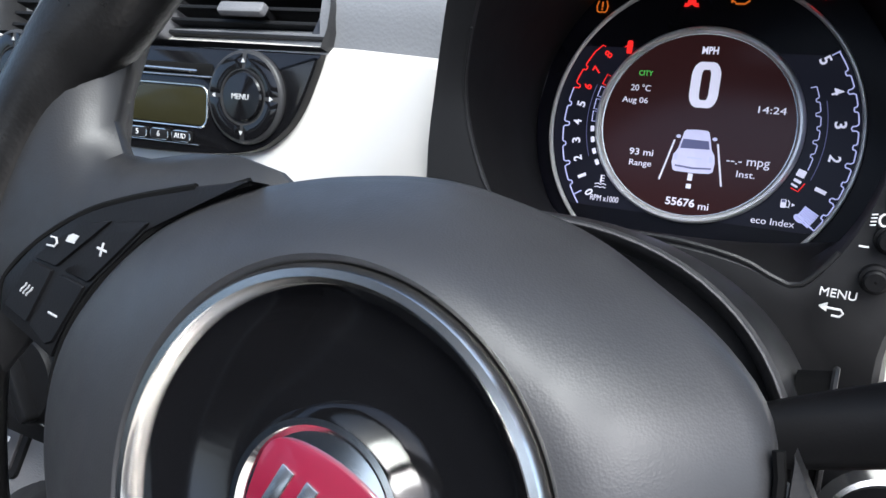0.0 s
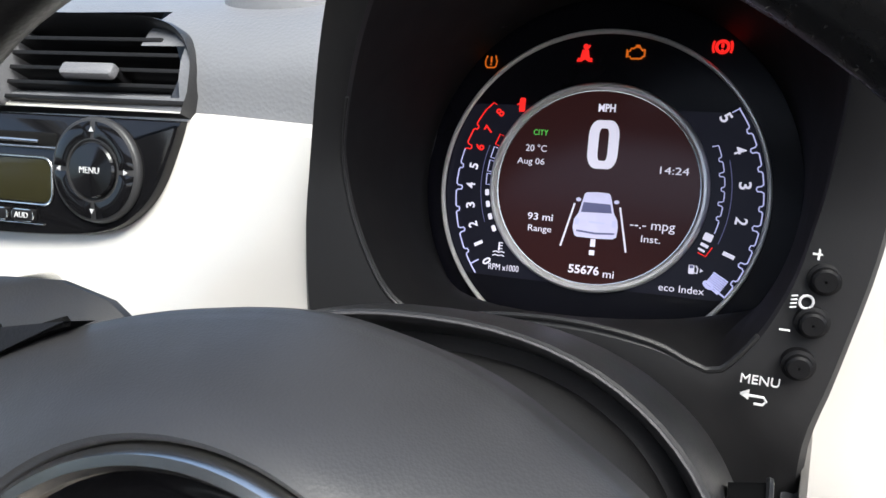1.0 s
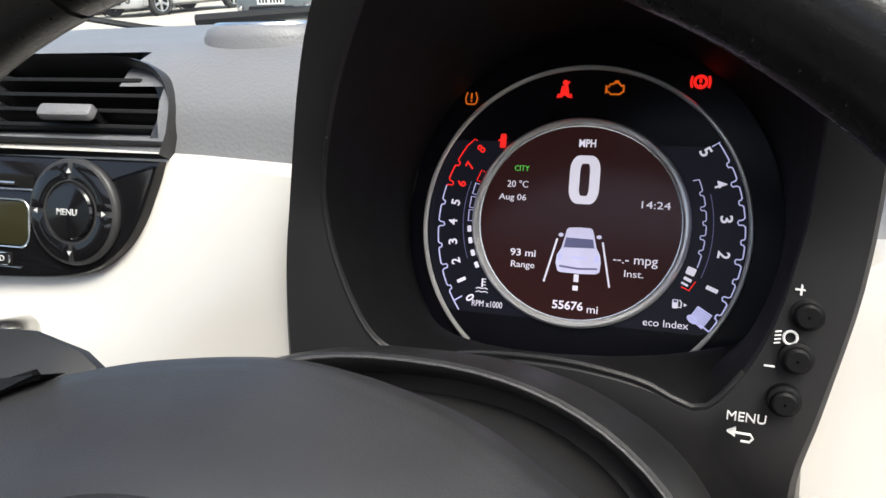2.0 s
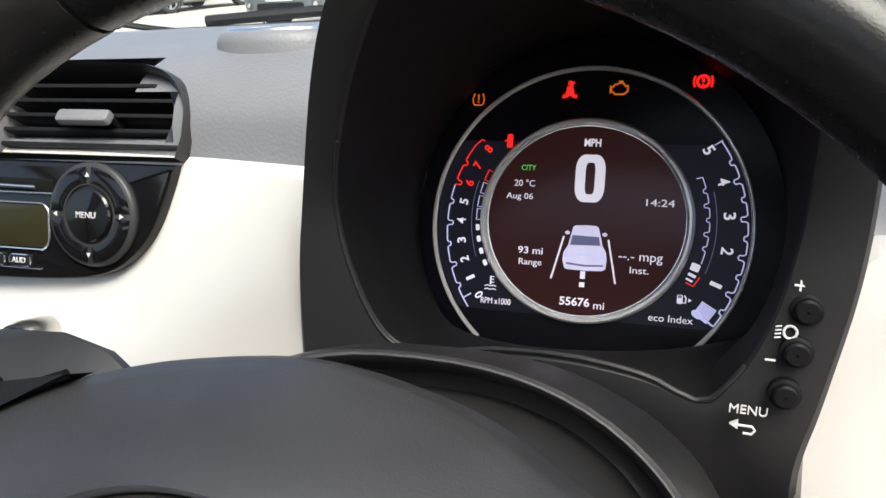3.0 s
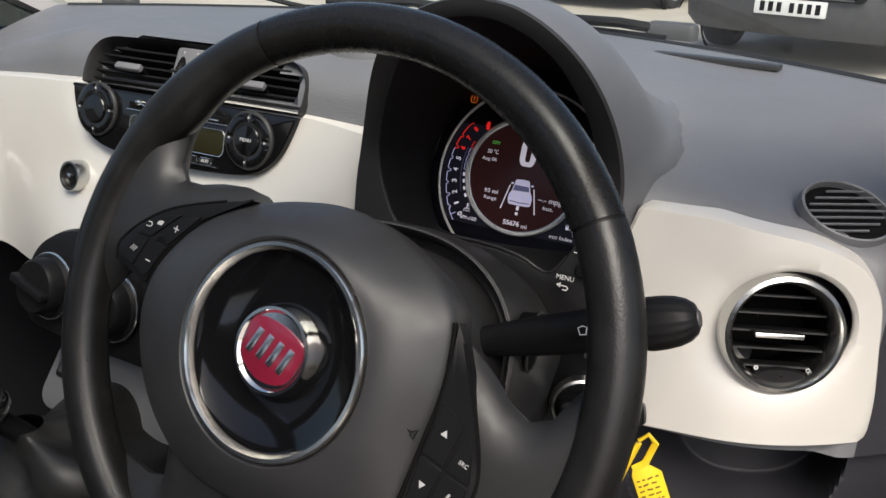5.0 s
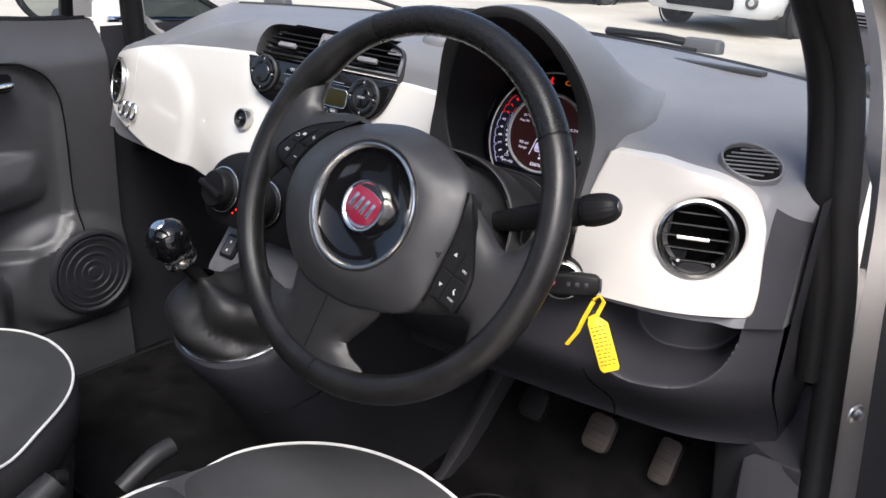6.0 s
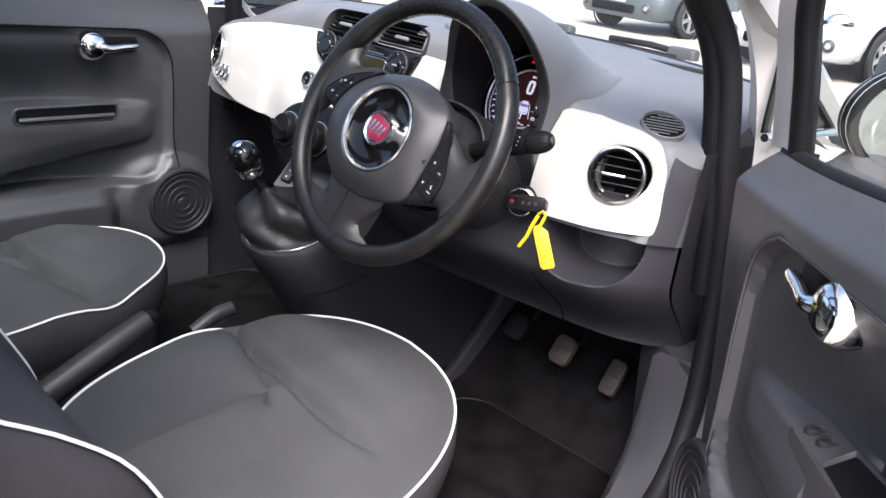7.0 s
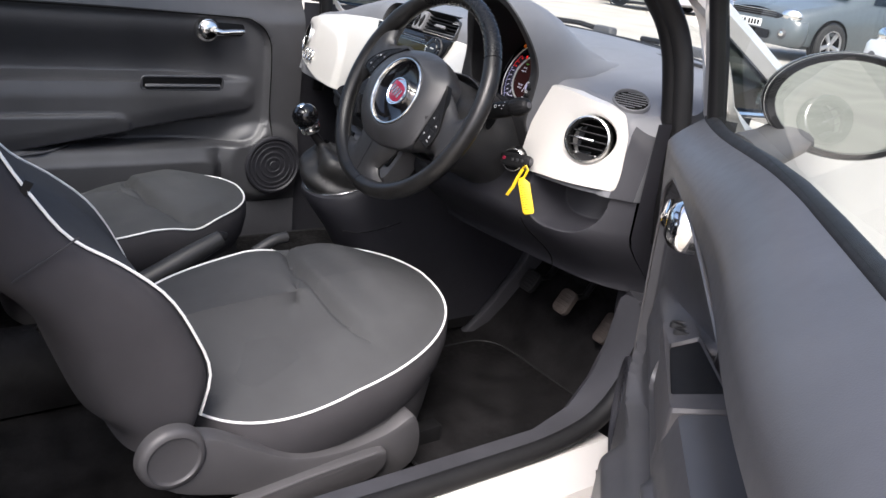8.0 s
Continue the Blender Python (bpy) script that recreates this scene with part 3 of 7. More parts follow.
OUTS = cut([(q.x, q.y) for q in spline([(a, b, 0) for a, b in OUT], 72)], MX, MZ, NA)
INNS = cut([(q.x, q.y) for q in spline([(a, b, 0) for a, b in INN], 92, True)], MX, MZ, NA)
CC = Vector((0.3108, 0.311, 0.9088))
CL = radians(20.7)
cluster_m = axes(CC, (1, 0, 0), (0, math.sin(CL), math.cos(CL)))
RX, RY = 0.0515, 0.0515


def lip_y(z):
    return mix(0.214, 0.152, ramp(0.93, 1.075, z)) + 0.03 * ramp(0.86, 0.78, z)


def flare(x, y, z, amount):
    """Sweep the foot of the hood outwards so that it runs softly into the pad."""
    pts = pad_profile(x)[10:-1]
    h = max(0.0, z - np.interp(y, [q[0] for q in pts], [q[1] for q in pts]))
    e = amount * math.exp(-h / 0.020)
    return (x + math.copysign(0.022 * e * min(1, abs(x - MX) / 0.02), x - MX), y + 0.022 * e, z)


binnacle = thing("instrument_binnacle", "black hooded instrument binnacle behind the steering wheel", "instrument panel", at=Matrix())
rings = []
for back, k, drop in ((0.32, 0.26, 0.12), (0.26, 0.42, 0.09), (0.20, 0.60, 0.034), (0.16, 0.72, 0.018), (0.12, 0.85, 0.010), (0.09, 0.935, 0.006), (0.06, 0.98, 0.001), (0.03, 1.0, 0.0), (0.012, 1.004, 0.0), (0.002, 1.0, 0.0)):
    rings.append([flare(MX + (x - MX) * k, lip_y(z) + back, MZ + (z - MZ) * (mix(1, k, 0.5) if z > MZ else 1) - drop * ramp(0.95, 1.06, z), ramp(0.03, 0.12, back)) for x, z in OUTS])
part("hood", loft(rings, True, False), PAD, binnacle, "dark grey grained hood")
inner = []
for t, back in ((0.0, 0.002), (0.08, -0.001), (0.3, -0.001), (0.85, 0.0), (0.97, 0.001), (1.0, 0.004)):
    inner.append([(mix(x, u, t), lip_y(mix(z, v, t)) + back, mix(z, v, t)) for (x, z), (u, v) in zip(OUTS, INNS)])


def funnel(t):
    ring = []
    for u, v in INNS:
        a = math.atan2((v - CC.z) / RY, (u - CC.x) / RX)
        d = cluster_m @ Vector((1.74 * RX * math.cos(a) + 0.003, 1.76 * RY * math.sin(a), 0.004))
        p = Vector((u, lip_y(v) + 0.004, v))
        q = p.lerp(d, t)
        q.x, q.z = mix(p.x, d.x, t ** 1.5), mix(p.z, d.z, t ** 1.5)
        ring.append(q)
    return ring


inner += [funnel(t) for t in (0.08, 0.2, 0.35, 0.5, 0.65, 0.8, 0.92, 1.0)]
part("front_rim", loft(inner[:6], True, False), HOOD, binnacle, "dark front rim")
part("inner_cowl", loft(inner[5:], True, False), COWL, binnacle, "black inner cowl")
part("cowl_edge", tube([Vector((u, lip_y(v) + 0.0015, v)) for u, v in INNS if v < 0.89 and u > 0.262], 0.0011, 6), SHROUD, binnacle)
# grey line put in for the highlight that follows the cowl's ridge
part("cowl_line", tube([Vector((u, lip_y(v) + 0.0008, v)) for u, v in INNS if u < 0.29 and 0.878 < v < 0.975], 0.0007, 6), SHROUD, binnacle, "thin highlight painted along the cowl edge")


def cl(u, v, out=0.0):
    return cluster_m @ Vector((u * RX, v * RY, out))


def clm(u, v, out=0.0, turn=0.0):
    return cluster_m @ Matrix.Translation((u * RX, v * RY, out)) @ pose(0, 0, 0, 0, 0, turn)


cluster = thing("instrument_cluster", "round lit instrument cluster with digital speed display", "instrument panel", at=Matrix())
part("dial_face", slab(ellipse(1.85 * RX, 1.8 * RY, 64), -0.004, 0.0, 0, cluster_m), DIAL, cluster, "black dial face")
panel_out = [(1.50 * math.cos(radians(a)), -0.05 + 1.48 * math.sin(radians(a))) for a in range(0, 360, 4)]
part("display_panel", slab([(u * RX, min(0.745, max(-0.935, v)) * RY) for u, v in panel_out], 0.0, 0.0006, 0, cluster_m), BACKLIT, cluster, "faintly lit display panel", smooth=False)
part("screen", slab(ellipse(0.965 * RX, 0.925 * RY, 64, 0.0, -0.004 * RY), 0.0, 0.0012, 0, cluster_m), SCREEN, cluster, "dark red glowing round screen")
part("screen_ring", sheet(lambda i, j: cl((0.992 + 0.040 * math.cos(j * math.pi / 5)) * math.cos(i * math.pi / 48), -0.004 + (0.946 + 0.040 * math.cos(j * math.pi / 5)) * math.sin(i * math.pi / 48), 0.0022 + 0.0030 * math.sin(j * math.pi / 5)), 96, 10, True, True), BRIGHT, cluster, "polished chrome ring")
part("ring_groove", tube([cl(0.956 * math.cos(a), -0.004 + 0.912 * math.sin(a), 0.0022) for a in np.linspace(0, 2 * math.pi, 96, endpoint=False)], 0.0008, 6, True), RING, cluster, "inner edge of the ring")
part("outer_ring", tube([cl(0.008 + 1.522 * math.cos(radians(a)), -0.055 + 1.505 * math.sin(radians(a)), 0.003) for a in range(-58, 233, 3)], 0.0012, 8), BRIGHT, cluster, "thin chrome arc")
W = 0.0016


def txt(s, u, v, high, wide, m_=LIT, turn=0.0, bold=0.0, out=W):
    """A line of lettering of a given height and width, centred on a place of the dial."""
    cu = bpy.data.curves.new("text", "FONT")
    cu.body, cu.size, cu.extrude, cu.offset, cu.resolution_u = s, 0.01, 0.0001, bold, 3
    tmp = bpy.data.objects.new("text", cu)
    scene.collection.objects.link(tmp)
    bpy.context.view_layer.update()
    me = bpy.data.meshes.new_from_object(tmp.evaluated_get(bpy.context.evaluated_depsgraph_get()))
    bpy.data.objects.remove(tmp)
    xs_, ys_ = [q.co.x for q in me.vertices], [q.co.y for q in me.vertices]
    me.transform(Matrix.Diagonal((wide / (max(xs_) - min(xs_)), high / (max(ys_) - min(ys_)), 1, 1)) @ Matrix.Translation((-(max(xs_) + min(xs_)) / 2, -(max(ys_) + min(ys_)) / 2, 0)))
    me.transform(clm(u, v, out, turn))
    me.materials.clear()
    me.materials.append(m_)
    ob = new("readout", me)
    ob.parent = cluster


def mark(name, outline, u, v, k, m_=LIT, turn=0.0, out=W):
    return part(name, slab([(x * k, y * k) for x, y in outline], 0, 0.0002, 0, clm(u, v, out, turn)), m_, cluster, smooth=False)


def stroke(name, pts, r, m_=LIT, out=W, closed=False):
    return part(name, tube([cl(u, v, out) for u, v in pts], r, 6, closed), m_, cluster)


def flat(name, pts, m_, out=W):
    return part(name, slab([(u * RX, v * RY) for u, v in pts], 0, 0.0002, 0, clm(0, 0, out)), m_, cluster, smooth=False)


txt("MPH", 0.037, 0.745, 0.0038, 0.0082, bold=0.0003)
# speed digit
part("speed_digit", loft([[(x * k, y * k2, z) for x, y in rrect(2, 2, r_, 6)] for k, k2, r_, z in ((0.0073, 0.0117, 0.62, 0), (0.0073, 0.0117, 0.62, 0.0003), (0.0024, 0.0078, 0.5, 0.0003), (0.0024, 0.0078, 0.5, 0))], True, False, clm(0.034, 0.402, W)), LIT, cluster, "large white zero")
txt("CITY", -0.575, 0.488, 0.0027, 0.0074, LITG)
txt("20 \u00b0C", -0.606, 0.337, 0.0034, 0.0106)
txt("Aug 06", -0.648, 0.200, 0.0039, 0.0139)
txt("93 mi", -0.502, -0.318, 0.0035, 0.0128, bold=0.0001)
txt("Range", -0.497, -0.440, 0.0040, 0.0118)
txt("--.- mpg", 0.556, -0.335, 0.0043, 0.0208)
txt("Inst.", 0.552, -0.439, 0.0032, 0.0089)
txt("14:24", 0.703, 0.198, 0.0034, 0.0133)
txt("55676", -0.035, -0.780, 0.0042, 0.0150, bold=0.0002)
txt("mi", 0.200, -0.800, 0.0034, 0.0052)
# car pictogram with lane lines
flat("car_picture", [(-0.094, -0.070), (-0.075, -0.052), (0.03, -0.044), (0.130, -0.048), (0.149, -0.062), (0.168, -0.12), (0.196, -0.23), (0.232, -0.29), (0.246, -0.36), (0.238, -0.45), (0.205, -0.470), (0.05, -0.478), (-0.13, -0.474), (-0.156, -0.462), (-0.179, -0.39), (-0.172, -0.31), (-0.135, -0.25), (-0.112, -0.15)][::-1], LITC)
flat("car_picture_window", [(-0.094, -0.145), (0.158, -0.150), (0.178, -0.232), (-0.112, -0.240)][::-1], LITD, W + 0.0003)
flat("car_picture_bumper", [(-0.140, -0.425), (-0.140, -0.408), (0.04, -0.422), (0.218, -0.412), (0.218, -0.428), (0.04, -0.440)], LITD, W + 0.0003)
flat("car_picture_plate", [(-0.03, -0.335), (-0.03, -0.318), (0.12, -0.322), (0.12, -0.339)], LITB, W + 0.0003)
for u in (-0.142, 0.205):
    flat("car_picture_lamp", [(u - 0.018, -0.36), (u + 0.018, -0.36), (u + 0.018, -0.30), (u - 0.018, -0.30)], LITB, W + 0.0003)
for u in (-0.146, 0.212):
    flat("car_picture_mirror", ellipse(0.024, 0.018, 12, u, -0.124), LITC, W)
stroke("lane_line", [(-0.180, -0.161), (-0.280, -0.575)], 0.0005)
stroke("lane_line", [(0.248, -0.170), (0.339, -0.580)], 0.0005)
flat("lane_dash", rrect(0.046, 0.072, 0.004, 2, 0.027, -0.520), LIT)
flat("lane_dash", rrect(0.050, 0.046, 0.004, 2, 0.025, -0.613), LIT)
# rev scale and eco scale: digits stand with their feet to the middle
for n_ in range(9):
    a = radians(216.2 - 9.02 * n_)
    txt(str(n_), 1.238 * math.cos(a), -0.065 + 1.238 * math.sin(a) * 1.0, 0.0047, 0.0017 if n_ == 1 else 0.0029, LITR if n_ > 5 else LIT, math.degrees(a) - 90, 0.0002)
for n_ in range(6):
    a = radians(-34.6 + 13.75 * n_)
    txt(str(n_), 1.325 * math.cos(a), -0.045 + 1.325 * math.sin(a), 0.0055, 0.0019 if n_ == 1 else 0.0034, LITB if n_ == 0 else LIT, math.degrees(a) - 90, 0.0002)


def comb(a0, a1, marks_, radius, cv, m_, r=0.00035):
    """A toothed scale: an arc with rounded notches towards the middle; marks_ are (angle, depth)."""
    pts = [(a0, 0.0)]
    for a, d in marks_:
        pts += [(a - 1.5, 0.0), (a - 0.9, d * 0.3), (a - 0.8, d * 0.85), (a, d), (a + 0.8, d * 0.85), (a + 0.9, d * 0.3), (a + 1.5, 0.0)]
    pts.append((a1, 0.0))
    out, last = [], None
    for a, d in pts:
        if last is not None and abs(a - last) > 3:
            out += [(mix(last, a, k / 4), 0.0) for k in range(1, 4)]
        out.append((a, d))
        last = a
    stroke("scale_line", [((radius - d) * math.cos(radians(a)), cv + (radius - d) * math.sin(radians(a))) for a, d in out], r, m_)


comb(163.8, 217.0, [(162.1 + 9.02 * k + 9.02, 0.035 if k % 2 == 0 else 0.062) for k in range(0, 5)], 1.385, -0.09, LITB)
comb(146.0, 163.8, [(154.0, 0.035), (162.6, 0.06)], 1.385, -0.09, LITR)
stroke("scale_line", [(-1.165, -0.842), (-1.085, -0.790)], 0.0004, LITB)
stroke("scale_line", [(-1.148, 0.685), (-1.075, 0.755), (-1.045, 0.740)], 0.0003, LITR)
comb(-33.0, 36.0, [(-27.3, 0.035)] + [(-20.6 + 6.85 * k, 0.062 if k % 2 == 0 else 0.035) for k in range(0, 8)], 1.482, -0.085, LITB)
stroke("scale_line", [(1.212, 0.788), (1.145, 0.745)], 0.0003, LITB)
stroke("scale_line", [(1.240, -0.893), (1.157, -0.835)], 0.0004, LITB)
# inner gauges
comb(-17.0, 23.0, [(-10.0, 0.03), (-3.4, 0.045), (3.2, 0.03), (9.8, 0.045), (16.6, 0.03)], 1.150, 0.0, LITB, 0.00026)
stroke("scale_line", [(1.058, 0.449), (1.006, 0.436)], 0.00026, LITB)
stroke("gauge_arc", [(1.212 * math.cos(radians(a)), -0.01 + 1.212 * math.sin(radians(a))) for a in range(-20, 17, 3)], 0.0002, LITD)
stroke("gauge_arc", [(1.132 * math.cos(radians(a)), -0.01 + 1.132 * math.sin(radians(a))) for a in range(162, 202, 3)], 0.0002, LITD)
for k, a in enumerate((206.2, 199.6, 192.9, 186.7)):
    mark("temperature_bar", rrect(3.0, 4.6, 0.8, 2), 1.067 * math.cos(radians(a)), 1.067 * math.sin(radians(a)), 0.00068, LIT, a - 180)
for a in (179.6, 172.6, 165.3, 158.1):
    stroke("gauge_cell", [((1.05 + dr) * math.cos(radians(a + da)), (1.05 + dr) * math.sin(radians(a + da))) for dr, da in ((-0.012, -2.9), (0.03, -2.9), (0.03, 2.9), (-0.012, 2.9))], 0.00026, LITR if a < 160 else LITB)
mark("fuel_bar", rrect(4.2, 3.6, 0.5, 2), 1.050, -0.372, 0.001, LIT, -19)
mark("fuel_bar", rrect(3.8, 1.5, 0.3, 2), 1.026, -0.446, 0.001, LIT, -24)
mark("fuel_bar", rrect(3.4, 1.0, 0.3, 2), 1.004, -0.490, 0.001, LIT, -26)
stroke("gauge_cell", [(1.095, -0.46), (1.045, -0.545), (0.975, -0.515)], 0.00026, LITR)
for k in range(8):
    a = radians(-35.4 + 0.78 * k)
    stroke("eco_bar", [(1.30 * math.cos(a), -0.03 + 1.30 * math.sin(a)), (1.45 * math.cos(a), -0.03 + 1.45 * math.sin(a))], 0.00042, LITB)
txt("RPM x1000", -0.821, -0.843, 0.0031, 0.0158)
txt("eco Index", 0.864, -0.860, 0.0033, 0.0205)
mark("fuel_symbol", rrect(2.6, 4.2, 0.5, 2), 0.935, -0.672, 0.001)
mark("fuel_symbol_window", rrect(1.7, 1.3, 0.2, 2), 0.935, -0.648, 0.001, LITD, 0, W + 0.0003)
stroke("fuel_symbol", [(0.962, -0.70), (0.985, -0.705), (0.990, -0.66), (0.972, -0.635)], 0.0003)
mark("fuel_symbol", [(0, 0), (1.5, 0.9), (0, 1.8)][::-1], 1.010, -0.694, 0.001)
for k in range(2):
    stroke("coolant_symbol", [(-0.945 + 0.03 * q, -0.700 - 0.034 * k + (0.010 if q % 2 else 0)) for q in range(5)], 0.00028)
stroke("coolant_symbol", [(-0.885, -0.60), (-0.885, -0.685)], 0.00045)
for k in range(3):
    stroke("coolant_symbol", [(-0.885, -0.605 - 0.028 * k), (-0.850, -0.605 - 0.028 * k)], 0.00025)
# warning lamps
for s in (-1, 1):
    stroke("tyre_lamp", [(-1.144 + s * x, y) for x, y in ((0.042, 1.215), (0.060, 1.160), (0.052, 1.112), (0.036, 1.100))], 0.00038, LITO)
stroke("tyre_lamp", [(-1.184, 1.098), (-1.104, 1.098)], 0.00038, LITO)
stroke("tyre_lamp", [(-1.144, 1.205), (-1.144, 1.150)], 0.00048, LITO)
flat("tyre_lamp", ellipse(0.010, 0.010, 8, -1.144, 1.128), LITO)
flat("belt_lamp", ellipse(0.024, 0.027, 16, -0.218, 1.312), LITR)
flat("belt_lamp", [(-0.248, 1.282), (-0.190, 1.282), (-0.172, 1.205), (-0.166, 1.190), (-0.270, 1.190), (-0.262, 1.205)][::-1], LITR)
stroke("belt_lamp", [(-0.275, 1.205), (-0.285, 1.175), (-0.255, 1.180), (-0.218, 1.205), (-0.180, 1.180), (-0.152, 1.175), (-0.160, 1.205)], 0.0006, LITR)
stroke("belt_lamp", [(-0.255, 1.22), (-0.178, 1.325)], 0.00055, LITR)
eng = [(0.175, 1.275), (0.195, 1.275), (0.205, 1.300), (0.232, 1.300), (0.245, 1.313), (0.282, 1.313), (0.295, 1.298), (0.310, 1.280), (0.322, 1.290), (0.330, 1.290), (0.330, 1.228), (0.318, 1.226), (0.305, 1.212), (0.295, 1.206), (0.210, 1.206), (0.198, 1.226), (0.178, 1.226)]
stroke("engine_lamp", eng, 0.00045, LITO, W, True)
stroke("engine_lamp", [(0.168, 1.29), (0.168, 1.215)], 0.0004, LITO)
stroke("engine_lamp", [(0.245, 1.328), (0.285, 1.328)], 0.0004, LITO)
stroke("brake_lamp", [(1.007 + 0.052 * math.cos(t * math.pi / 8), 1.323 + 0.052 * math.sin(t * math.pi / 8)) for t in range(16)], 0.00075, LITR, W, True)
stroke("brake_lamp", [(1.007, 1.352), (1.007, 1.318)], 0.0007, LITR)
flat("brake_lamp", ellipse(0.012, 0.012, 8, 1.007, 1.294), LITR)
for s in (-1, 1):
    stroke("brake_lamp", [(1.007 + s * (0.062 + 0.020 * math.cos(t)), 1.323 + 0.058 * math.sin(t)) for t in (-1.1, -0.5, 0, 0.5, 1.1)], 0.0006, LITR)
mark("door_lamp", [(-1.2, -3.3), (1.2, -3.3), (1.5, -2.6), (1.5, 2.6), (1.0, 3.4), (-0.9, 3.4), (-1.4, 2.6), (-1.4, 1.0), (-2.6, 0.2), (-2.6, -0.3), (-1.4, 0.1), (-1.4, -2.6)], -0.785, 0.745, 0.00104, LITR)

# buttons and print on the cowl's right face
bez = axes((0.4085, 0.2135, 0.8965), (0.965, 0.06, -0.05), (0.0, 0.09, 1))
for x_, y_ in ((0.0006, 0.0165), (-0.0010, 0.0004), (-0.0030, -0.0160)):
    b = part("push_button", lathe([(0.0058, -0.003), (0.0058, 0.001), (0.0046, 0.0015), (0.0044, 0.0035), (0.0036, 0.0042), (0.0005, 0.0042)], 28, bez @ Matrix.Translation((x_, y_, 0.001))), BLACK, binnacle)
letters("+", 0.0085, PRINT, binnacle, bez @ Matrix.Translation((-0.0026, 0.0246, 0.0016)), "lettering")
part("minus_mark", block(0.0036, 0.0007, 0.0005, 0.0002, bez @ pose(-0.0094, -0.0036, 0.0014)), PRINT, binnacle)
letters("MENU", 0.0050, PRINT, binnacle, bez @ Matrix.Translation((-0.0146, -0.0243, 0.0016)), "lettering")
part("return_symbol", tube([bez @ Vector(q) for q in ((-0.018, -0.0305, 0.0016), (-0.0125, -0.0305, 0.0016), (-0.0115, -0.032, 0.0016), (-0.0125, -0.0335, 0.0016), (-0.0155, -0.0335, 0.0016))], 0.0005, 6), PRINT, binnacle)
part("return_symbol", slab([(-0.0205, -0.0305), (-0.0175, -0.0322), (-0.0175, -0.0288)], 0, 0.0018, 0, bez), PRINT, binnacle)
part("headlamp_symbol", tube([bez @ Vector((-0.0040 + 0.0022 * math.cos(t * math.pi / 6), 0.0076 + 0.0024 * math.sin(t * math.pi / 6), 0.0016)) for t in range(12)], 0.0005, 6, True), PRINT, binnacle)
for k in range(4):
    part("headlamp_ray", block(0.0022, 0.0005, 0.0005, 0.0002, bez @ pose(-0.0080, 0.0052 + 0.0014 * k, 0.0014, 0, 0, 12)), PRINT, binnacle)

# ---- steering wheel ----
wn_ = Vector((0.02, -1, 0.45)).normalized()
wx_ = Vector((1, 0.02, 0)).normalized()
wheel_m = axes((0.293, 0.010, 0.879), wx_, wn_.cross(wx_)) @ pose(0, 0, 0, 0, 0, -18)
wheel = thing("steering_wheel", "black leather three-spoke steering wheel, turned slightly clockwise", "steering wheel", at=wheel_m)
RIM, TUBE, RZ = 0.1884, 0.0150, -0.026
OX, OY = -0.0014, 0.0116


def rim_arc(a0, a1, n, grow=0.0):
    rings = []
    for i in range(n):
        a = radians(mix(a0, a1, i / (n - 1)))
        # thumb rests swell where the upper openings begin
        thumb = sum(math.exp(-((math.degrees(a) - c) / 9) ** 2) for c in (24, 156))
        ring = []
        for j in range(20):
            b = 2 * math.pi * j / 20
            r = RIM + (TUBE + grow) * math.cos(b) - (0.007 * thumb if math.cos(b) < 0 else 0) * -math.cos(b)
            z = RZ + (TUBE + grow) * 1.06 * math.sin(b) + 0.002 * thumb * math.sin(b)
            ring.append((OX + r * math.cos(a), OY + r * math.sin(a), z))
        rings.append(ring)
    return rings


for a0, a1, lab in ((49, 131, "smooth black leather top"), (131.6, 281, "worn black leather grip"), (281.6, 408.4, "worn black leather grip")):
    part("rim", loft(rim_arc(a0, a1, max(12, int((a1 - a0) / 3)))), GRIP if "grip" in lab else LEATHER, wheel, lab)
for a in (48.7, 131.3, 281.3):
    part("rim_seam", loft(rim_arc(a - 0.5, a + 0.5, 2, -0.0007)), BLACK, wheel)
# stitching along the inner side of the grips
for a0, a1 in ((26, 48), (52, 128), (132, 158)):
    n_ = int((a1 - a0) / 1.6)
    bm = bmesh.new()
    for k in range(n_):
        a = radians(mix(a0, a1, (k + 0.5) / n_))
        d = 0.55 if k % 2 else -0.55
        r = RIM - TUBE * 0.93
        tube([(OX + (r - 0.0004) * math.cos(a - 0.008 * d), OY + (r - 0.0004) * math.sin(a - 0.008 * d), RZ + 0.001), (OX + (r + 0.0012) * math.cos(a + 0.008 * d), OY + (r + 0.0012) * math.sin(a + 0.008 * d), RZ + 0.0068)], 0.0008, 5, False, None, bm)
    part("stitching", bm, LEATHER, wheel)


def spoke(bounds, z_in, z_out, thick, n=10, m=17, bulge=0.004, r0=0.075, r1=0.183):
    """A spoke whose sides run between two angles that change from the hub to the rim."""
    rings = []
    for i in range(n):
        t = i / (n - 1)
        r = mix(r0, r1, t)
        lo, hi = bounds(t)
        front, back = [], []
        for j in range(m):
            s = j / (m - 1)
            a = radians(mix(lo, hi, s))
            e = 1 - abs(2 * s - 1) ** 4
            z = mix(z_in, z_out, t ** 1.5)
            front.append((OX * t + r * math.cos(a), OY * t + r * math.sin(a), z + bulge * e - thick * 0.35 * (1 - e)))
            back.append((OX * t + r * math.cos(a), OY * t + r * math.sin(a), z - thick * (0.45 + 0.55 * e)))
        rings.append(front + back[::-1])
    return loft(rings)


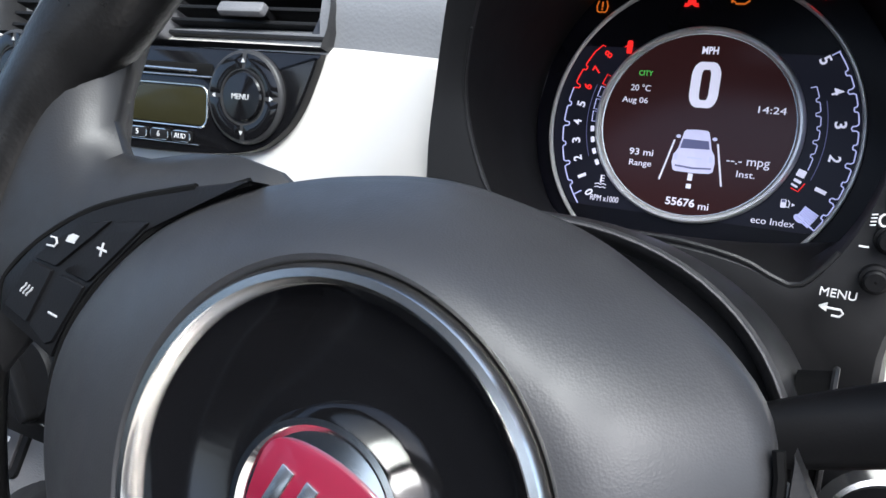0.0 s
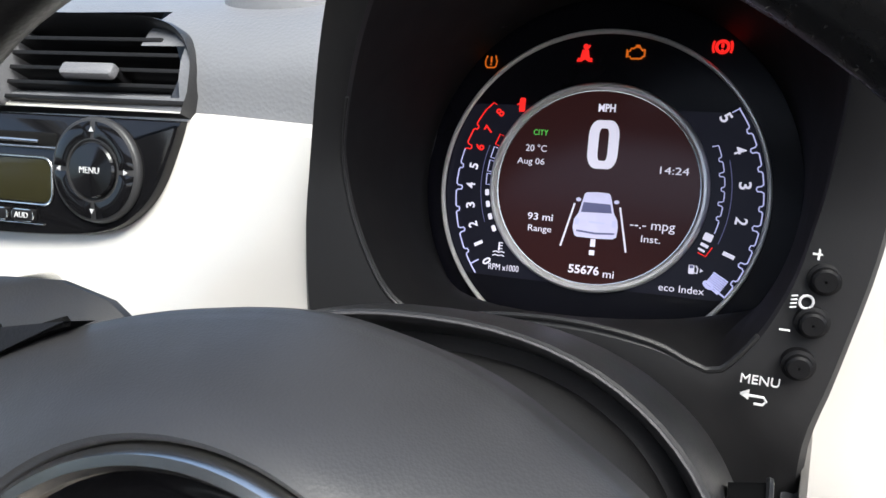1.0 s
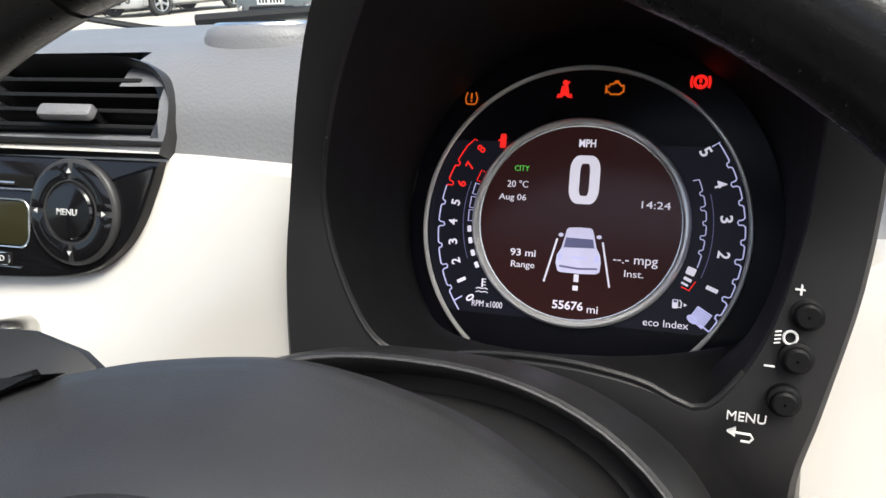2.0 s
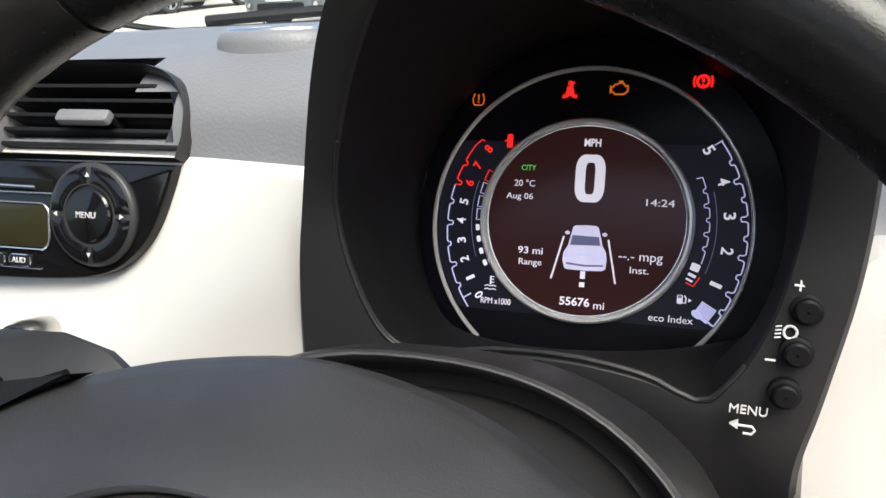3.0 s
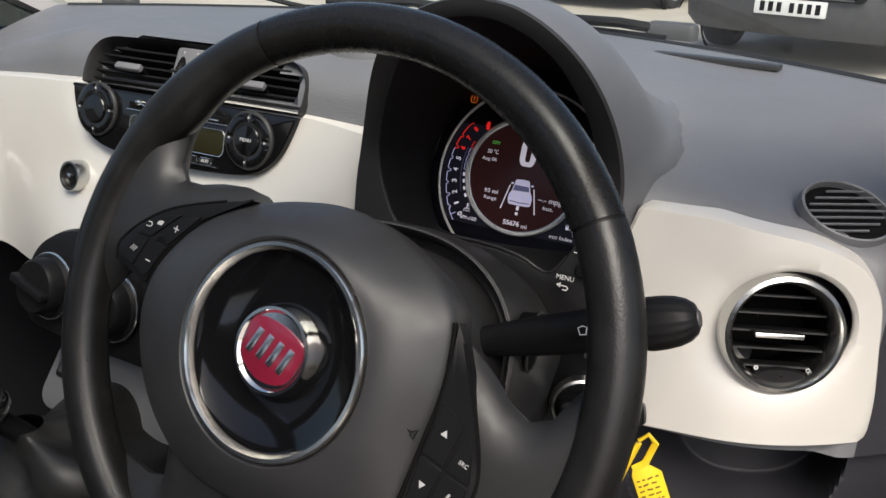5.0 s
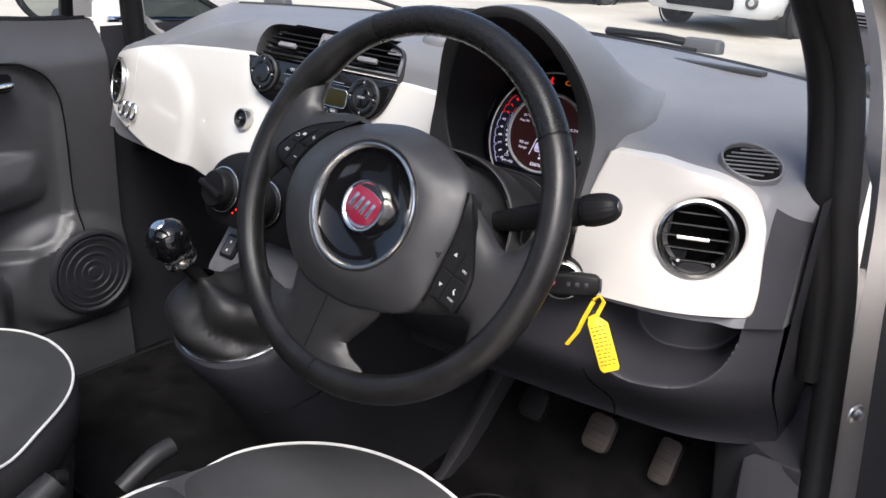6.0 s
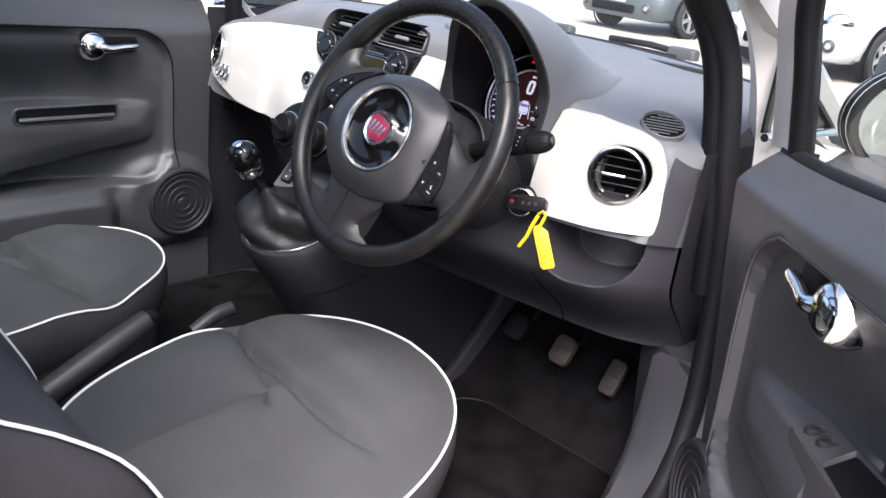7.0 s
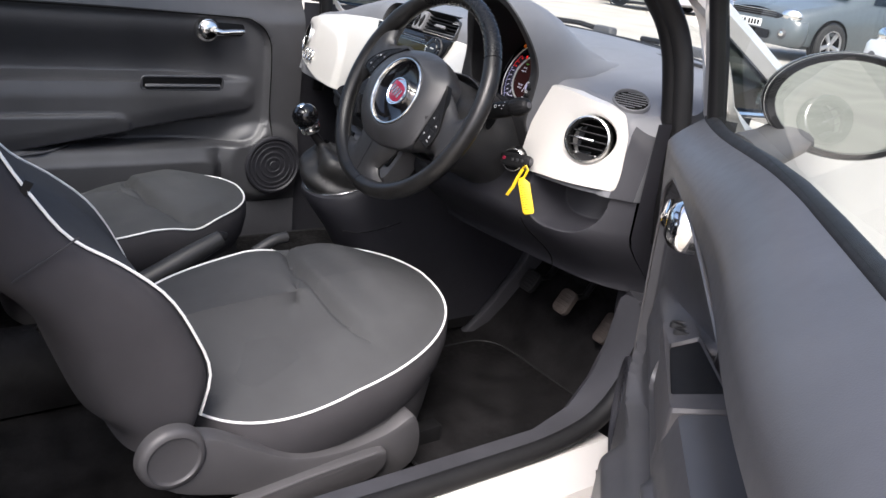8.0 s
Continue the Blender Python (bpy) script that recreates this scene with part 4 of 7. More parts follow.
def side_bounds(t, hub=44):
    return (mix(-54, -15, ramp(0.0, 0.7, t)) - 10 * ramp(0.75, 1.0, t), mix(hub, 9, ramp(0, 0.8, t)) + 21 * max(0.0, (t - 0.5) / 0.5) ** 2)


def low_bounds(t):
    return (-90 - mix(46, 19, ramp(0, 0.75, t)) - 13 * ramp(0.65, 1, t), -90 + mix(46, 17, ramp(0, 0.75, t)) + 13 * ramp(0.65, 1, t))


part("spoke", spoke(side_bounds, -0.0165, -0.022, 0.03), SPOKE, wheel)
part("spoke", spoke(lambda t: (180 - side_bounds(t, 47)[1], 180 - side_bounds(t, 47)[0]), -0.0165, -0.022, 0.03), SPOKE, wheel)
part("spoke", spoke(low_bounds, -0.016, -0.024, 0.03), SPOKE, wheel)
part("spoke_line", tube([(r * math.cos(radians(-86)), r * math.sin(radians(-86)), mix(-0.0105, -0.0185, (r - 0.09) / 0.07)) for r in np.linspace(0.09, 0.168, 8)], 0.0006, 5), BLACK, wheel)
# airbag pad: a broad dome round the badge disc, with wings that reach the switch panels
PAD_EDGE = [(-180, 0.1142), (-172, 0.119), (-160, 0.120), (-140, 0.115), (-110, 0.107), (-85, 0.098), (-55, 0.098), (-38, 0.108), (-28, 0.113), (-18, 0.1085), (-8, 0.1015), (4, 0.098), (13, 0.0990), (31, 0.1030), (42, 0.1085), (52, 0.1040), (65, 0.0960), (90, 0.0895), (120, 0.0890), (135, 0.0920), (151, 0.0985), (160, 0.1035), (180, 0.1142)]


def pad_edge(a):
    return sum(table(PAD_EDGE, (a + d + 180) % 360 - 180) for d in (-4, 0, 4)) / 3


pad_rings = [[] for _ in range(20)]
for a in np.linspace(-180, 180, 144, endpoint=False):
    e = pad_edge(a)
    drop = (a - 92 + 180) % 360 - 180
    top_ = math.exp(-(drop / 46) ** 2)
    ze = -0.0105 - 0.0165 * top_
    prof_ = [(0.0640, -0.006), (0.0646, 0.0055), (0.0652, 0.0072), (0.0664, 0.0080)]
    prof_ += [(mix(0.0664, e, q), mix(0.0080, ze, q ** mix(1.55, 1.3, top_))) for q in (0.1, 0.2, 0.32, 0.44, 0.55, 0.66, 0.76, 0.85, 0.92, 0.97)]
    prof_ += [(e, ze - 0.0006), (e + 0.0008, ze - 0.0018), (e + 0.0012, ze - 0.004), (e + 0.0010, ze - 0.010), (e - 0.001, ze - 0.022), (e - 0.006, ze - 0.040)]
    for ring, (r, z) in zip(pad_rings, prof_):
        ring.append((r * math.cos(radians(a)), r * math.sin(radians(a)), z))
part("airbag_pad", loft(pad_rings, True, False), VINYL, wheel, "grained black airbag cover")
part("pad_gap", tube([((pad_edge(a) + 0.0022) * math.cos(radians(a)), (pad_edge(a) + 0.0022) * math.sin(radians(a)), -0.0135) for a in range(-20, 43, 3)], 0.0014, 6), VOID, wheel)
part("pad_gap", tube([((pad_edge(a) + 0.0022) * math.cos(radians(a)), (pad_edge(a) + 0.0022) * math.sin(radians(a)), -0.0135) for a in range(140, 200, 3)], 0.0014, 6), VOID, wheel)
part("pad_ring", lathe([(0.0584, 0.000), (0.0592, 0.0075), (0.0606, 0.0098), (0.0627, 0.0098), (0.0641, 0.0078), (0.0645, 0.000)], 96), RING, wheel, "polished chrome ring")
part("centre_disc", lathe([(0.0005, -0.0035), (0.03, -0.0035), (0.052, -0.0012), (0.0592, 0.0035)], 72), PIANO, wheel, "black gloss disc")
em = part("emblem", lathe([(0.0005, 0.005), (0.022, 0.0045), (0.0238, 0.0064), (0.0256, 0.0064), (0.0276, 0.002), (0.028, -0.004)], 56), CHROME, wheel, "round chrome emblem rim")
shield = [(-0.0185, 0.0125), (0.0, 0.0165), (0.0185, 0.0125), (0.0205, 0.0), (0.0165, -0.013), (0.0, -0.019), (-0.0165, -0.013), (-0.0205, 0.0)]
part("emblem_field", slab([(q.x, q.y) for q in spline([(a, b, 0) for a, b in shield][::-1], 40, True)], 0.0042, 0.0060, 0.0004), RED, em, "deep red enamel field")
for k in range(4):
    x = -0.0125 + 0.0083 * k
    part("emblem_bar", block(0.0044, 0.0165, 0.0011, 0.0004, pose(x, 0, 0.0056, 0, 0, -8)), SATIN, em)
# horn marks pressed into the pad
for s in (1, -1):
    part("horn_mark", tube([(s * 0.0945 - 0.004, 0.0085, -0.0060), (s * 0.0945, 0.0075, -0.0066), (s * 0.0945 + 0.003, 0.0110, -0.0070), (s * 0.0945 + 0.003, 0.0050, -0.0070), (s * 0.0945, 0.0065, -0.0066)], 0.0006, 6), BLACK, wheel)


def panel_z(x, y):
    """Height of the switch panels, which fall away towards the rim."""
    return -0.0112 - 0.045 * max(0.0, math.hypot(x, y) - 0.10)


def wheel_plate(points, lift, round_=0.0):
    """A flush plate on a spoke with the given corners."""
    pts = []
    for i, (x, y) in enumerate(points):
        a, b = points[i - 1], points[(i + 1) % len(points)]
        for q in ((mix(x, a[0], round_), mix(y, a[1], round_)), (x + round_ * 0.25 * (a[0] + b[0] - 2 * x), y + round_ * 0.25 * (a[1] + b[1] - 2 * y)), (mix(x, b[0], round_), mix(y, b[1], round_))) if round_ else ((x, y),):
            pts.append(q)
    cx, cy = sum(q[0] for q in pts) / len(pts), sum(q[1] for q in pts) / len(pts)
    rings = []
    for g, h in ((1.0, -0.010), (1.0, lift - 0.0005), (0.965, lift), (0.6, lift), (0.02, lift)):
        rings.append([(mix(cx, x, g), mix(cy, y, g), panel_z(mix(cx, x, g), mix(cy, y, g)) + h) for x, y in pts])
    return loft(rings, True, True)


def keypad(s):
    """A fan of wheel buttons between the airbag pad and the rim."""
    if s < 0:
        inner = [(-0.0725, 0.0625), (-0.0895, 0.0465), (-0.1010, 0.0345), (-0.1172, 0.0028), (-0.1212, -0.0155), (-0.1215, -0.0240)]
        outer = [(-0.1540, -0.0240), (-0.1580, -0.0133), (-0.1490, 0.0047), (-0.1322, 0.0240), (-0.1140, 0.0378), (-0.0905, 0.0525)]
        cells = [("minus", [(-0.1175, 0.0044), (-0.1300, 0.0024), (-0.1356, -0.0195), (-0.1250, -0.0212), (-0.1222, -0.0185)]), ("voice", [(-0.1345, 0.0018), (-0.1462, -0.0004), (-0.1510, -0.0200), (-0.1374, -0.0197)]),
                 ("plus", [(-0.1015, 0.0352), (-0.1155, 0.0288), (-0.1292, 0.0042), (-0.1167, 0.0062)]), ("mute", [(-0.1170, 0.0284), (-0.1290, 0.0216), (-0.1395, 0.0093), (-0.1450, 0.0012), (-0.1335, 0.0036)])]
    else:
        inner = [(0.0865, 0.0712), (0.0925, 0.0530), (0.1005, 0.0220), (0.1025, 0.0050), (0.1085, -0.0300)]
        outer = [(0.1385, -0.0290), (0.1408, -0.0120), (0.1385, 0.0040), (0.1315, 0.0180), (0.1205, 0.0330), (0.1065, 0.0500), (0.0945, 0.0640)]
        cells = [("up", [(0.1020, 0.0300), (0.1044, 0.0008), (0.1187, 0.0008), (0.1180, 0.0252), (0.1100, 0.0292)]), ("source", [(0.1203, 0.0008), (0.1354, 0.0008), (0.1345, 0.0040), (0.1285, 0.0165), (0.1197, 0.0238)]),
                 ("down", [(0.1046, -0.0008), (0.1187, -0.0008), (0.1195, -0.0275), (0.1090, -0.0275)]), ("phone", [(0.1203, -0.0008), (0.1357, -0.0008), (0.1376, -0.0100), (0.1372, -0.0270), (0.1211, -0.0275)])]
    kp = part("button_panel", wheel_plate(inner + outer, 0.0), BLACK, wheel, "black button panel")
    part("spoke_groove", tube([(q.x, q.y, panel_z(q.x, q.y) - 0.0006) for q in spline([(x, y, 0) for x, y in outer], 30)], 0.0011, 6), VOID, wheel)
    for kind_, pts in cells:
        b = part("wheel_button", wheel_plate(pts, 0.0011, 0.06), BLACK, kp)
        px_, py_ = sum(q[0] for q in pts) / len(pts), sum(q[1] for q in pts) / len(pts)
        c = pose(px_, py_, panel_z(px_, py_) + 0.0012)
        if kind_ in ("minus", "plus"):
            part("button_mark", block(0.0046, 0.0008, 0.0003, 0.0002, c @ pose(0, 0, 0, 0, 0, 8)), MARK, b)
            if kind_ == "plus":
                part("button_mark", block(0.0008, 0.0046, 0.00035, 0.0002, c @ pose(0, 0, 0, 0, 0, 8)), MARK, b)
        elif kind_ == "voice":
            for k in range(3):
                part("button_mark", tube([c @ Vector(((k - 1) * 0.0017 + 0.0008 * math.sin(t), 0.0010 * t, 0.0003)) for t in (-2, -1, 0, 1, 2)], 0.00035, 5), MARK, b)
        elif kind_ == "mute":
            part("button_mark", tube([c @ Vector(q) for q in ((-0.0075, -0.0045, 0.0003), (-0.0040, -0.0035, 0.0003), (-0.0032, -0.0018, 0.0003), (-0.0045, -0.0005, 0.0003), (-0.0070, -0.0012, 0.0003))], 0.0004, 5), MARK, b)
            part("button_mark", slab([(-0.0015, -0.0015), (0.0025, -0.0005), (0.0035, 0.0028), (0.0005, 0.0022), (-0.0012, 0.0008)], 0, 0.0003, 0, c @ Matrix.Translation((0.0015, 0.0020, 0))), MARK, b)
        elif kind_ in ("up", "down"):
            part("button_mark", slab([(-0.0022, -0.0016), (0.0022, -0.0016), (0, 0.0022)], 0, 0.0003, 0, c @ pose(0, 0, 0, 0, 0, 180 if kind_ == "down" else 0)), MARK, b)
        elif kind_ == "source":
            letters("SRC", 0.0034, MARK, b, c, "lettering")
        else:
            part("button_mark", tube([c @ Vector(q) for q in ((-0.001, 0.0045, 0.0003), (-0.0018, 0.002, 0.0003), (0.0008, -0.0008, 0.0003))], 0.0008, 5), MARK, b)
            letters("MAIN", 0.0030, MARK, b, c @ Matrix.Translation((0, -0.0065, 0)), "lettering")


keypad(1)
keypad(-1)

# ---- steering column, stalks, key ----
col = thing("steering_column", "dark grey plastic steering column shroud behind the wheel", "steering column", at=wheel_m @ pose(0, 0, 0, 0, 0, 18))
def column_ring(z, rx, ry, cy=0.0):
    return [(rx * math.copysign(abs(math.cos(t)) ** 0.85, math.cos(t)), cy + ry * math.copysign(abs(math.sin(t)) ** 0.9, math.sin(t)), z) for t in np.linspace(0, 2 * math.pi, 72, endpoint=False)]


part("shroud", loft([column_ring(*q) for q in ((-0.055, 0.076, 0.062), (-0.062, 0.0835, 0.0695), (-0.10, 0.0875, 0.0740), (-0.134, 0.0890, 0.0755), (-0.137, 0.0965, 0.0815))], True, False), SHROUD, col)
part("surround", loft([column_ring(*q) for q in ((-0.137, 0.0955, 0.0805), (-0.118, 0.0985, 0.0838), (-0.1130, 0.1005, 0.0855), (-0.1118, 0.1022, 0.0870), (-0.1128, 0.1040, 0.0884), (-0.118, 0.1055, 0.0895), (-0.135, 0.107, 0.0900), (-0.16, 0.108, 0.0885), (-0.20, 0.105, 0.082), (-0.24, 0.10, 0.075, -0.01), (-0.30, 0.10, 0.06, -0.03))]), SHROUD, col, "dark grey collar with a raised lip")
part("lip_edge", tube([Vector(q) + Vector((0, 0, 0.0003)) for q in column_ring(-0.1118, 0.1022, 0.0870)[0:30]], 0.0007, 6), SEATP, col, "paler edge line of the collar")
part("stalk_slot", loft([[(0.1085 - 0.012 * k, 0.030 + (0.020 - 0.002 * k) * math.cos(a), -0.132 + (0.011 - 0.001 * k) * math.sin(a)) for a in np.linspace(0, 2 * math.pi, 28, endpoint=False)] for k in (0, 1)]), VOID, col, "dark slot round the stalk")
part("slot_rim", tube([(0.1083, 0.030 + 0.0205 * math.cos(a), -0.132 + 0.0115 * math.sin(a)) for a in np.linspace(0, 2 * math.pi, 28, endpoint=False)], 0.0012, 6, True), SHROUD, col)


def stalk(s):
    st = thing("control_stalk", "black plastic %s stalk on the steering column" % ("wiper" if s > 0 else "indicator"), "control stalk", "column stalks", at=wheel_m @ pose(0, 0, 0, 0, 0, 18))
    pts = [(s * 0.07, 0.020, -0.108), (s * 0.11, 0.034, -0.106), (s * 0.15, 0.048, -0.104), (s * 0.178, 0.058, -0.102)]
    part("arm", tube(spline(pts, 14), [0.010, 0.0105, 0.011, 0.012, 0.0128, 0.0135, 0.014, 0.0143, 0.0145, 0.0147, 0.0147, 0.0146, 0.0142, 0.0137], 16, flat=0.85), BLACK, st)
    ax = Vector((s, 0.36, 0.07)).normalized()
    tipm = ax.to_track_quat("Z", "Y").to_matrix().to_4x4()
    tipm.translation = (s * 0.177, 0.0577, -0.102)
    rings = []
    for r, z in ((0.0128, 0), (0.0146, 0.002), (0.0157, 0.010), (0.0154, 0.018), (0.0143, 0.026), (0.0122, 0.032), (0.0092, 0.0362), (0.0055, 0.038), (0.0005, 0.0385)):
        rings.append([(r * (1 + (0.035 if k % 4 < 2 else 0)) * math.cos(2 * math.pi * k / 64), r * (1 + (0.035 if k % 4 < 2 else 0)) * math.sin(2 * math.pi * k / 64), z) for k in range(64)])
    part("twist_grip", loft(rings, True, False, tipm), BLACK, st, "ribbed twist grip")
    part("end_piece", lathe([(0.0005, 0.0395), (0.005, 0.0388), (0.006, 0.037)], 18, tipm), SEATP, st)
    if s > 0:
        m_ = pose(0.1504, 0.0480, -0.0885, 0, 0, 18)
        part("wiper_mark", tube([m_ @ Vector(q) for q in ((-0.0028, 0.002, 0), (0.0, 0.003, 0), (0.0028, 0.002, 0), (0.0018, -0.0022, 0), (-0.0018, -0.0022, 0))], 0.0004, 5, True), PRINT, st)
        part("wiper_mark", block(0.0045, 0.0011, 0.0004, 0.0002, m_ @ Matrix.Translation((0.0085, 0.001, 0))), PRINT, st)
        for k in (-1, 0, 1):
            part("wiper_mark", block(0.0014, 0.0014, 0.0004, 0.0002, pose(0.168, 0.054 + 0.006 * k, -0.088)), PRINT, st)


stalk(1)
stalk(-1)
lock_m = axes((0.418, 0.195, 0.781), (0.9, 0.42, 0.0), (0.05, 0.15, 1))
lock = thing("ignition_lock", "round black ignition lock on the lower dash", "ignition lock", at=lock_m)
part("barrel", lathe([(0.0005, 0.0), (0.017, 0.001), (0.021, -0.002), (0.024, -0.012), (0.025, -0.08)], 36), BLACK, lock)
part("lock_rim", lathe([(0.0185, 0.0005), (0.0195, 0.003), (0.0215, 0.002), (0.023, -0.004)], 36), SATIN, lock)
key_m = lock_m @ pose(0.004, 0, 0.0, 0, 0, 0)
key = thing("car_key", "black plastic car key with buttons in the ignition lock", "car key", at=key_m)
part("blade", block(0.009, 0.0025, 0.014, 0.0006, pose(0, 0, -0.002)), SATIN, key)
fob = part("fob", slab([(q.x, q.y) for q in spline([(-0.017, -0.011, 0), (0.022, -0.012, 0), (0.036, -0.009, 0), (0.039, 0.0, 0), (0.036, 0.009, 0), (0.022, 0.012, 0), (-0.017, 0.011, 0), (-0.020, 0, 0)], 40, True)], 0.008, 0.024, 0.004, pose(0, 0, 0, -8, 0, 4)), BLACK, key)
part("fob_end", lathe([(0.0005, 0.0022), (0.007, 0.0018), (0.0082, 0.0)], 24, pose(0, 0, 0, -8, 0, 4) @ Matrix.Translation((0.0385, 0, 0.016)) @ pose(0, 0, 0, 0, 90)), SEATP, fob, "grey end of the key")
part("fob_emblem", lathe([(0.0005, 0.0250), (0.0028, 0.0248), (0.0034, 0.024)], 24, pose(-0.012, 0, 0, -8, 0, 4)), RED, fob, "small red emblem")
for k in range(3):
    part("fob_button", block(0.0048, 0.0052, 0.0012, 0.001, pose(0, 0, 0, -8, 0, 4) @ Matrix.Translation((0.005 + 0.0095 * k, 0, 0.0235))), SHROUD, fob)
tagm = pose(0.472, 0.178, 0.772, 90, 0, 18)
tag = thing("key_tag", "yellow plastic key tag with scribbled writing hanging from the key", "key tag", at=tagm)
part("strap", tube([(-0.004, 0.006, 0.0), (-0.010, -0.010, 0.003), (-0.016, -0.03, 0.004), (-0.026, -0.048, 0.004)], 0.0016, 8, flat=2.0), YELLOW, tag)
part("loop", tube([(-0.004, 0.008, 0), (0.002, 0.014, 0), (0.007, 0.008, 0.001), (0.002, -0.008, 0.002), (-0.006, -0.014, 0.003)], 0.0016, 8, flat=1.6), YELLOW, tag)
plate_m = pose(0.012, -0.040, 0.002, 0, 14, 21) @ Matrix.Diagonal((1.0, 0.86, 1, 1))
part("tag_plate", slab([(-0.008, 0.036), (-0.010, 0.030), (-0.010, -0.032), (-0.007, -0.038), (0.009, -0.038), (0.011, -0.034), (0.011, 0.026), (0.002, 0.038)], -0.0009, 0.0009, 0.0004, plate_m), YELLOW, tag)
random.seed(4)
for k in range(11):
    y = 0.024 - 0.0052 * k
    x = -0.008
    while x < 0.006:
        w = random.uniform(0.002, 0.0045)
        part("scribble", block(w, 0.0018, 0.0002, 0.0003, plate_m @ pose(x + w / 2, y, 0.0009, 0, 0, random.uniform(-18, 18))), INK, tag)
        x += w + random.uniform(0.0008, 0.002)

# ---- lower dash ----
lower = thing("lower_dash", "dark grey plastic lower dashboard with an open storage tray", "dashboard", at=Matrix())
LXS = np.linspace(0.13, 0.632, 260)


def low_y(x, t):
    """Front of the lower dash, from the white panel's edge (t = 0) down to its under edge (t = 1)."""
    z = mix(0.768, 0.568, t)
    y = face(x, 0.768) + 0.010 - 0.03 * math.sin(min(1, t * 1.25) * math.pi * 0.5) * ramp(0.64, 0.5, x) + mix(0.12, 0.085, ramp(0.5, 0.63, x)) * ramp(0.35, 1.0, t)
    u, v = (x - 0.524) / 0.074, (z - 0.763) / 0.084
    inside = 1 - (abs(u) ** 3 + abs(v) ** 2.2)
    if z < 0.766 and inside > 0:
        y += 0.085 * ramp(0, 0.42, inside)
    return (x, y, z)


part("driver_lower_panel", sheet(lambda i, j: low_y(LXS[i], j / 179), 260, 180), LOWER, lower)
part("under_panel", sheet(lambda i, j: (LXS[i], low_y(LXS[i], 1)[1] + 0.3 * j / 6, low_y(LXS[i], 1)[2] + 0.02 * j / 6), 260, 7), LOWER, lower)
part("panel_joint", tube([Vector(low_y(0.452, t)) + Vector((0, -0.0005, 0)) for t in np.linspace(0.45, 1, 14)], 0.0011, 6), VOID, lower)
LX2 = np.linspace(-0.632, 0.14, 60)
part("passenger_lower_panel", sheet(lambda i, j: (LX2[i], face(LX2[i], 0.77) + 0.012 + (0.0 if j == 0 else 0.16 * (j / 8) ** 0.7), mix(mix(0.80, 0.765, ramp(-0.56, -0.3, LX2[i])), 0.66, j / 8)), 60, 9), LOWER, lower)
part("footwell_wall", sheet(lambda i, j: (mix(-0.63, 0.63, i / 10), 0.62 - 0.02 * j, mix(0.25, 0.80, j / 6)), 11, 7), CARPET, lower)
part("dash_end", sheet(lambda i, j: (0.6318 + 0.0006 * j, mix(low_y(0.632, min(1, max(0, (0.768 - mix(0.568, 0.90, j / 16)) / 0.2)))[1] + 0.001, 0.47, i / 8), mix(0.568, 0.90, j / 16)), 9, 17), LOWER, lower)
part("kick_panel", loft([[(0.61, 0.62, z), (xl + 0.004, yl + 0.05, z), (xl, yl + 0.014, z), (xl + 0.008, yl, z), (0.628, 0.356, z), (0.658, 0.342, z), (0.677, 0.338, z), (0.677, 0.62, z)] for z, xl, yl in ((0.24, 0.605, 0.365), (0.32, 0.588, 0.372), (0.42, 0.570, 0.385), (0.52, 0.558, 0.39), (0.56, 0.555, 0.392), (0.572, 0.556, 0.395))]), SILL, lower, "grey kick panel beside the pedals")

part("side_wall", sheet(lambda i, j: (-0.662, mix(0.299, 0.64, i / 4), mix(0.24, 0.93, j / 6)), 5, 7), LOWER, lower)

# ---- centre console ----
console = thing("centre_console", "dark grey plastic centre console below the dashboard", "console", at=Matrix())
rings = []
for z, y0, y1, w, sl in ((0.25, 0.20, 0.60, 0.098, 0), (0.40, 0.125, 0.60, 0.102, 0), (0.50, 0.065, 0.55, 0.104, 0.0), (0.56, 0.020, 0.5, 0.103, 0.1), (0.588, 0.002, 0.45, 0.099, 0.33), (0.597, 0.001, 0.42, 0.094, 0.35), (0.602, 0.006, 0.42, 0.089, 0.35)):
    ring = []
    for k in range(24):
        a = math.pi * k / 23
        y = y0 + 0.085 * (1 - math.sin(a)) ** 1.2
        ring.append((w * math.cos(a), y, z + sl * (y - y0)))
    ring += [(-w, y1, z + sl * (y1 - y0)), (w, y1, z + sl * (y1 - y0))]
    rings.append(ring)
part("body", loft(rings), LOWER, console)
part("body_crease", tube([(0.085, 0.045, 0.535), (0.101, 0.075, 0.532), (0.1045, 0.12, 0.536), (0.1045, 0.18, 0.548)], 0.0014, 6), BLACK, console)
part("fixing_cap", lathe([(0.0005, 0.002), (0.007, 0.002), (0.009, 0.0)], 20, pose(0.103, 0.15, 0.538, 0, 90)), LOWER, console)
# sloping button plate between heater controls and gaiter
slope_m = axes((0.0, 0.140, 0.692), (1, 0, 0), (0, 0.6, 0.75))
part("button_plate", slab(rrect(0.235, 0.10, 0.02, 5), -0.05, 0.0, 0.003, slope_m), CONSOLE, console, "grey sloping plate")
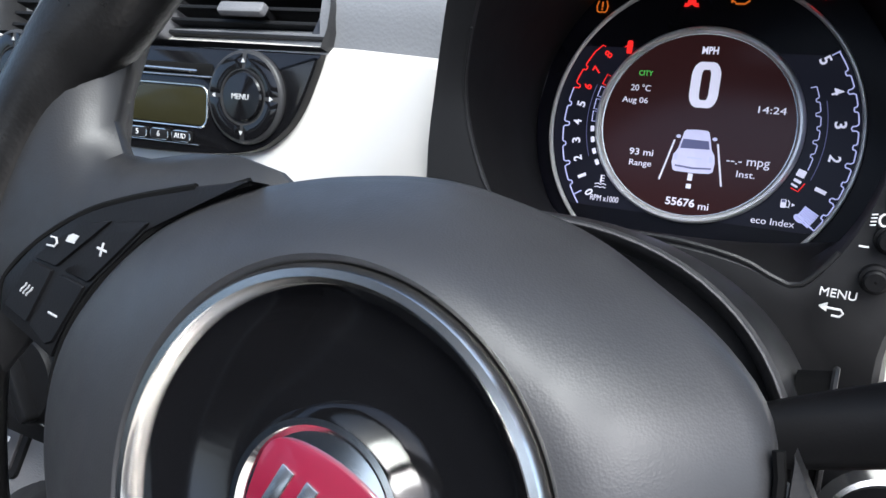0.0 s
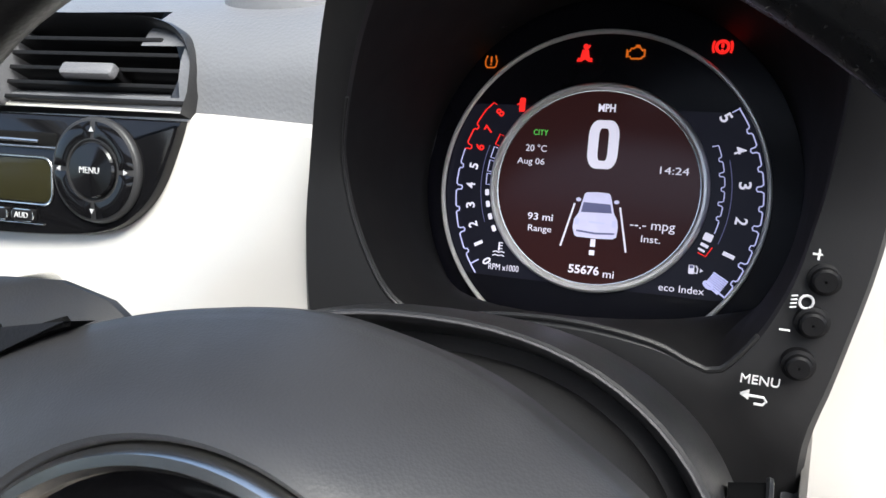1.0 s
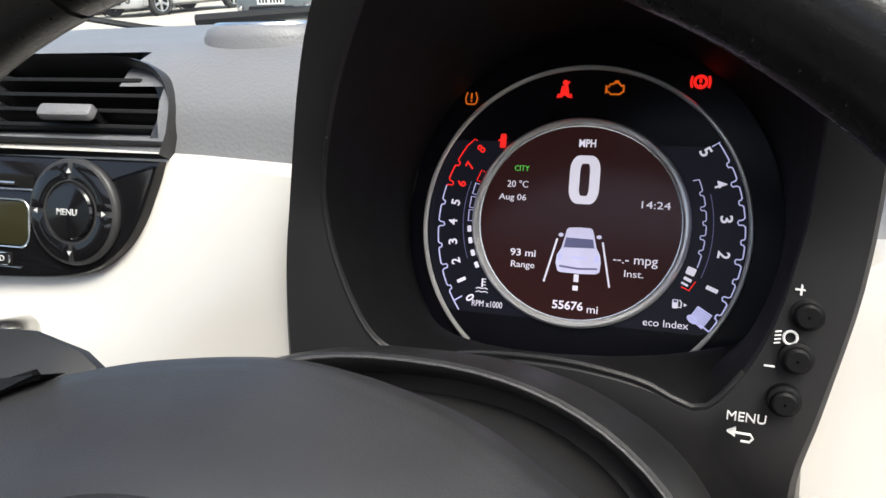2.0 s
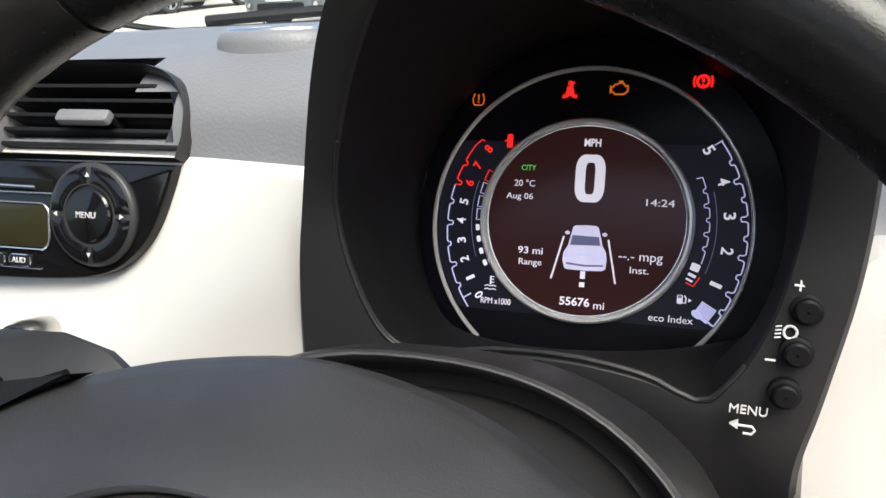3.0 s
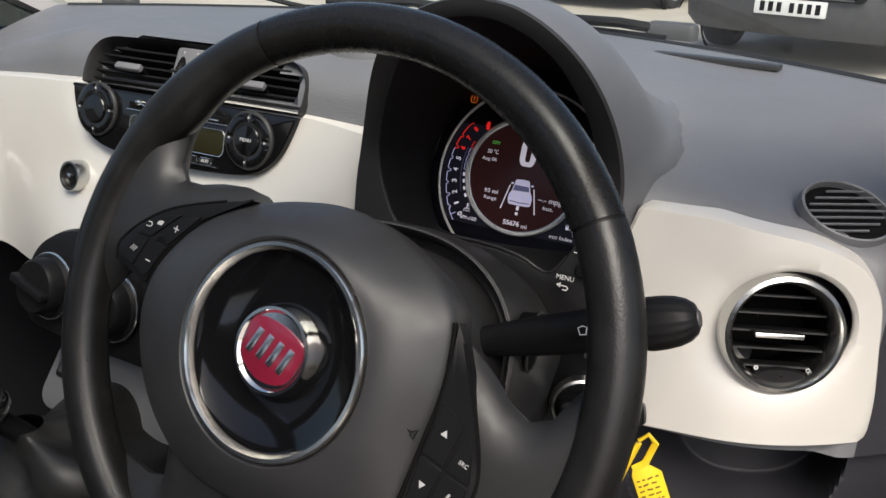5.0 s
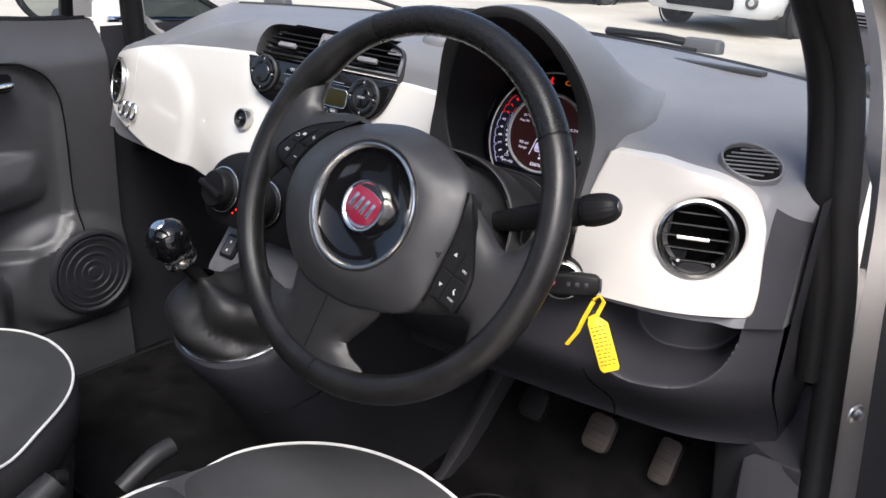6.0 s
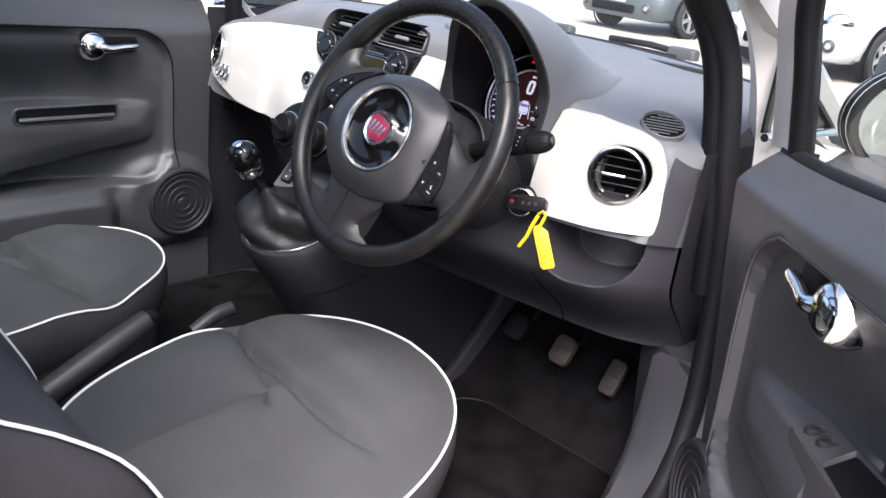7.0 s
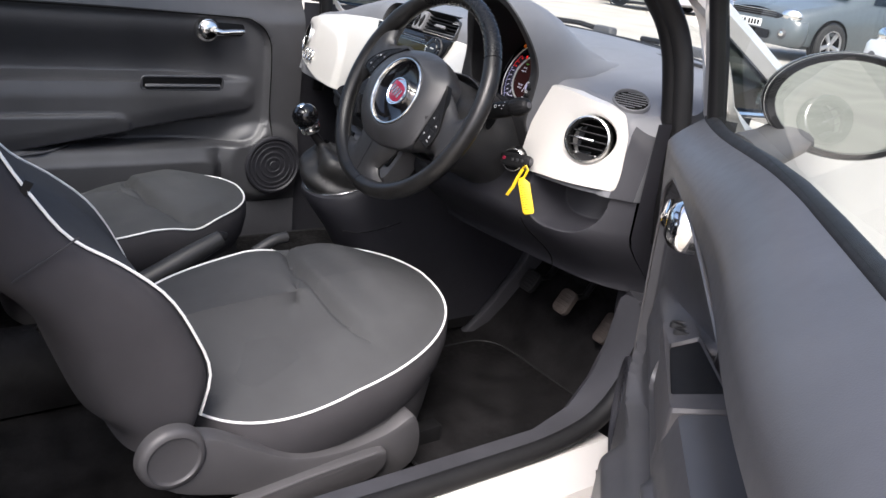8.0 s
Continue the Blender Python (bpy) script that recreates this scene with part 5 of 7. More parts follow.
for s in (-1, 1):
    b = part("window_switch", slab(rrect(0.030, 0.036, 0.005, 4), 0, 0.0035, 0.0015, slope_m @ pose(s * 0.09, 0.0, 0)), BLACK, console)
    part("switch_key", slab(rrect(0.02, 0.027, 0.003, 4), 0.0035, 0.006, 0.0012, slope_m @ pose(s * 0.09, 0.0, 0)), SEATP, b)
    part("switch_mark", block(0.0035, 0.0035, 0.0003, 0.0003, slope_m @ pose(s * 0.09, 0.006, 0.006)), PRINT, b)
    part("switch_mark", block(0.0035, 0.0035, 0.0003, 0.0003, slope_m @ pose(s * 0.09, -0.007, 0.006)), PRINT, b)
# heater controls
heater = thing("heater_controls", "black heater control pod with three round knobs", "heater controls", at=axes((0.005, 0.136, 0.785), (1, 0, 0), (0, 0.30, 0.95)))
part("pod", slab([(q.x, q.y) for q in spline([(-0.125, -0.04, 0), (-0.08, -0.052, 0), (0.08, -0.052, 0), (0.125, -0.04, 0), (0.130, 0.005, 0), (0.108, 0.038, 0), (0.055, 0.056, 0), (-0.055, 0.056, 0), (-0.108, 0.038, 0), (-0.130, 0.005, 0)], 60, True)], -0.08, 0.008, 0.008), BLACK, heater)
for k in (-1, 0, 1):
    r = 0.030
    kn = part("knob", lathe([(r * 1.05, 0.008), (r * 1.03, 0.014), (r * 0.9, 0.017), (r * 0.86, 0.028), (r * 0.78, 0.031), (0.0005, 0.031)], 48, pose(0.086 * k, -0.004, 0)), BLACK, heater)
    part("knob_bar", block(0.009, r * 1.6, 0.009, 0.003, pose(0.086 * k, -0.004, 0.030, 0, 0, 35 - 40 * k)), BLACK, kn)
    part("knob_rim", tube([(0.086 * k + r * 1.03 * math.cos(t * math.pi / 24), -0.004 + r * 1.03 * math.sin(t * math.pi / 24), 0.0135) for t in range(48)], 0.0012, 6, True), SATIN, kn)
    if k < 0:
        for t in range(7):
            a = radians(-50 + 13 * t)
            part("scale_dot", lathe([(0.0005, 0.001), (0.0013, 0.0008), (0.0016, 0)], 10, pose(0.086 * k + 0.036 * math.cos(a), -0.004 + 0.036 * math.sin(a), 0.008)), LITR, heater, "lit red scale dot")
# gear lever with gaiter
gear = thing("gear_lever", "gear lever with chrome-collared black ball knob and leather gaiter", "gear lever", at=Matrix())
random.seed(7)
rings = []
gtop, gbase = Vector((-0.016, 0.034, 0.706)), Vector((0.0, 0.085, 0.628))
for i in range(19):
    t = i / 18
    c = gbase.lerp(gtop, t ** 1.3)
    ring = []
    for k in range(72):
        a = 2 * math.pi * k / 72
        w = mix(1, 0.20, ramp(0.12, 1.0, t) ** 1.3)
        fold = (0.34 * abs(math.sin(1.5 * a + 2.6 * t + 0.4)) ** 0.8 - 0.18 + 0.10 * abs(math.sin(2.5 * a - 4.5 * t)) + 0.14 * noise.noise((1.4 * math.cos(a), 1.4 * math.sin(a), 2.5 * t))) * math.sin(math.pi * t) ** 0.7
        z = c.z + 0.010 * math.sin(math.pi * t) + 0.010 * math.sin(3 * a + 5 * t) * math.sin(math.pi * t)
        yy = 0.077 * w * (1 + fold) * math.sin(a)
        ring.append((c.x + 0.082 * w * (1 + fold) * math.cos(a), c.y + yy, z + 0.35 * yy * (1 - t)))
    rings.append(ring)
part("gaiter", loft(rings, True, False), GAITER, gear, "creased black leather gaiter")
part("gaiter_rim", tube([(0.086 * math.cos(t * math.pi / 30), 0.085 + 0.081 * math.sin(t * math.pi / 30), 0.630 + 0.35 * 0.081 * math.sin(t * math.pi / 30)) for t in range(60)], 0.0024, 8, True), SATIN, gear, "satin metal rim")
part("rod", tube([(-0.012, 0.034, 0.695), (-0.021, 0.006, 0.732)], 0.0095, 14), BLACK, gear)
kb = Vector((-0.024, 0.0, 0.748))
kq = (kb - Vector((-0.018, 0.030, 0.69))).to_track_quat("Z", "Y").to_matrix().to_4x4()
kq.translation = kb
kq = kq @ Matrix.Scale(0.9, 4)
part("collar", lathe([(0.0005, -0.030), (0.015, -0.030), (0.022, -0.026), (0.0245, -0.018), (0.023, -0.013), (0.0245, -0.010), (0.0245, -0.006), (0.0005, -0.005)], 40, kq), CHROME, gear, "chrome collar")
part("ball_knob", lathe([(0.014, -0.009), (0.023, -0.006), (0.029, 0.004), (0.031, 0.015), (0.029, 0.027), (0.0225, 0.036), (0.012, 0.0415), (0.0005, 0.043)], 48, kq), PIANO, gear, "black gloss ball")
part("knob_cap", lathe([(0.0005, 0.0442), (0.009, 0.0436), (0.0105, 0.0418)], 30, kq), SATIN, gear, "small bright cap")

# ---- seats ----


def plan(a, hx=0.235, hy=0.275):
    """The cushion's outline: rounder in front, squarer behind."""
    e = 2.3 if math.sin(a) > 0 else 2.5
    c, s = math.cos(a), math.sin(a)
    r = (abs(c) ** e + abs(s) ** e) ** (-1 / e)
    return hx * r * c, hy * r * s


def car_seat(x, y, s, label):
    st = thing("car_seat", label, "car seat", "front seats", at=pose(x, y, 0))
    N = 144

    def edge(a):
        n_ = math.degrees(a) % 360
        n_ = abs((n_ if s > 0 else (540 - n_) % 360) - 159)
        return 0.506 + 0.012 * math.sin(a) - 0.014 * math.exp(-(n_ / 9) ** 2) - 0.035 * max(0, -math.sin(a)) * max(0, -math.cos(a) * s) - (0.062 + 0.075 * max(0, -math.sin(a))) * max(0, math.cos(a) * s) ** 0.75 * (1 - 0.75 * max(0, math.sin(a)))

    def top(u, v):
        q = math.sqrt(u * u + v * v)
        z = 0.028 * (1 - q ** 3.2)
        side = ramp(0.40, 0.85, abs(u + 0.04 * v))
        z -= 0.010 * (1 - side) * ramp(0.55, 0.35, v) * (1 - q ** 4)
        # seam across the cushion in front of the centre panel
        w = v - 0.12 - 0.20 * u * u
        fade = ramp(0.85, 0.5, u * s) * ramp(1.0, 0.86, q)
        z += (0.016 * ramp(-0.012, 0.07, w) * ramp(0.85, 0.1, w) - 0.008 * math.exp(-(w / 0.022) ** 2)) * fade
        z += 0.002 * noise.noise((u * 3, v * 3, x * 7))
        return z
    angs = [2 * math.pi * k / N for k in range(N)]
    rings = []
    for t in [1.0, 0.985] + [0.96 - 0.02 * k for k in range(48)] + [0.004]:
        ring = []
        for a in angs:
            px_, py_ = plan(a)
            ux, uy = t * math.cos(a), t * math.sin(a)
            ring.append((px_ * t, py_ * t, edge(a) + (1 - t) * (0.505 - edge(a)) * 0.8 + top(ux, uy) - top(math.cos(a), math.sin(a)) * t))
        rings.append(ring)
    part("cushion", loft(rings, True, True), FABRIC, st, "grey woven fabric cushion")
    rings = []
    for g, dz in ((1.0, 0.0), (1.02, -0.012), (1.025, -0.04), (1.0, -0.075), (0.955, -0.10)):
        rings.append([(plan(a)[0] * g, plan(a)[1] * g, edge(a) + dz) for a in angs])
    part("cushion_side", loft(rings, True, False), FABRIC2, st, "dark fabric side band")
    part("piping", tube([(plan(a)[0] * 1.002, plan(a)[1] * 1.002, edge(a) + 0.001) for a in angs], 0.0021, 8, True), PIPE, st, "white piping")
    base = []
    for g, z in ((0.965, 0.415), (0.955, 0.36), (0.93, 0.31), (0.91, 0.285)):
        base.append([(plan(a)[0] * g, plan(a)[1] * g, z + 0.012 * math.sin(a)) for a in angs])
    part("base_cover", loft(base, True, True), SEATP, st, "grey plastic base")
    # backrest: sections behind the profile of its side bolsters
    fw = Vector((0, 0.92, 0.39))
    side = spline([(0, -0.244, 0.44), (0, -0.231, 0.513), (0, -0.257, 0.581), (0, -0.298, 0.648), (0, -0.358, 0.701), (0, -0.418, 0.742), (0, -0.455, 0.791), (0, -0.494, 0.857), (0, -0.535, 0.95), (0, -0.57, 1.04), (0, -0.592, 1.10)], 33)
    rings, pipe_r, pipe_l = [], [], []
    for i, p in enumerate(side):
        q = i / 32
        hw = 0.215 + 0.012 * math.sin(math.pi * min(1, q * 1.5)) - 0.06 * ramp(0.6, 1, q)
        th = mix(0.100, 0.06, ramp(0.1, 0.8, q)) - 0.034 * ramp(0.14, 0.0, q) - 0.008 * math.exp(-((q - 0.42) / 0.16) ** 2)
        c = p - fw * (th * 0.86)
        ring = []
        for k in range(44):
            a = 2 * math.pi * k / 44
            cx, cy = math.cos(a), math.sin(a)
            xx = hw * math.copysign(abs(cx) ** 0.5, cx)
            d = th * math.copysign(abs(cy) ** 0.6, cy)
            if cy > 0:
                d -= 0.035 * ramp(0.8, 0.35, abs(cx)) * (1 - 0.5 * q)
            ring.append(c + Vector((xx, 0, 0)) + fw * d)
        rings.append(ring)
        for lst, sg in ((pipe_r, 1), (pipe_l, -1)):
            lst.append(c + Vector((sg * hw * 0.90, 0, 0)) + fw * (th * 0.80))
    up, L, o = (side[-1] - side[-3]).normalized(), 0.012, side[-1] - fw * 0.05
    closed_top = [[v.lerp(o + up * L, 0.5) for v in rings[-1]]]
    part("backrest", loft(rings + closed_top), FABRIC2, st, "dark woven fabric backrest")
    part("backrest_piping", tube(pipe_r, 0.0021, 8), PIPE, st, "white piping")
    part("backrest_piping", tube(pipe_l, 0.0021, 8), PIPE, st, "white piping")
    front = [[ring[k] + fw * 0.0015 for k in range(5, 18)] for ring in rings]
    part("backrest_front", loft(front, False, False), FABRIC, st, "grey woven fabric centre")
    part("fabric_tag", block(0.004, 0.03, 0.010, 0.001, Matrix.Translation(pipe_r[20] if s > 0 else pipe_l[20]) @ pose(0, 0, -0.004, 60)), BLACK, st, "small black fabric tag")
    part("side_seam", tube([(s * 0.2262, -0.418, 0.752), (s * 0.2268, -0.455, 0.728), (s * 0.2262, -0.495, 0.702)], 0.0014, 6), LOWER, st)
    # outer side cover with recliner disc and lever
    sx = s * 0.228
    cov = [(-0.335, 0.39), (-0.30, 0.345), (-0.20, 0.310), (-0.05, 0.265), (0.07, 0.255), (0.125, 0.275), (0.135, 0.325), (0.115, 0.372), (0.065, 0.352), (-0.02, 0.340), (-0.11, 0.352), (-0.185, 0.392), (-0.245, 0.425), (-0.31, 0.432)]
    cs = [(q.x, q.y) for q in spline([(a, b, 0) for a, b in cov], 56, True)]
    sm = Matrix(((0, 0, s, sx), (1, 0, 0, 0), (0, 1, 0, 0), (0, 0, 0, 1)))
    part("side_cover", slab(cs, -0.02, 0.016, 0.008, sm), SEATP, st, "grey plastic side cover")
    part("recliner_disc", lathe([(0.0005, 0.026), (0.040, 0.026), (0.0425, 0.027), (0.045, 0.031), (0.050, 0.0305), (0.055, 0.026), (0.058, 0.018), (0.059, 0.0)], 56, sm @ Matrix.Translation((-0.305, 0.408, 0)) @ Matrix.Diagonal((0.86, 0.86, 0.7, 1))), SEATP, st, "round recliner cover")
    blade = spline([(-0.30, 0.270, 0), (-0.12, 0.262, 0), (0.01, 0.276, 0), (0.048, 0.292, 0), (0.056, 0.318, 0), (0.034, 0.332, 0), (-0.10, 0.322, 0), (-0.29, 0.300, 0)], 48, True)
    lv = part("lever", slab([(q.x, q.y) for q in blade], 0.014, 0.033, 0.006, sm), SEATP, st, "long grey height lever")
    part("lever_ridge", tube([sm @ Vector((y, z, 0.031)) for y, z in ((-0.28, 0.299), (-0.10, 0.319), (-0.02, 0.325), (0.035, 0.329))], 0.0028, 8), SEATP, lv)
    for k in (-1, 1):
        part("seat_rail", block(0.03, 0.5, 0.045, 0.004, pose(k * 0.17, -0.02, 0.243)), BLACK, st, "black steel seat rail")
    return st


car_seat(0.308, -0.172, 1, "driver seat in dark grey fabric with white piping")
car_seat(-0.325, -0.305, -1, "passenger seat in dark grey fabric with white piping, set further back")

# handbrake
hb = thing("handbrake", "black plastic handbrake lever between the front seats", "handbrake", at=Matrix())
part("lever", tube(spline([(0.0, -0.47, 0.375), (0.0, -0.40, 0.408), (-0.002, -0.28, 0.467), (-0.006, -0.19, 0.51)], 16), [0.024, 0.024, 0.024, 0.0235, 0.023, 0.0225, 0.0225, 0.0225, 0.0225, 0.0222, 0.022, 0.0215, 0.021, 0.020, 0.019, 0.017], 18), SHROUD, hb)
part("grip_line", tube([(0.0195, -0.37, 0.417), (0.010, -0.375, 0.442), (-0.010, -0.375, 0.442)], 0.001, 6), BLACK, hb)
part("release_button", lathe([(0.0005, 0.012), (0.007, 0.011), (0.009, 0.006), (0.0095, -0.004)], 20, pose(-0.006, -0.184, 0.513, 64)), BLACK, hb)
part("boot", loft([[(w * math.cos(a), -0.46 + 1.5 * w * math.sin(a), z) for a in np.linspace(0, 2 * math.pi, 24, endpoint=False)] for w, z in ((0.06, 0.36), (0.045, 0.40), (0.024, 0.43))]), LEATHER, hb, "leather boot")
tunnel = thing("centre_tunnel", "black carpeted floor tunnel between the seats", "tunnel", kind="structure", at=Matrix())
part("carpet_hump", loft([[(0.10 * math.cos(a), y, 0.25 + 0.115 * math.sin(a) ** 0.7) for a in np.linspace(0.0, math.pi, 17)] for y in np.linspace(-1.5, 0.60, 12)], False, False), CARPET, tunnel)
part("cup_holder", slab(rrect(0.13, 0.24, 0.03, 6, 0.0, -0.10), 0.36, 0.395, 0.008), LOWER, tunnel)
part("tunnel_clip", tube(spline([(0.03, -0.13, 0.485), (0.033, -0.09, 0.508), (0.035, -0.06, 0.514)], 8), 0.012, 12), SHROUD, tunnel)

# pedals


def pedal(x, y, z, w, h, label, rubber=None):
    p = thing("pedal", label, "pedal", "foot pedals", at=axes((x, y, z), (1, -0.08, 0), (0, 0.55, 0.84)))
    pd = part("pad", slab(rrect(w, h, w * 0.3, 5), -0.008, 0.004, 0.003), rubber or METAL, p)
    for k in range(5):
        part("rib", block(w * 0.7, 0.003, 0.0015, 0.0006, pose(0, (k - 2) * h * 0.16, 0.004)), rubber or METAL, pd)
    part("arm", tube([(0, h * 0.2, -0.008), (0.004, h * 0.6, -0.04), (0.0, 0.22, -0.05)], 0.008, 10), BLACK, p)


pedal(0.250, 0.462, 0.430, 0.048, 0.052, "black rubber clutch pedal", RUBBER)
pedal(0.368, 0.462, 0.428, 0.046, 0.058, "worn grey brake pedal")
pedal(0.462, 0.505, 0.398, 0.036, 0.072, "worn grey accelerator pedal")
rest = thing("foot_rest", "black plastic tunnel edge trim by the clutch", "trim", at=Matrix())
rest_line = spline([(0.112, 0.40, 0.235), (0.120, 0.44, 0.275), (0.132, 0.49, 0.345), (0.145, 0.54, 0.43), (0.15, 0.57, 0.52)], 16)
part("trim_strip", loft([[(q.x + a, q.y + b, q.z + c) for a, b, c in ((-0.055, 0.03, -0.02), (-0.020, 0.004, 0.002), (-0.006, -0.002, 0.004), (0.002, -0.001, 0.002), (0.006, 0.006, -0.004), (0.016, 0.05, -0.03))] for q in rest_line], False, False), SILL, rest)

# ---- doors ----


def car_door(s, angle, label):
    hinge = Vector((s * 0.78, 0.334, 0))
    d = thing("car_door", label, "car door", "car doors", at=Matrix.Translation(hinge) @ pose(0, 0, 0, 0, 0, angle))

    def P(x, y, z):
        # the belt line rises towards the rear
        return (s * x - hinge.x, y - hinge.y, z + 0.042 * ramp(0.27, -0.35, y) * ramp(0.85, 0.935, z))
    XO, HY, hz = (0.0, -0.010, 0.853) if s > 0 else (-0.022, 0.018, 0.842)
    Y0, Y1, Z0, Z1 = -0.72, 0.30, 0.33, 0.94

    def rr(y, z, cy, cz, hy, hz, r):
        """Signed distance inside a rounded rectangle (positive inside)."""
        qy, qz = abs(y - cy) - hy + r, abs(z - cz) - hz + r
        return -(math.hypot(max(qy, 0), max(qz, 0)) + min(max(qy, qz), 0) - r)

    def corner(a, b, r):
        """Distance inside a rounded corner between two edges."""
        return r - math.hypot(r - a, r - b) if a < r and b < r else min(a, b)

    def trim(y, z):
        x = 0.668 + XO + 0.006 * ramp(0.86, 0.6, z) + (0.085 * max(0, 0.91 - z) * ramp(0.17, 0.29, y) if s > 0 else 0)
        # soft roll up to the window
        x += 0.045 * max(0, (z - 0.865) / 0.075) ** 1.6 if s < 0 else 0.048 * max(0, (z - 0.896) / 0.044) ** 1.25
        if s > 0:
            # the driver door swells inwards towards its rear
            x -= 0.022 * ramp(-0.20, -0.60, y) * ramp(0.945, 0.905, z) * ramp(0.845, 0.878, z)
        # recessed upper field round the handle, deepest over the armrest
        f = rr(y, z, -0.36, 0.70, 0.56, 0.175, 0.09)
        x += (0.018 + 0.064 * ramp(0.86, 0.73, z) * ramp(0.19, -0.1, y)) * ramp(-0.004, 0.008, f)
        # armrest
        top = 0.716 - (0.055 * ramp(-0.172, -0.160, y) * ramp(-0.030, -0.042, y) if s > 0 else 0)
        f = min(corner(top - z, 0.172 - y, 0.03), corner(z - 0.588 - 0.165 * y, 0.172 - y, 0.035))
        x = mix(x, 0.689 + XO - 0.012 * ramp(0.0, 0.06, f), ramp(-0.002, 0.016, f))
        # bolster above the map pocket
        f = corner(0.622 - z, -0.172 - y, 0.06)
        x -= 0.012 * ramp(0.0, 0.010, f) * ramp(0.535, 0.55, z - 0.09 * (y + 0.17))
        # speaker housing
        q = math.hypot((y - 0.19) / 1.15, z - 0.468)
        x -= (0.02 if s < 0 else 0.0) * ramp(0.125, 0.085, q)
        # map pocket below
        f = rr(y, z, -0.40, 0.42, 0.46, 0.095, 0.05)
        x -= 0.03 * ramp(-0.01, 0.03, f)
        if z < 0.36:
            x += (0.36 - z) * 0.6
        return x
    ny, nz = 118, 140
    part("trim_panel", sheet(lambda i, j: P(trim(mix(Y0, Y1, i / (ny - 1)), mix(Z0, Z1, j / (nz - 1))), mix(Y0, Y1, i / (ny - 1)), mix(Z0, Z1, j / (nz - 1))), ny, nz), DOORP, d, "dark grey moulded trim")
    # belt top running out to the glass
    prof_ = [(0.700, 0.935), (0.708, 0.938), (0.716, 0.936), (0.718, 0.92)] if s < 0 else [(0.716, 0.930), (0.720, 0.938), (0.724, 0.936), (0.726, 0.92)]
    part("belt_top", sheet(lambda i, j: P(prof_[j][0], mix(Y0, Y1, i / 20), prof_[j][1]), 21, 4), DOORP if s < 0 else RUBBER, d)
    part("belt_seal", tube([P(0.719 + (0.006 if s > 0 else 0), y, 0.938) for y in np.linspace(Y0, Y1, 10)], 0.007 if s < 0 else 0.011, 10), RUBBER, d, "black rubber window seal")
    # front and rear edges, outer skin
    part("edge", sheet(lambda i, j: P(mix(trim(Y1, mix(Z0, Z1, j / 20)), 0.765, i / 4), Y1 + 0.006 * math.sin(math.pi * i / 4), mix(Z0, Z1, j / 20)), 5, 21), RUBBER, d)
    part("rear_edge", sheet(lambda i, j: P(mix(trim(Y0, mix(Z0, Z1, j / 20)), 0.79, i / 4), Y0, mix(Z0, Z1, j / 20)), 5, 21), BODY, d)
    part("lower_edge", sheet(lambda i, j: P(mix(0.665, 0.79, i / 4), mix(Y0, Y1, j / 8), Z0), 5, 9), RUBBER, d)
    part("outer_skin", sheet(lambda i, j: P(0.765 + 0.045 * math.sin(math.pi * j / 14) ** 0.8 - 0.03 * ramp(0.8, 1, j / 14), mix(Y0, Y1 + 0.03, i / 12), mix(Z0 - 0.02, 0.93, j / 14)), 13, 15), BODY, d, "white painted outer skin")
    # trim joint line of the upper field
    line = [P(trim(y, z) - 0.001, y, z) for y, z in [(-0.70, 0.876), (-0.4, 0.876), (-0.1, 0.876), (0.11, 0.876), (0.145, 0.87), (0.175, 0.852), (0.195, 0.82), (0.202, 0.78), (0.204, 0.72), (0.206, 0.62), (0.21, 0.55)]]
    part("trim_joint", tube(spline(line, 40), 0.0016 if s < 0 else 0.0022, 6), VOID if s < 0 else SEATP, d)
    # chrome handle in its recess
    hx = trim(HY, hz)
    h = part("handle_boss", lathe([(0.0005, 0.033), (0.016, 0.032), (0.026, 0.026), (0.0325, 0.014), (0.034, 0.004), (0.034, -0.006)], 44, Matrix(((0, 0, -s, P(hx, 0, 0)[0]), (1, 0, 0, P(0, HY, 0)[1]), (0, 1, 0, hz), (0, 0, 0, 1)))), CHROME, d, "chrome handle boss")
    part("handle_lever", tube(spline([P(hx - 0.020, HY + 0.010, hz), P(hx - 0.028, HY + 0.03, hz - 0.004), P(hx - 0.023, HY + 0.06, hz - 0.002), P(hx - 0.018, HY + 0.098, hz)], 12), [0.013, 0.012, 0.011, 0.0098, 0.009, 0.0088, 0.0086, 0.0086, 0.0086, 0.0084, 0.0082, 0.007], 14), CHROME, h, "chrome release lever")
    part("handle_recess", slab(rrect(0.105, 0.036, 0.015, 6), -0.006, 0.0012, 0.0005, Matrix(((0, 0, -s, P(hx - 0.001, 0, 0)[0]), (1, 0, 0, P(0, HY + 0.055, 0)[1]), (0, 1, 0, hz + 0.002), (0, 0, 0, 1)))), BLACK, d, "dark finger recess")

    # grip plate on top of the armrest, with a pull pocket sunk into it
    def quad(c, r, z, shrink=1.0):
        loop = []
        for p, q in rrect(1, 1, r, 4):
            p, q = p * shrink + 0.5, q * shrink + 0.5
            lo, hi = [mix(c[0][k], c[1][k], p) for k in (0, 1)], [mix(c[3][k], c[2][k], p) for k in (0, 1)]
            loop.append(P(mix(lo[0], hi[0], q) + XO, mix(lo[1], hi[1], q), z - 0.014 * (1 - q)))
        return loop
    oq = ((0.676, -0.205), (0.684, 0.034), (0.722, 0.034), (0.746, -0.205))
    iq = ((0.682, -0.165), (0.690, -0.036), (0.724, -0.030), (0.740, -0.165))
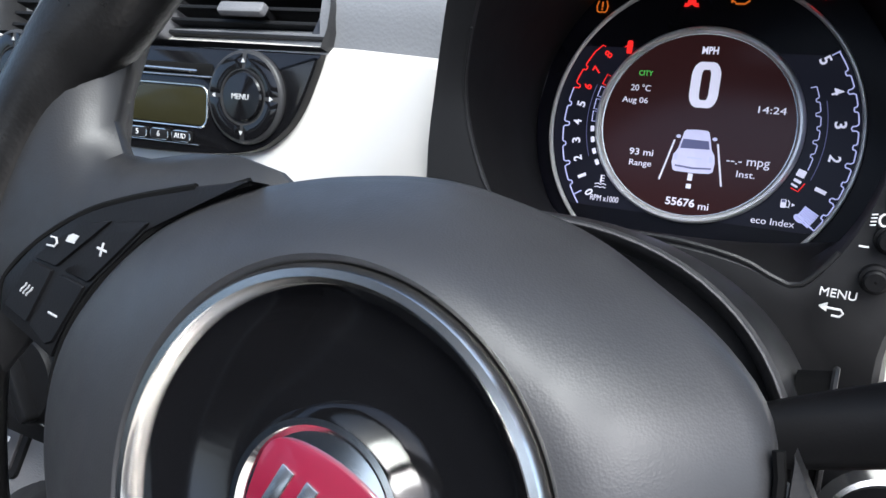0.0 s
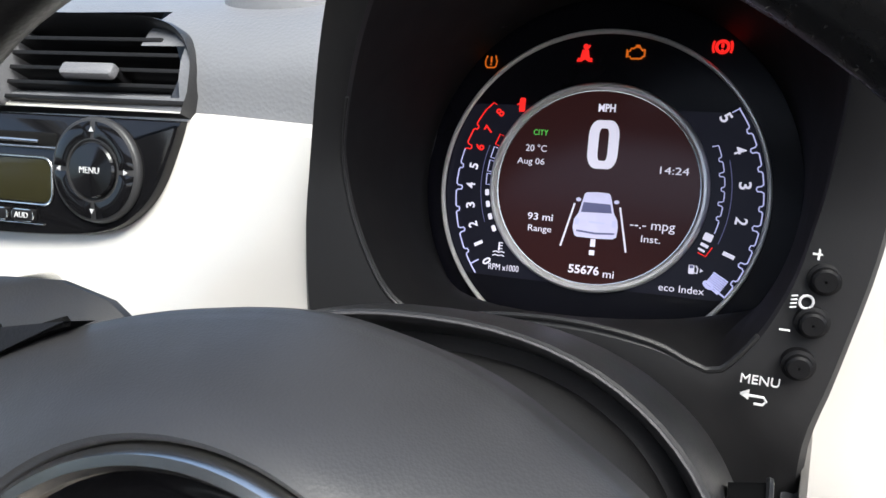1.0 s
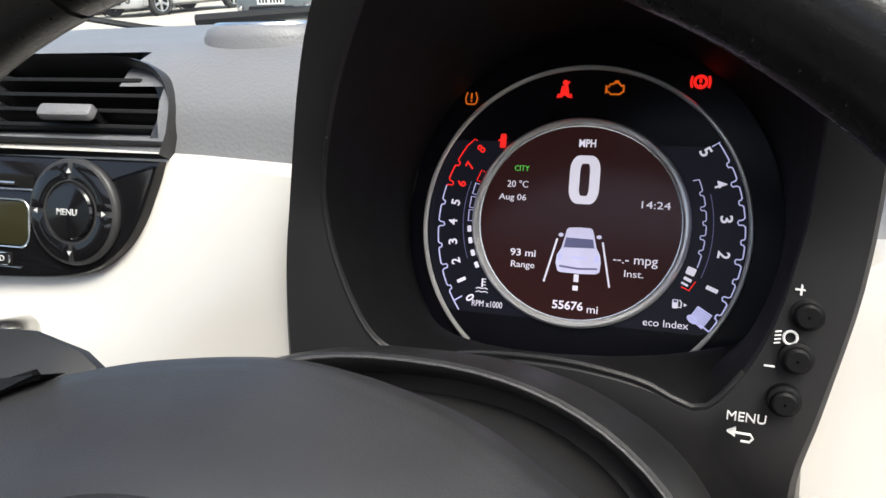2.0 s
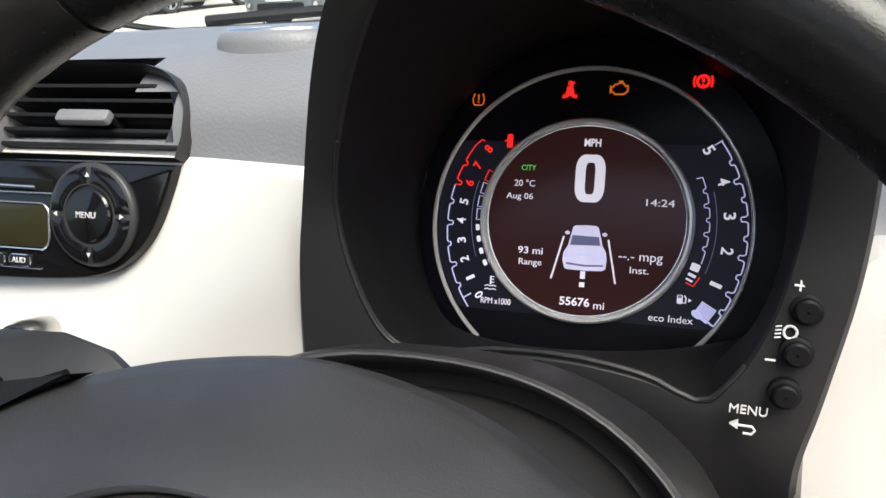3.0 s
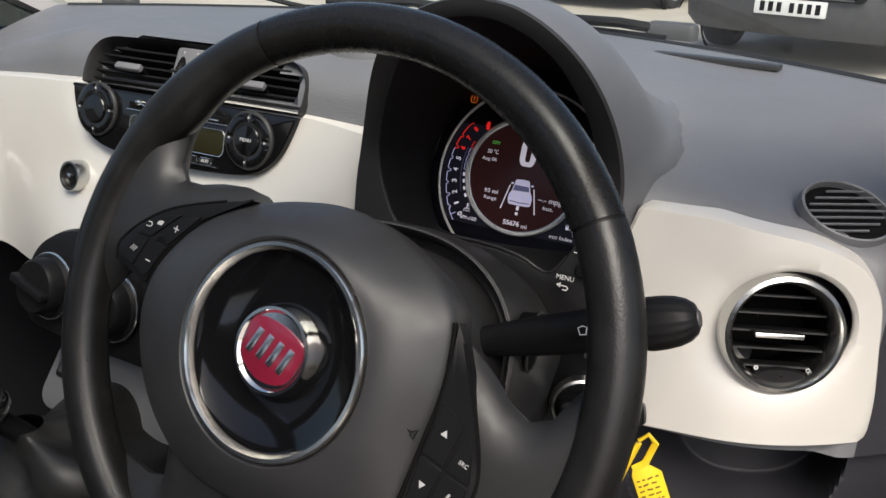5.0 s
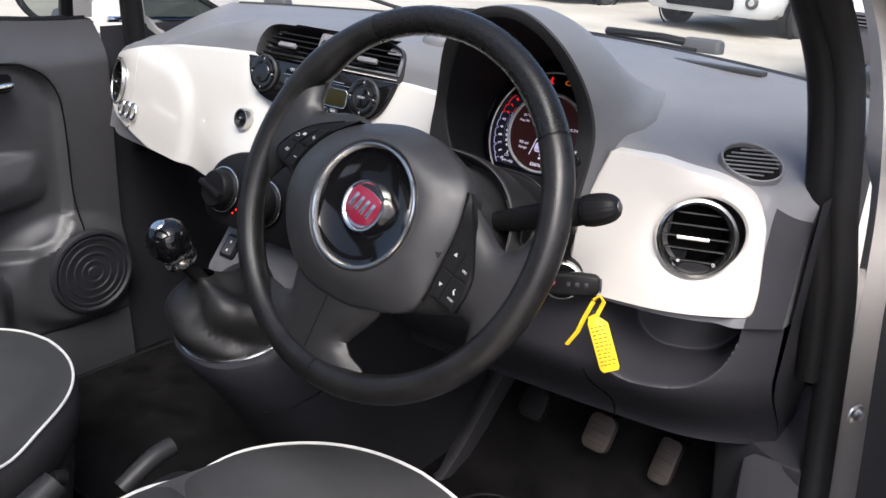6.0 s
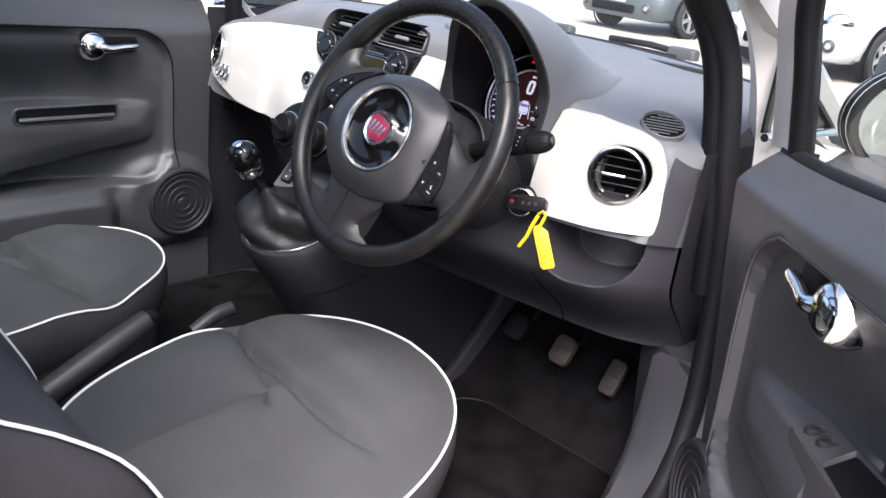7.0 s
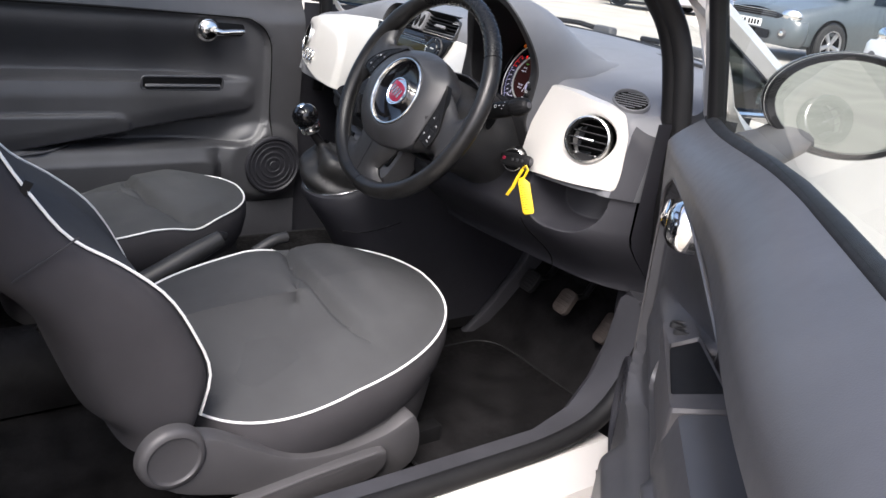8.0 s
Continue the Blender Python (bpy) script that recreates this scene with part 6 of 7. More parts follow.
    if s > 0:
        sw = part("grip_plate", loft([quad(oq, 0.06, 0.660), quad(oq, 0.06, 0.715), quad(oq, 0.06, 0.719, 0.97), quad(iq, 0.05, 0.719, 1.05), quad(iq, 0.05, 0.714)], True, False), SEATP, d, "grey armrest grip plate")
        part("pull_pocket", loft([quad(iq, 0.05, 0.7145), quad(iq, 0.06, 0.676, 0.96), quad(iq, 0.06, 0.675, 0.5)]), BLACK, sw, "dark pull pocket")
    else:
        gm = Matrix(((0, 0.12, -s, P(trim(-0.07, 0.702) - 0.003, 0, 0)[0]), (1, 0, 0, P(0, 0, 0)[1]), (0, 1, 0.12, 0), (0, 0, 0, 1)))
        sw = part("pull_rim", tube([gm @ Vector((y, z, 0.0)) for y, z in rrect(0.212, 0.034, 0.010, 5, -0.072, 0.715)], 0.0035, 8, True), DOORP, d, "grey rim of the door pull")
        part("pull_slot", slab(rrect(0.206, 0.028, 0.009, 5, -0.072, 0.716), -0.004, 0.0005, 0.0003, gm), BLACK, sw, "dark pull slot")
        part("pull_lip", block(0.196, 0.010, 0.008, 0.003, gm @ pose(-0.072, 0.705, 0.001, -35)), DOORP, sw, "grey lower lip of the pull")
    if s > 0:
        for k in (0, 1):
            part("window_switch", lathe([(0.0005, 0.0015), (0.007, 0.0015), (0.008, 0.003), (0.0095, 0.003), (0.0105, 0.0), (0.0105, -0.004)], 24, Matrix.Translation(P(0.7045 + 0.003 * k, 0.016 - 0.022 * k, 0.7125)) @ Matrix.Diagonal((1.25, 0.8, 1, 1))), SHROUD, sw, "window switch")
    part("pocket_lip", tube([P(trim(y, 0.542 + 0.09 * (y + 0.17)) - 0.003, y, 0.545 + 0.09 * (y + 0.17)) for y in np.linspace(-0.6, -0.172, 16)], 0.0035, 8), DOORP, d)
    # speaker grille with concentric rings
    spm = Matrix(((0, 0, -s, P(0.652 + XO if s < 0 else 0.684, 0, 0)[0]), (1, 0, 0, P(0, 0.215, 0)[1]), (0, 1, 0, 0.468), (0, 0, 0, 1)))
    g = part("speaker_grille", lathe([(0.0005, 0.008), (0.010, 0.008), (0.012, 0.006), (0.074, 0.006), (0.078, 0.010), (0.083, 0.009), (0.086, 0.0)], 56, spm), LOWER, d, "round speaker grille")
    for r in (0.022, 0.038, 0.054, 0.068):
        part("grille_ring", lathe([(r - 0.003, 0.006), (r - 0.002, 0.0078), (r + 0.002, 0.0078), (r + 0.003, 0.006)], 48, spm), LOWER, g)
    # window: frame bars and glass
    wf = [(0.718, -0.72, 0.94), (0.729, 0.272, 0.94), (0.712, 0.27, 1.03), (0.69, 0.262, 1.12), (0.668, 0.20, 1.20), (0.645, 0.03, 1.28), (0.625, -0.2, 1.33), (0.615, -0.72, 1.345)]
    part("window_frame", tube([P(*q) for q in spline(wf[1:], 30)], 0.013, 10, flat=1.2), BLACK, d, "black window seal")
    chan = spline(wf[1:], 30)
    wide_ = 1.45 if s > 0 else 1.0
    part("frame_channel", loft([[P(q.x + a, q.y + b * mix(1, 0.3, ramp(1.1, 1.25, q.z)), q.z + 0.03 * ramp(1.1, 1.25, q.z) * (b > 0)) for a, b in ((-0.012, 0.008), (-0.012, 0.045 * wide_), (0.004, 0.052 * wide_), (0.012, 0.045 * wide_), (0.012, 0.008))] for q in chan]), BODY, d, "painted window frame")
    gp = [Vector(P(*q)) for q in wf]
    bm = bmesh.new()
    bm.faces.new([bm.verts.new(q) for q in gp])
    pane = part("window_pane", bm, GLASS, d, "clear glass", smooth=False)
    pane.visible_shadow = False
    # door mirror outside
    mm = Matrix.Translation(P(0.922, 0.33, 0.985)) @ pose(0, 0, 0, 90, 0, 0) @ Matrix.Diagonal((1.14, 1.18, 1, 1))
    mh = part("mirror_housing", lathe([(0.0005, -0.10), (0.05, -0.085), (0.085, -0.04), (0.093, -0.01), (0.092, 0.004), (0.086, 0.006)], 44, mm @ Matrix.Diagonal((1.18, 0.74, 1, 1))), BODY, d, "door mirror housing")
    part("mirror_rim", lathe([(0.079, 0.002), (0.081, 0.009), (0.089, 0.010), (0.0935, 0.0), (0.092, -0.02)], 44, mm @ Matrix.Diagonal((1.18, 0.74, 1, 1))), BLACK, mh)
    part("mirror_glass", lathe([(0.0005, 0.004), (0.082, 0.0035)], 44, mm @ Matrix.Diagonal((1.18, 0.74, 1, 1))), MIRROR, mh, "mirror glass")
    part("mirror_foot", tube([P(0.785, 0.28, 0.895), P(0.82, 0.315, 0.908), P(0.87, 0.35, 0.935)], [0.044, 0.036, 0.034], 18, flat=0.6), SEATP, d, "grey mirror foot")
    return d


car_door(-1, 0, "closed passenger door with dark grey trim and chrome handle")
car_door(1, 44, "open driver door with dark grey trim and chrome handle")

# ---- car body round the cabin ----
body_shell = thing("car_body", "white painted body shell of the small car", "car body", kind="structure", at=Matrix())
for s in (-1, 1):
    # hinge pillar and windscreen pillar, painted
    pil = [(0.70, 0.30, 0.40), (0.692, 0.375, 0.55), (0.690, 0.378, 0.68), (0.682, 0.380, 0.85), (0.669, 0.374, 0.96), (0.654, 0.354, 1.04), (0.638, 0.320, 1.10), (0.612, 0.20, 1.20), (0.59, -0.05, 1.295), (0.575, -0.30, 1.345)]
    sp = spline(pil, 36)
    rings = []
    for q in sp:
        up = ramp(0.9, 1.1, q.z)
        rings.append([(s * (q.x + a * (1 - 0.4 * up)), q.y + b * (1 - 0.8 * ramp(0.88, 0.95, q.z)), q.z) for a, b in ((0.0, 0.0), (0.012, 0.03), (0.03, 0.05), (0.05, 0.07), (0.045, 0.11), (0.0, 0.12), (-0.02, 0.07))])
    # sloping windscreen pillar with a dark fixed quarter window under it
    slope_p = spline([(0.700, 0.70, 0.905), (0.699, 0.60, 0.958), (0.692, 0.35, 1.088), (0.664, 0.12, 1.205), (0.60, -0.25, 1.335)], 24)
    part("windscreen_pillar", loft([[(s * (q.x + a), q.y, q.z + b) for a, b in ((-0.03, 0.020), (-0.03, -0.016), (0.0, -0.022), (0.008, 0.0), (-0.004, 0.022))] for q in slope_p]), BODY, body_shell, "white painted windscreen pillar")
    part("quarter_window", slab([(0.36, 0.938), (0.625, 0.925), (0.36, 1.060)], 0.0, 0.004, 0, Matrix(((0, 0, s, s * 0.686), (1, 0, 0, 0), (0, 1, 0, 0), (0, 0, 0, 1)))), GLASSD, body_shell, "dark triangular quarter window", smooth=False)
    part("window_trim", tube([(s * 0.702, 0.34, 0.936), (s * 0.702, 0.64, 0.921)], 0.006, 8), CHROME, body_shell, "bright belt trim")
    part("front_pillar", loft(rings), BODY, body_shell, "white painted door pillar")
    seal = spline([(0.715, -0.66, 0.40), (0.72, -0.40, 0.372), (0.722, -0.05, 0.368), (0.722, 0.12, 0.372), (0.716, 0.235, 0.40), (0.702, 0.32, 0.49), (0.685, 0.358, 0.62), (0.668, 0.364, 0.78), (0.650, 0.359, 0.88), (0.640, 0.350, 0.96), (0.628, 0.336, 1.03), (0.612, 0.302, 1.09), (0.594, 0.20, 1.175), (0.58, -0.05, 1.275), (0.565, -0.33, 1.33), (0.55, -0.6, 1.345)], 90)
    part("door_seal", tube([(s * q.x, q.y, q.z) for q in seal], 0.017, 10), RUBBER, body_shell, "black rubber door seal")
    inner_p = [(s * (q.x - 0.020), q.y - 0.004, q.z) for q in seal[38:]]
    part("pillar_trim", tube(inner_p, 0.017, 12), BLACK, body_shell, "dark pillar trim")
    part("hinge_bolt", lathe([(0.0005, 0.008), (0.004, 0.008), (0.0065, 0.006), (0.007, 0.003), (0.011, 0.002), (0.012, 0.0)], 24, Matrix.Translation((s * 0.7135, 0.345, 0.668)) @ Vector((s * 0.9, -0.45, 0)).to_track_quat("Z", "Y").to_matrix().to_4x4()), ALLOY, body_shell, "steel bolt on the door pillar")
    part("sill", loft([[(s * x, y, z) for x, z in ((0.665, 0.25), (0.672, 0.33), (0.68, 0.354), (0.735, 0.356), (0.76, 0.335), (0.79, 0.32), (0.80, 0.24), (0.78, 0.19), (0.64, 0.19))] for y in (-0.85, -0.3, 0.1, 0.24)]), BODY, body_shell, "white painted sill")
    low = ((0.645, 0.245), (0.652, 0.345), (0.662, 0.363), (0.705, 0.366), (0.708, 0.352))
    st_ = [(-0.85, low), (-0.3, low), (0.12, low)]
    if s > 0:
        st_ += [(0.21, ((0.636, 0.27), (0.642, 0.368), (0.655, 0.386), (0.706, 0.389), (0.710, 0.375))), (0.27, ((0.626, 0.30), (0.632, 0.418), (0.645, 0.434), (0.698, 0.438), (0.702, 0.425))), (0.315, ((0.612, 0.36), (0.620, 0.475), (0.632, 0.490), (0.690, 0.495), (0.694, 0.482))), (0.345, ((0.600, 0.42), (0.610, 0.560), (0.622, 0.572), (0.675, 0.575), (0.679, 0.562)))]
    else:
        st_.append((0.30, low))
    part("sill_trim", loft([[(s * x, y, z) for x, z in q] for y, q in st_], False, False), SILL, body_shell, "grey sill trim")
    part("rear_pillar", loft([[(s * (0.60 + 0.13 * ramp(1.35, 0.9, z)), y, z) for y in (-0.74, -0.86)] + [(s * (0.56 + 0.07 * ramp(1.35, 0.9, z)), y, z) for y in (-0.86, -0.74)] for z in (0.40, 0.7, 0.95, 1.15, 1.36)]), BLACK, body_shell)
    part("rear_quarter", sheet(lambda i, j: (s * 0.72, mix(-0.85, -1.75, i / 6), mix(0.25, 0.97, j / 10)), 7, 11), BODY, body_shell)
    qg = part("rear_side_window", sheet(lambda i, j: (s * (0.715 - 0.10 * j / 6), mix(-0.86, -1.45, i / 6), mix(0.97, 1.33, j / 6)), 7, 7), GLASSD, body_shell, "tinted rear side window")
    qg.visible_shadow = False
    part("rear_corner", sheet(lambda i, j: (s * (0.715 - 0.10 * j / 6), mix(-1.45, -1.76, i / 3), mix(0.97, 1.33, j / 6)), 4, 7), BODY, body_shell)
    part("wing", sheet(lambda i, j: (s * mix(0.78, 0.72, i / 8), mix(0.36, 1.55, i / 8), mix(0.25, 0.90 - 0.12 * (i / 8) ** 2, j / 6)), 9, 7), BODY, body_shell)
roof = thing("roof", "car roof with grey headlining and a tinted glass panel", "roof", kind="structure", at=Matrix())


def roof_sheet(wide, y0, y1, z):
    """A domed roof skin with the glass panel's opening left out."""
    bm = sheet(lambda i, j: (mix(-wide, wide, i / 24), mix(y0, y1, j / 24), z + 0.06 * math.cos(mix(-1.5, 1.5, i / 24)) - 0.12 * ramp(0.5, 1, j / 24)), 25, 25)
    for f in list(bm.faces):
        c = f.calc_center_median()
        if abs(c.x) < 0.40 and -0.98 < c.y < -0.40:
            bm.faces.remove(f)
    return bm


part("headlining", roof_sheet(0.60, -0.33, -1.75, 1.343), SEATP, roof)
part("roof_skin", roof_sheet(0.61, -0.31, -1.78, 1.375), BODY, roof)
part("glass_panel", sheet(lambda i, j: (mix(-0.43, 0.43, i / 12), mix(-0.37, -1.01, j / 8), 1.379 + 0.06 * math.cos(mix(-1.06, 1.06, i / 12)) - 0.12 * ramp(0.5, 1, (mix(-0.37, -1.01, j / 8) + 0.31) / -1.47)), 13, 9), GLASSR, roof, "tinted fixed glass panel")
part("tail_panel", sheet(lambda i, j: (mix(-0.72, 0.72, i / 8), -1.76, mix(0.25, 1.0, j / 6)), 9, 7), BODY, body_shell)
part("bonnet", sheet(lambda i, j: (mix(-0.72, 0.72, i / 12), mix(0.96 - 0.2 * abs(i / 6 - 1) ** 2, 1.75, j / 10), mix(0.90 - 0.03 * abs(i / 6 - 1) ** 2, 0.70, (j / 10) ** 1.8)), 13, 11), BODY, body_shell, "white painted bonnet")
part("scuttle", sheet(lambda i, j: (mix(-0.66, 0.66, i / 20), (0.81 - 0.55 * mix(-0.66, 0.66, i / 20) ** 2) + 0.16 * j / 4, mix(0.958, 0.90, j / 4) - 0.03 * abs(i / 10 - 1)), 21, 5), BLACK, body_shell, "black scuttle panel")
windscreen = thing("windscreen", "clear curved windscreen above the dashboard", "windscreen", kind="structure", at=Matrix())
ws = part("pane", sheet(lambda i, j: (mix(-0.62, 0.62, i / 20) * mix(1, 0.93, j / 10), mix(0.815 - 0.55 * mix(-0.62, 0.62, i / 20) ** 2, -0.25 - 0.25 * mix(-0.62, 0.62, i / 20) ** 2, j / 10), mix(0.962 - 0.01 * abs(i / 10 - 1), 1.37, (j / 10) ** 0.9)), 21, 11), GLASS, windscreen)
ws.visible_shadow = False
part("base_band", tube([(x, 0.805 - 0.55 * x * x, 0.966 - 0.010 * abs(x)) for x in np.linspace(-0.62, 0.62, 30)], 0.009, 8), RUBBER, windscreen, "black edge of the glass")
part("header", tube([(x, -0.25 - 0.25 * x * x, 1.375 - 0.05 * abs(x)) for x in np.linspace(-0.6, 0.6, 16)], 0.03, 10), BLACK, windscreen)


def wiper(x0, x1, tip):
    """A wiper along the foot of the glass from its pivot at x1 to its tip at x0."""
    def base(x):
        return 0.855 - 0.5 * x * x
    w = thing("wiper", "black windscreen wiper lying at the foot of the glass", "wiper", "wipers", at=Matrix())
    part("blade", tube([(x, base(x), 0.966 + tip * max(0, 1 - abs(x - x0) / 0.14) ** 1.2) for x in np.linspace(x0, x1, 18)], 0.0045, 8, flat=0.7), BLACK, w)
    part("arm", tube([(mix(x0, x1, 0.45), base(mix(x0, x1, 0.45)), 0.976), (mix(x0, x1, 0.8), base(x1) + 0.01, 0.980), (x1, base(x1) + 0.03, 0.972)], 0.007, 8), BLACK, w)
    part("pivot", slab(rrect(0.07, 0.03, 0.010, 5), 0, 0.022, 0.008, pose(x1, base(x1) + 0.03, 0.962)), GREYP, w, "grey pivot cover")


wiper(-0.45, -0.06, 0.03)
wiper(-0.05, 0.285, 0.0)
part("nozzle", slab(rrect(0.07, 0.03, 0.010, 5), 0, 0.02, 0.008, pose(-0.60, 0.68, 0.955)), GREYP, windscreen, "grey cover at the foot of the glass")

# ---- floor ----
floor = thing("floor", "black carpeted car floor", "floor", kind="structure", at=Matrix())
part("carpet", sheet(lambda i, j: (mix(-0.66, 0.66, i / 40), mix(-1.72, 0.62, j / 60), 0.242 + 0.20 * ramp(0.42, 0.62, mix(-1.72, 0.62, j / 60)) + 0.004 * noise.noise((i * 0.4, j * 0.4, 0))), 41, 61), CARPET, floor)
for sx_ in (1, -1):
    fm = thing("floor_mat", "black carpet floor mat with raised edge", "floor mat", "floor mats", at=pose(sx_ * 0.40, 0.20, 0.248))
    o_ = rrect(0.44, 0.46, 0.07, 8)
    part("mat_top", slab(o_, 0.0, 0.008, 0.004), CARPET, fm)
    part("mat_edge", tube([(x, y, 0.007) for x, y in o_], 0.0035, 6, True), RUBBER, fm, "bound edge")
rear = thing("rear_bench", "dark grey fabric rear bench", "rear seat", at=Matrix())
part("cushion", slab(rrect(1.16, 0.42, 0.08, 8, 0, -1.25), 0.25, 0.50, 0.06), FABRIC2, rear)
part("backrest", loft([[(x, y, z) for x, y in rrect(1.14, 0.12, 0.05, 6, 0, yy)] for yy, z in ((-1.44, 0.46), (-1.50, 0.7), (-1.58, 0.92), (-1.60, 0.96))]), FABRIC2, rear)

# ---- outside ----
GROUND_Z = 0.08
ground = thing("ground", "pale worn concrete car park in sunlight", "ground", kind="structure", at=Matrix())
part("surface", sheet(lambda i, j: (mix(-400, 400, i / 40), mix(-400, 400, j / 40), GROUND_Z), 41, 41), GROUND, ground)


def parked_car(x, y, turn, paint, label, h=1.5, w=1.75, l=4.1, suv=False):
    c = thing("parked_car", label, "car", "parked cars", at=pose(x, y, GROUND_Z, 0, 0, turn))
    W2, G = w / 2, 0.20 if not suv else 0.26
    FY, FZ = (-0.025, 0.575) if suv else (-0.03, 0.40)
    GZ = 0.06 if suv else 0.0
    # lengthwise stations: (distance from the nose, floor, shoulder, roof, half width, roof half width)
    st_ = [(0.0, 0.30, 0.56, 0.60, 0.60, 0.5), (0.06, G + 0.02, 0.64, 0.70, 0.80, 0.62), (0.25, G, 0.70, 0.78, 0.93, 0.74), (0.7, G, 0.80, 0.88, 0.98, 0.80), (1.15, G, 0.88, 0.97, 1.0, 0.82), (1.75, G, 0.93, h * 0.96, 1.0, 0.70), (2.2, G, 0.94, h, 1.0, 0.70), (3.3, G, 0.95, h * 0.97, 1.0, 0.69), (l - 0.15, G + 0.03, 0.93, h * 0.72, 0.94, 0.66), (l, G + 0.1, 0.80, h * 0.60, 0.85, 0.6)]
    rings = []
    for d, f, sh, rf, hw, rw in st_:
        a, b = W2 * hw, W2 * rw
        half = [(0, f), (a * 0.8, f), (a * 0.95, f + 0.06), (a, mix(f, sh, 0.45)), (a * 0.985, sh - 0.04), (mix(a, b, 0.35), mix(sh, rf, 0.2)), (mix(a, b, 0.8), mix(sh, rf, 0.75)), (b * 0.9, rf - 0.02), (b * 0.5, rf), (0, rf + 0.01)]
        rings.append([(u, d, z) for u, z in half] + [(-u, d, z) for u, z in half[-2:0:-1]])
    part("body", loft(rings), paint, c)
    part("windscreen", sheet(lambda i, j: (mix(-1, 1, i / 8) * W2 * mix(0.80, 0.66, j / 4), mix(1.14, 1.73, j / 4) - 0.015, mix(0.985, h * 0.965, j / 4)), 9, 5), GLASSD, c, "dark windscreen")
    for s in (-1, 1):
        part("side_window", sheet(lambda i, j: (s * (W2 * mix(0.955, 0.74, j / 3) + 0.006), mix(1.55 + 0.25 * j / 3, 3.3, i / 6), mix(0.97, h * 0.90, j / 3)), 7, 4), GLASSD, c, "dark side window")
        part("headlamp", lathe([(0.0005, 0.03), (0.07, 0.025), (0.11, 0.01), (0.13, -0.02)], 28, Matrix.Translation((s * W2 * 0.74, 0.09, 0.66)) @ pose(0, 0, 0, 90, 0, s * 28) @ Matrix.Diagonal((1.2, 0.8, 1, 1))), CHROME, c, "clear headlamp")
        fog = part("fog_lamp", lathe([(0.0005, 0.012), (0.045, 0.01), (0.055, 0.0), (0.075, -0.01)], 24, Matrix.Translation((s * W2 * 0.74, FY, FZ)) @ pose(0, 0, 0, 90, 0, s * 14)), GREYP, c, "round fog lamp in dark surround")
        part("lens", lathe([(0.0005, 0.016), (0.035, 0.012), (0.04, 0.004)], 20, Matrix.Translation((s * W2 * 0.74, FY, FZ)) @ pose(0, 0, 0, 90, 0, s * 14)), CHROME, fog)
        for d in (0.78, l - 0.78):
            wm = Matrix.Translation((s * (W2 * 0.93), d, 0.31)) @ pose(0, 0, 0, 0, 90 * s)
            part("wheel_arch", lathe([(0.375, 0.0), (0.375, 0.02), (0.34, 0.022)], 36, wm @ Matrix.Translation((0, 0, 0.045))), VOID, c)
            ty = part("tyre", lathe([(0.21, -0.09), (0.28, -0.10), (0.31, -0.085), (0.315, -0.03), (0.315, 0.05), (0.305, 0.085), (0.27, 0.098), (0.215, 0.092)], 40, wm), TYRE, c, "black tyre")
            part("rim", lathe([(0.215, 0.09), (0.205, 0.06), (0.19, 0.045), (0.0005, 0.03)], 40, wm), VOID, ty)
            for k in range(5):
                part("rim_spoke", slab([(0.02, -0.028), (0.205, -0.035), (0.205, 0.035), (0.02, 0.028)], 0.05, 0.078, 0.012, wm @ pose(0, 0, 0, 0, 0, 72 * k)), ALLOY, ty, "alloy spoke")
            part("hub_cap", lathe([(0.0005, 0.085), (0.04, 0.083), (0.05, 0.07)], 20, wm), ALLOY, ty)
            part("rim_edge", lathe([(0.20, 0.07), (0.205, 0.092), (0.22, 0.094), (0.222, 0.08)], 40, wm), ALLOY, ty)
    # bumper band, grille, plate
    bt = 0.60
    PZ = 0.435 if suv else 0.505

    def arc(g, k, a):
        return (W2 * k * math.copysign(abs(math.sin(a)) ** 0.8, a) * g, 0.36 - (0.42 * max(0, math.cos(a)) ** 0.45) * g)
    part("bumper", loft([[(*arc(g, 1.0, a), z) for a in np.linspace(-1.5, 1.5, 31)] + [(arc(g, 0.9, a)[0], arc(g, 0.9, a)[1] + 0.12, z) for a in np.linspace(1.5, -1.5, 31)] for g, z in ((0.93, 0.23), (1.0, 0.30), (1.02, 0.42), (1.01, bt - 0.05), (0.97, bt))]), GREYP if suv else paint, c, "front bumper")
    if suv:
        gr = part("grille", slab(rrect(1.0, 0.085, 0.03, 6, 0, 0.540), -0.02, 0.02, 0.006, Matrix.Translation((0, -0.055, 0)) @ pose(0, 0, 0, 90)), VOID, c, "black lower grille")
    else:
        gr = part("grille", slab([(q.x, q.y) for q in spline([(-0.45, 0.60, 0), (-0.48, 0.68, 0), (0, 0.735, 0), (0.48, 0.68, 0), (0.45, 0.60, 0), (0, 0.575, 0)][::-1], 36, True)], -0.02, 0.03, 0.006, Matrix.Translation((0, 0.015, GZ)) @ pose(0, 0, 0, 90)), BLACK, c, "black front grille")
    for k in range(3 if suv else 4):
        part("grille_bar", block(0.94 - 0.05 * abs(k - 1.5), 0.012, 0.01, 0.003, Matrix.Translation((0, -0.078 if suv else -0.015, 0.512 + 0.026 * k if suv else 0.605 + 0.032 * k)) @ pose(0, 0, 0, 90)), SATIN if k == 3 else GREYP, gr)
    if not suv:
        part("lower_grille", slab(rrect(0.9, 0.13, 0.04, 6, 0, 0.36), 0, 0.02, 0.005, Matrix.Translation((0, -0.062, 0)) @ pose(0, 0, 0, 90)), VOID, c)
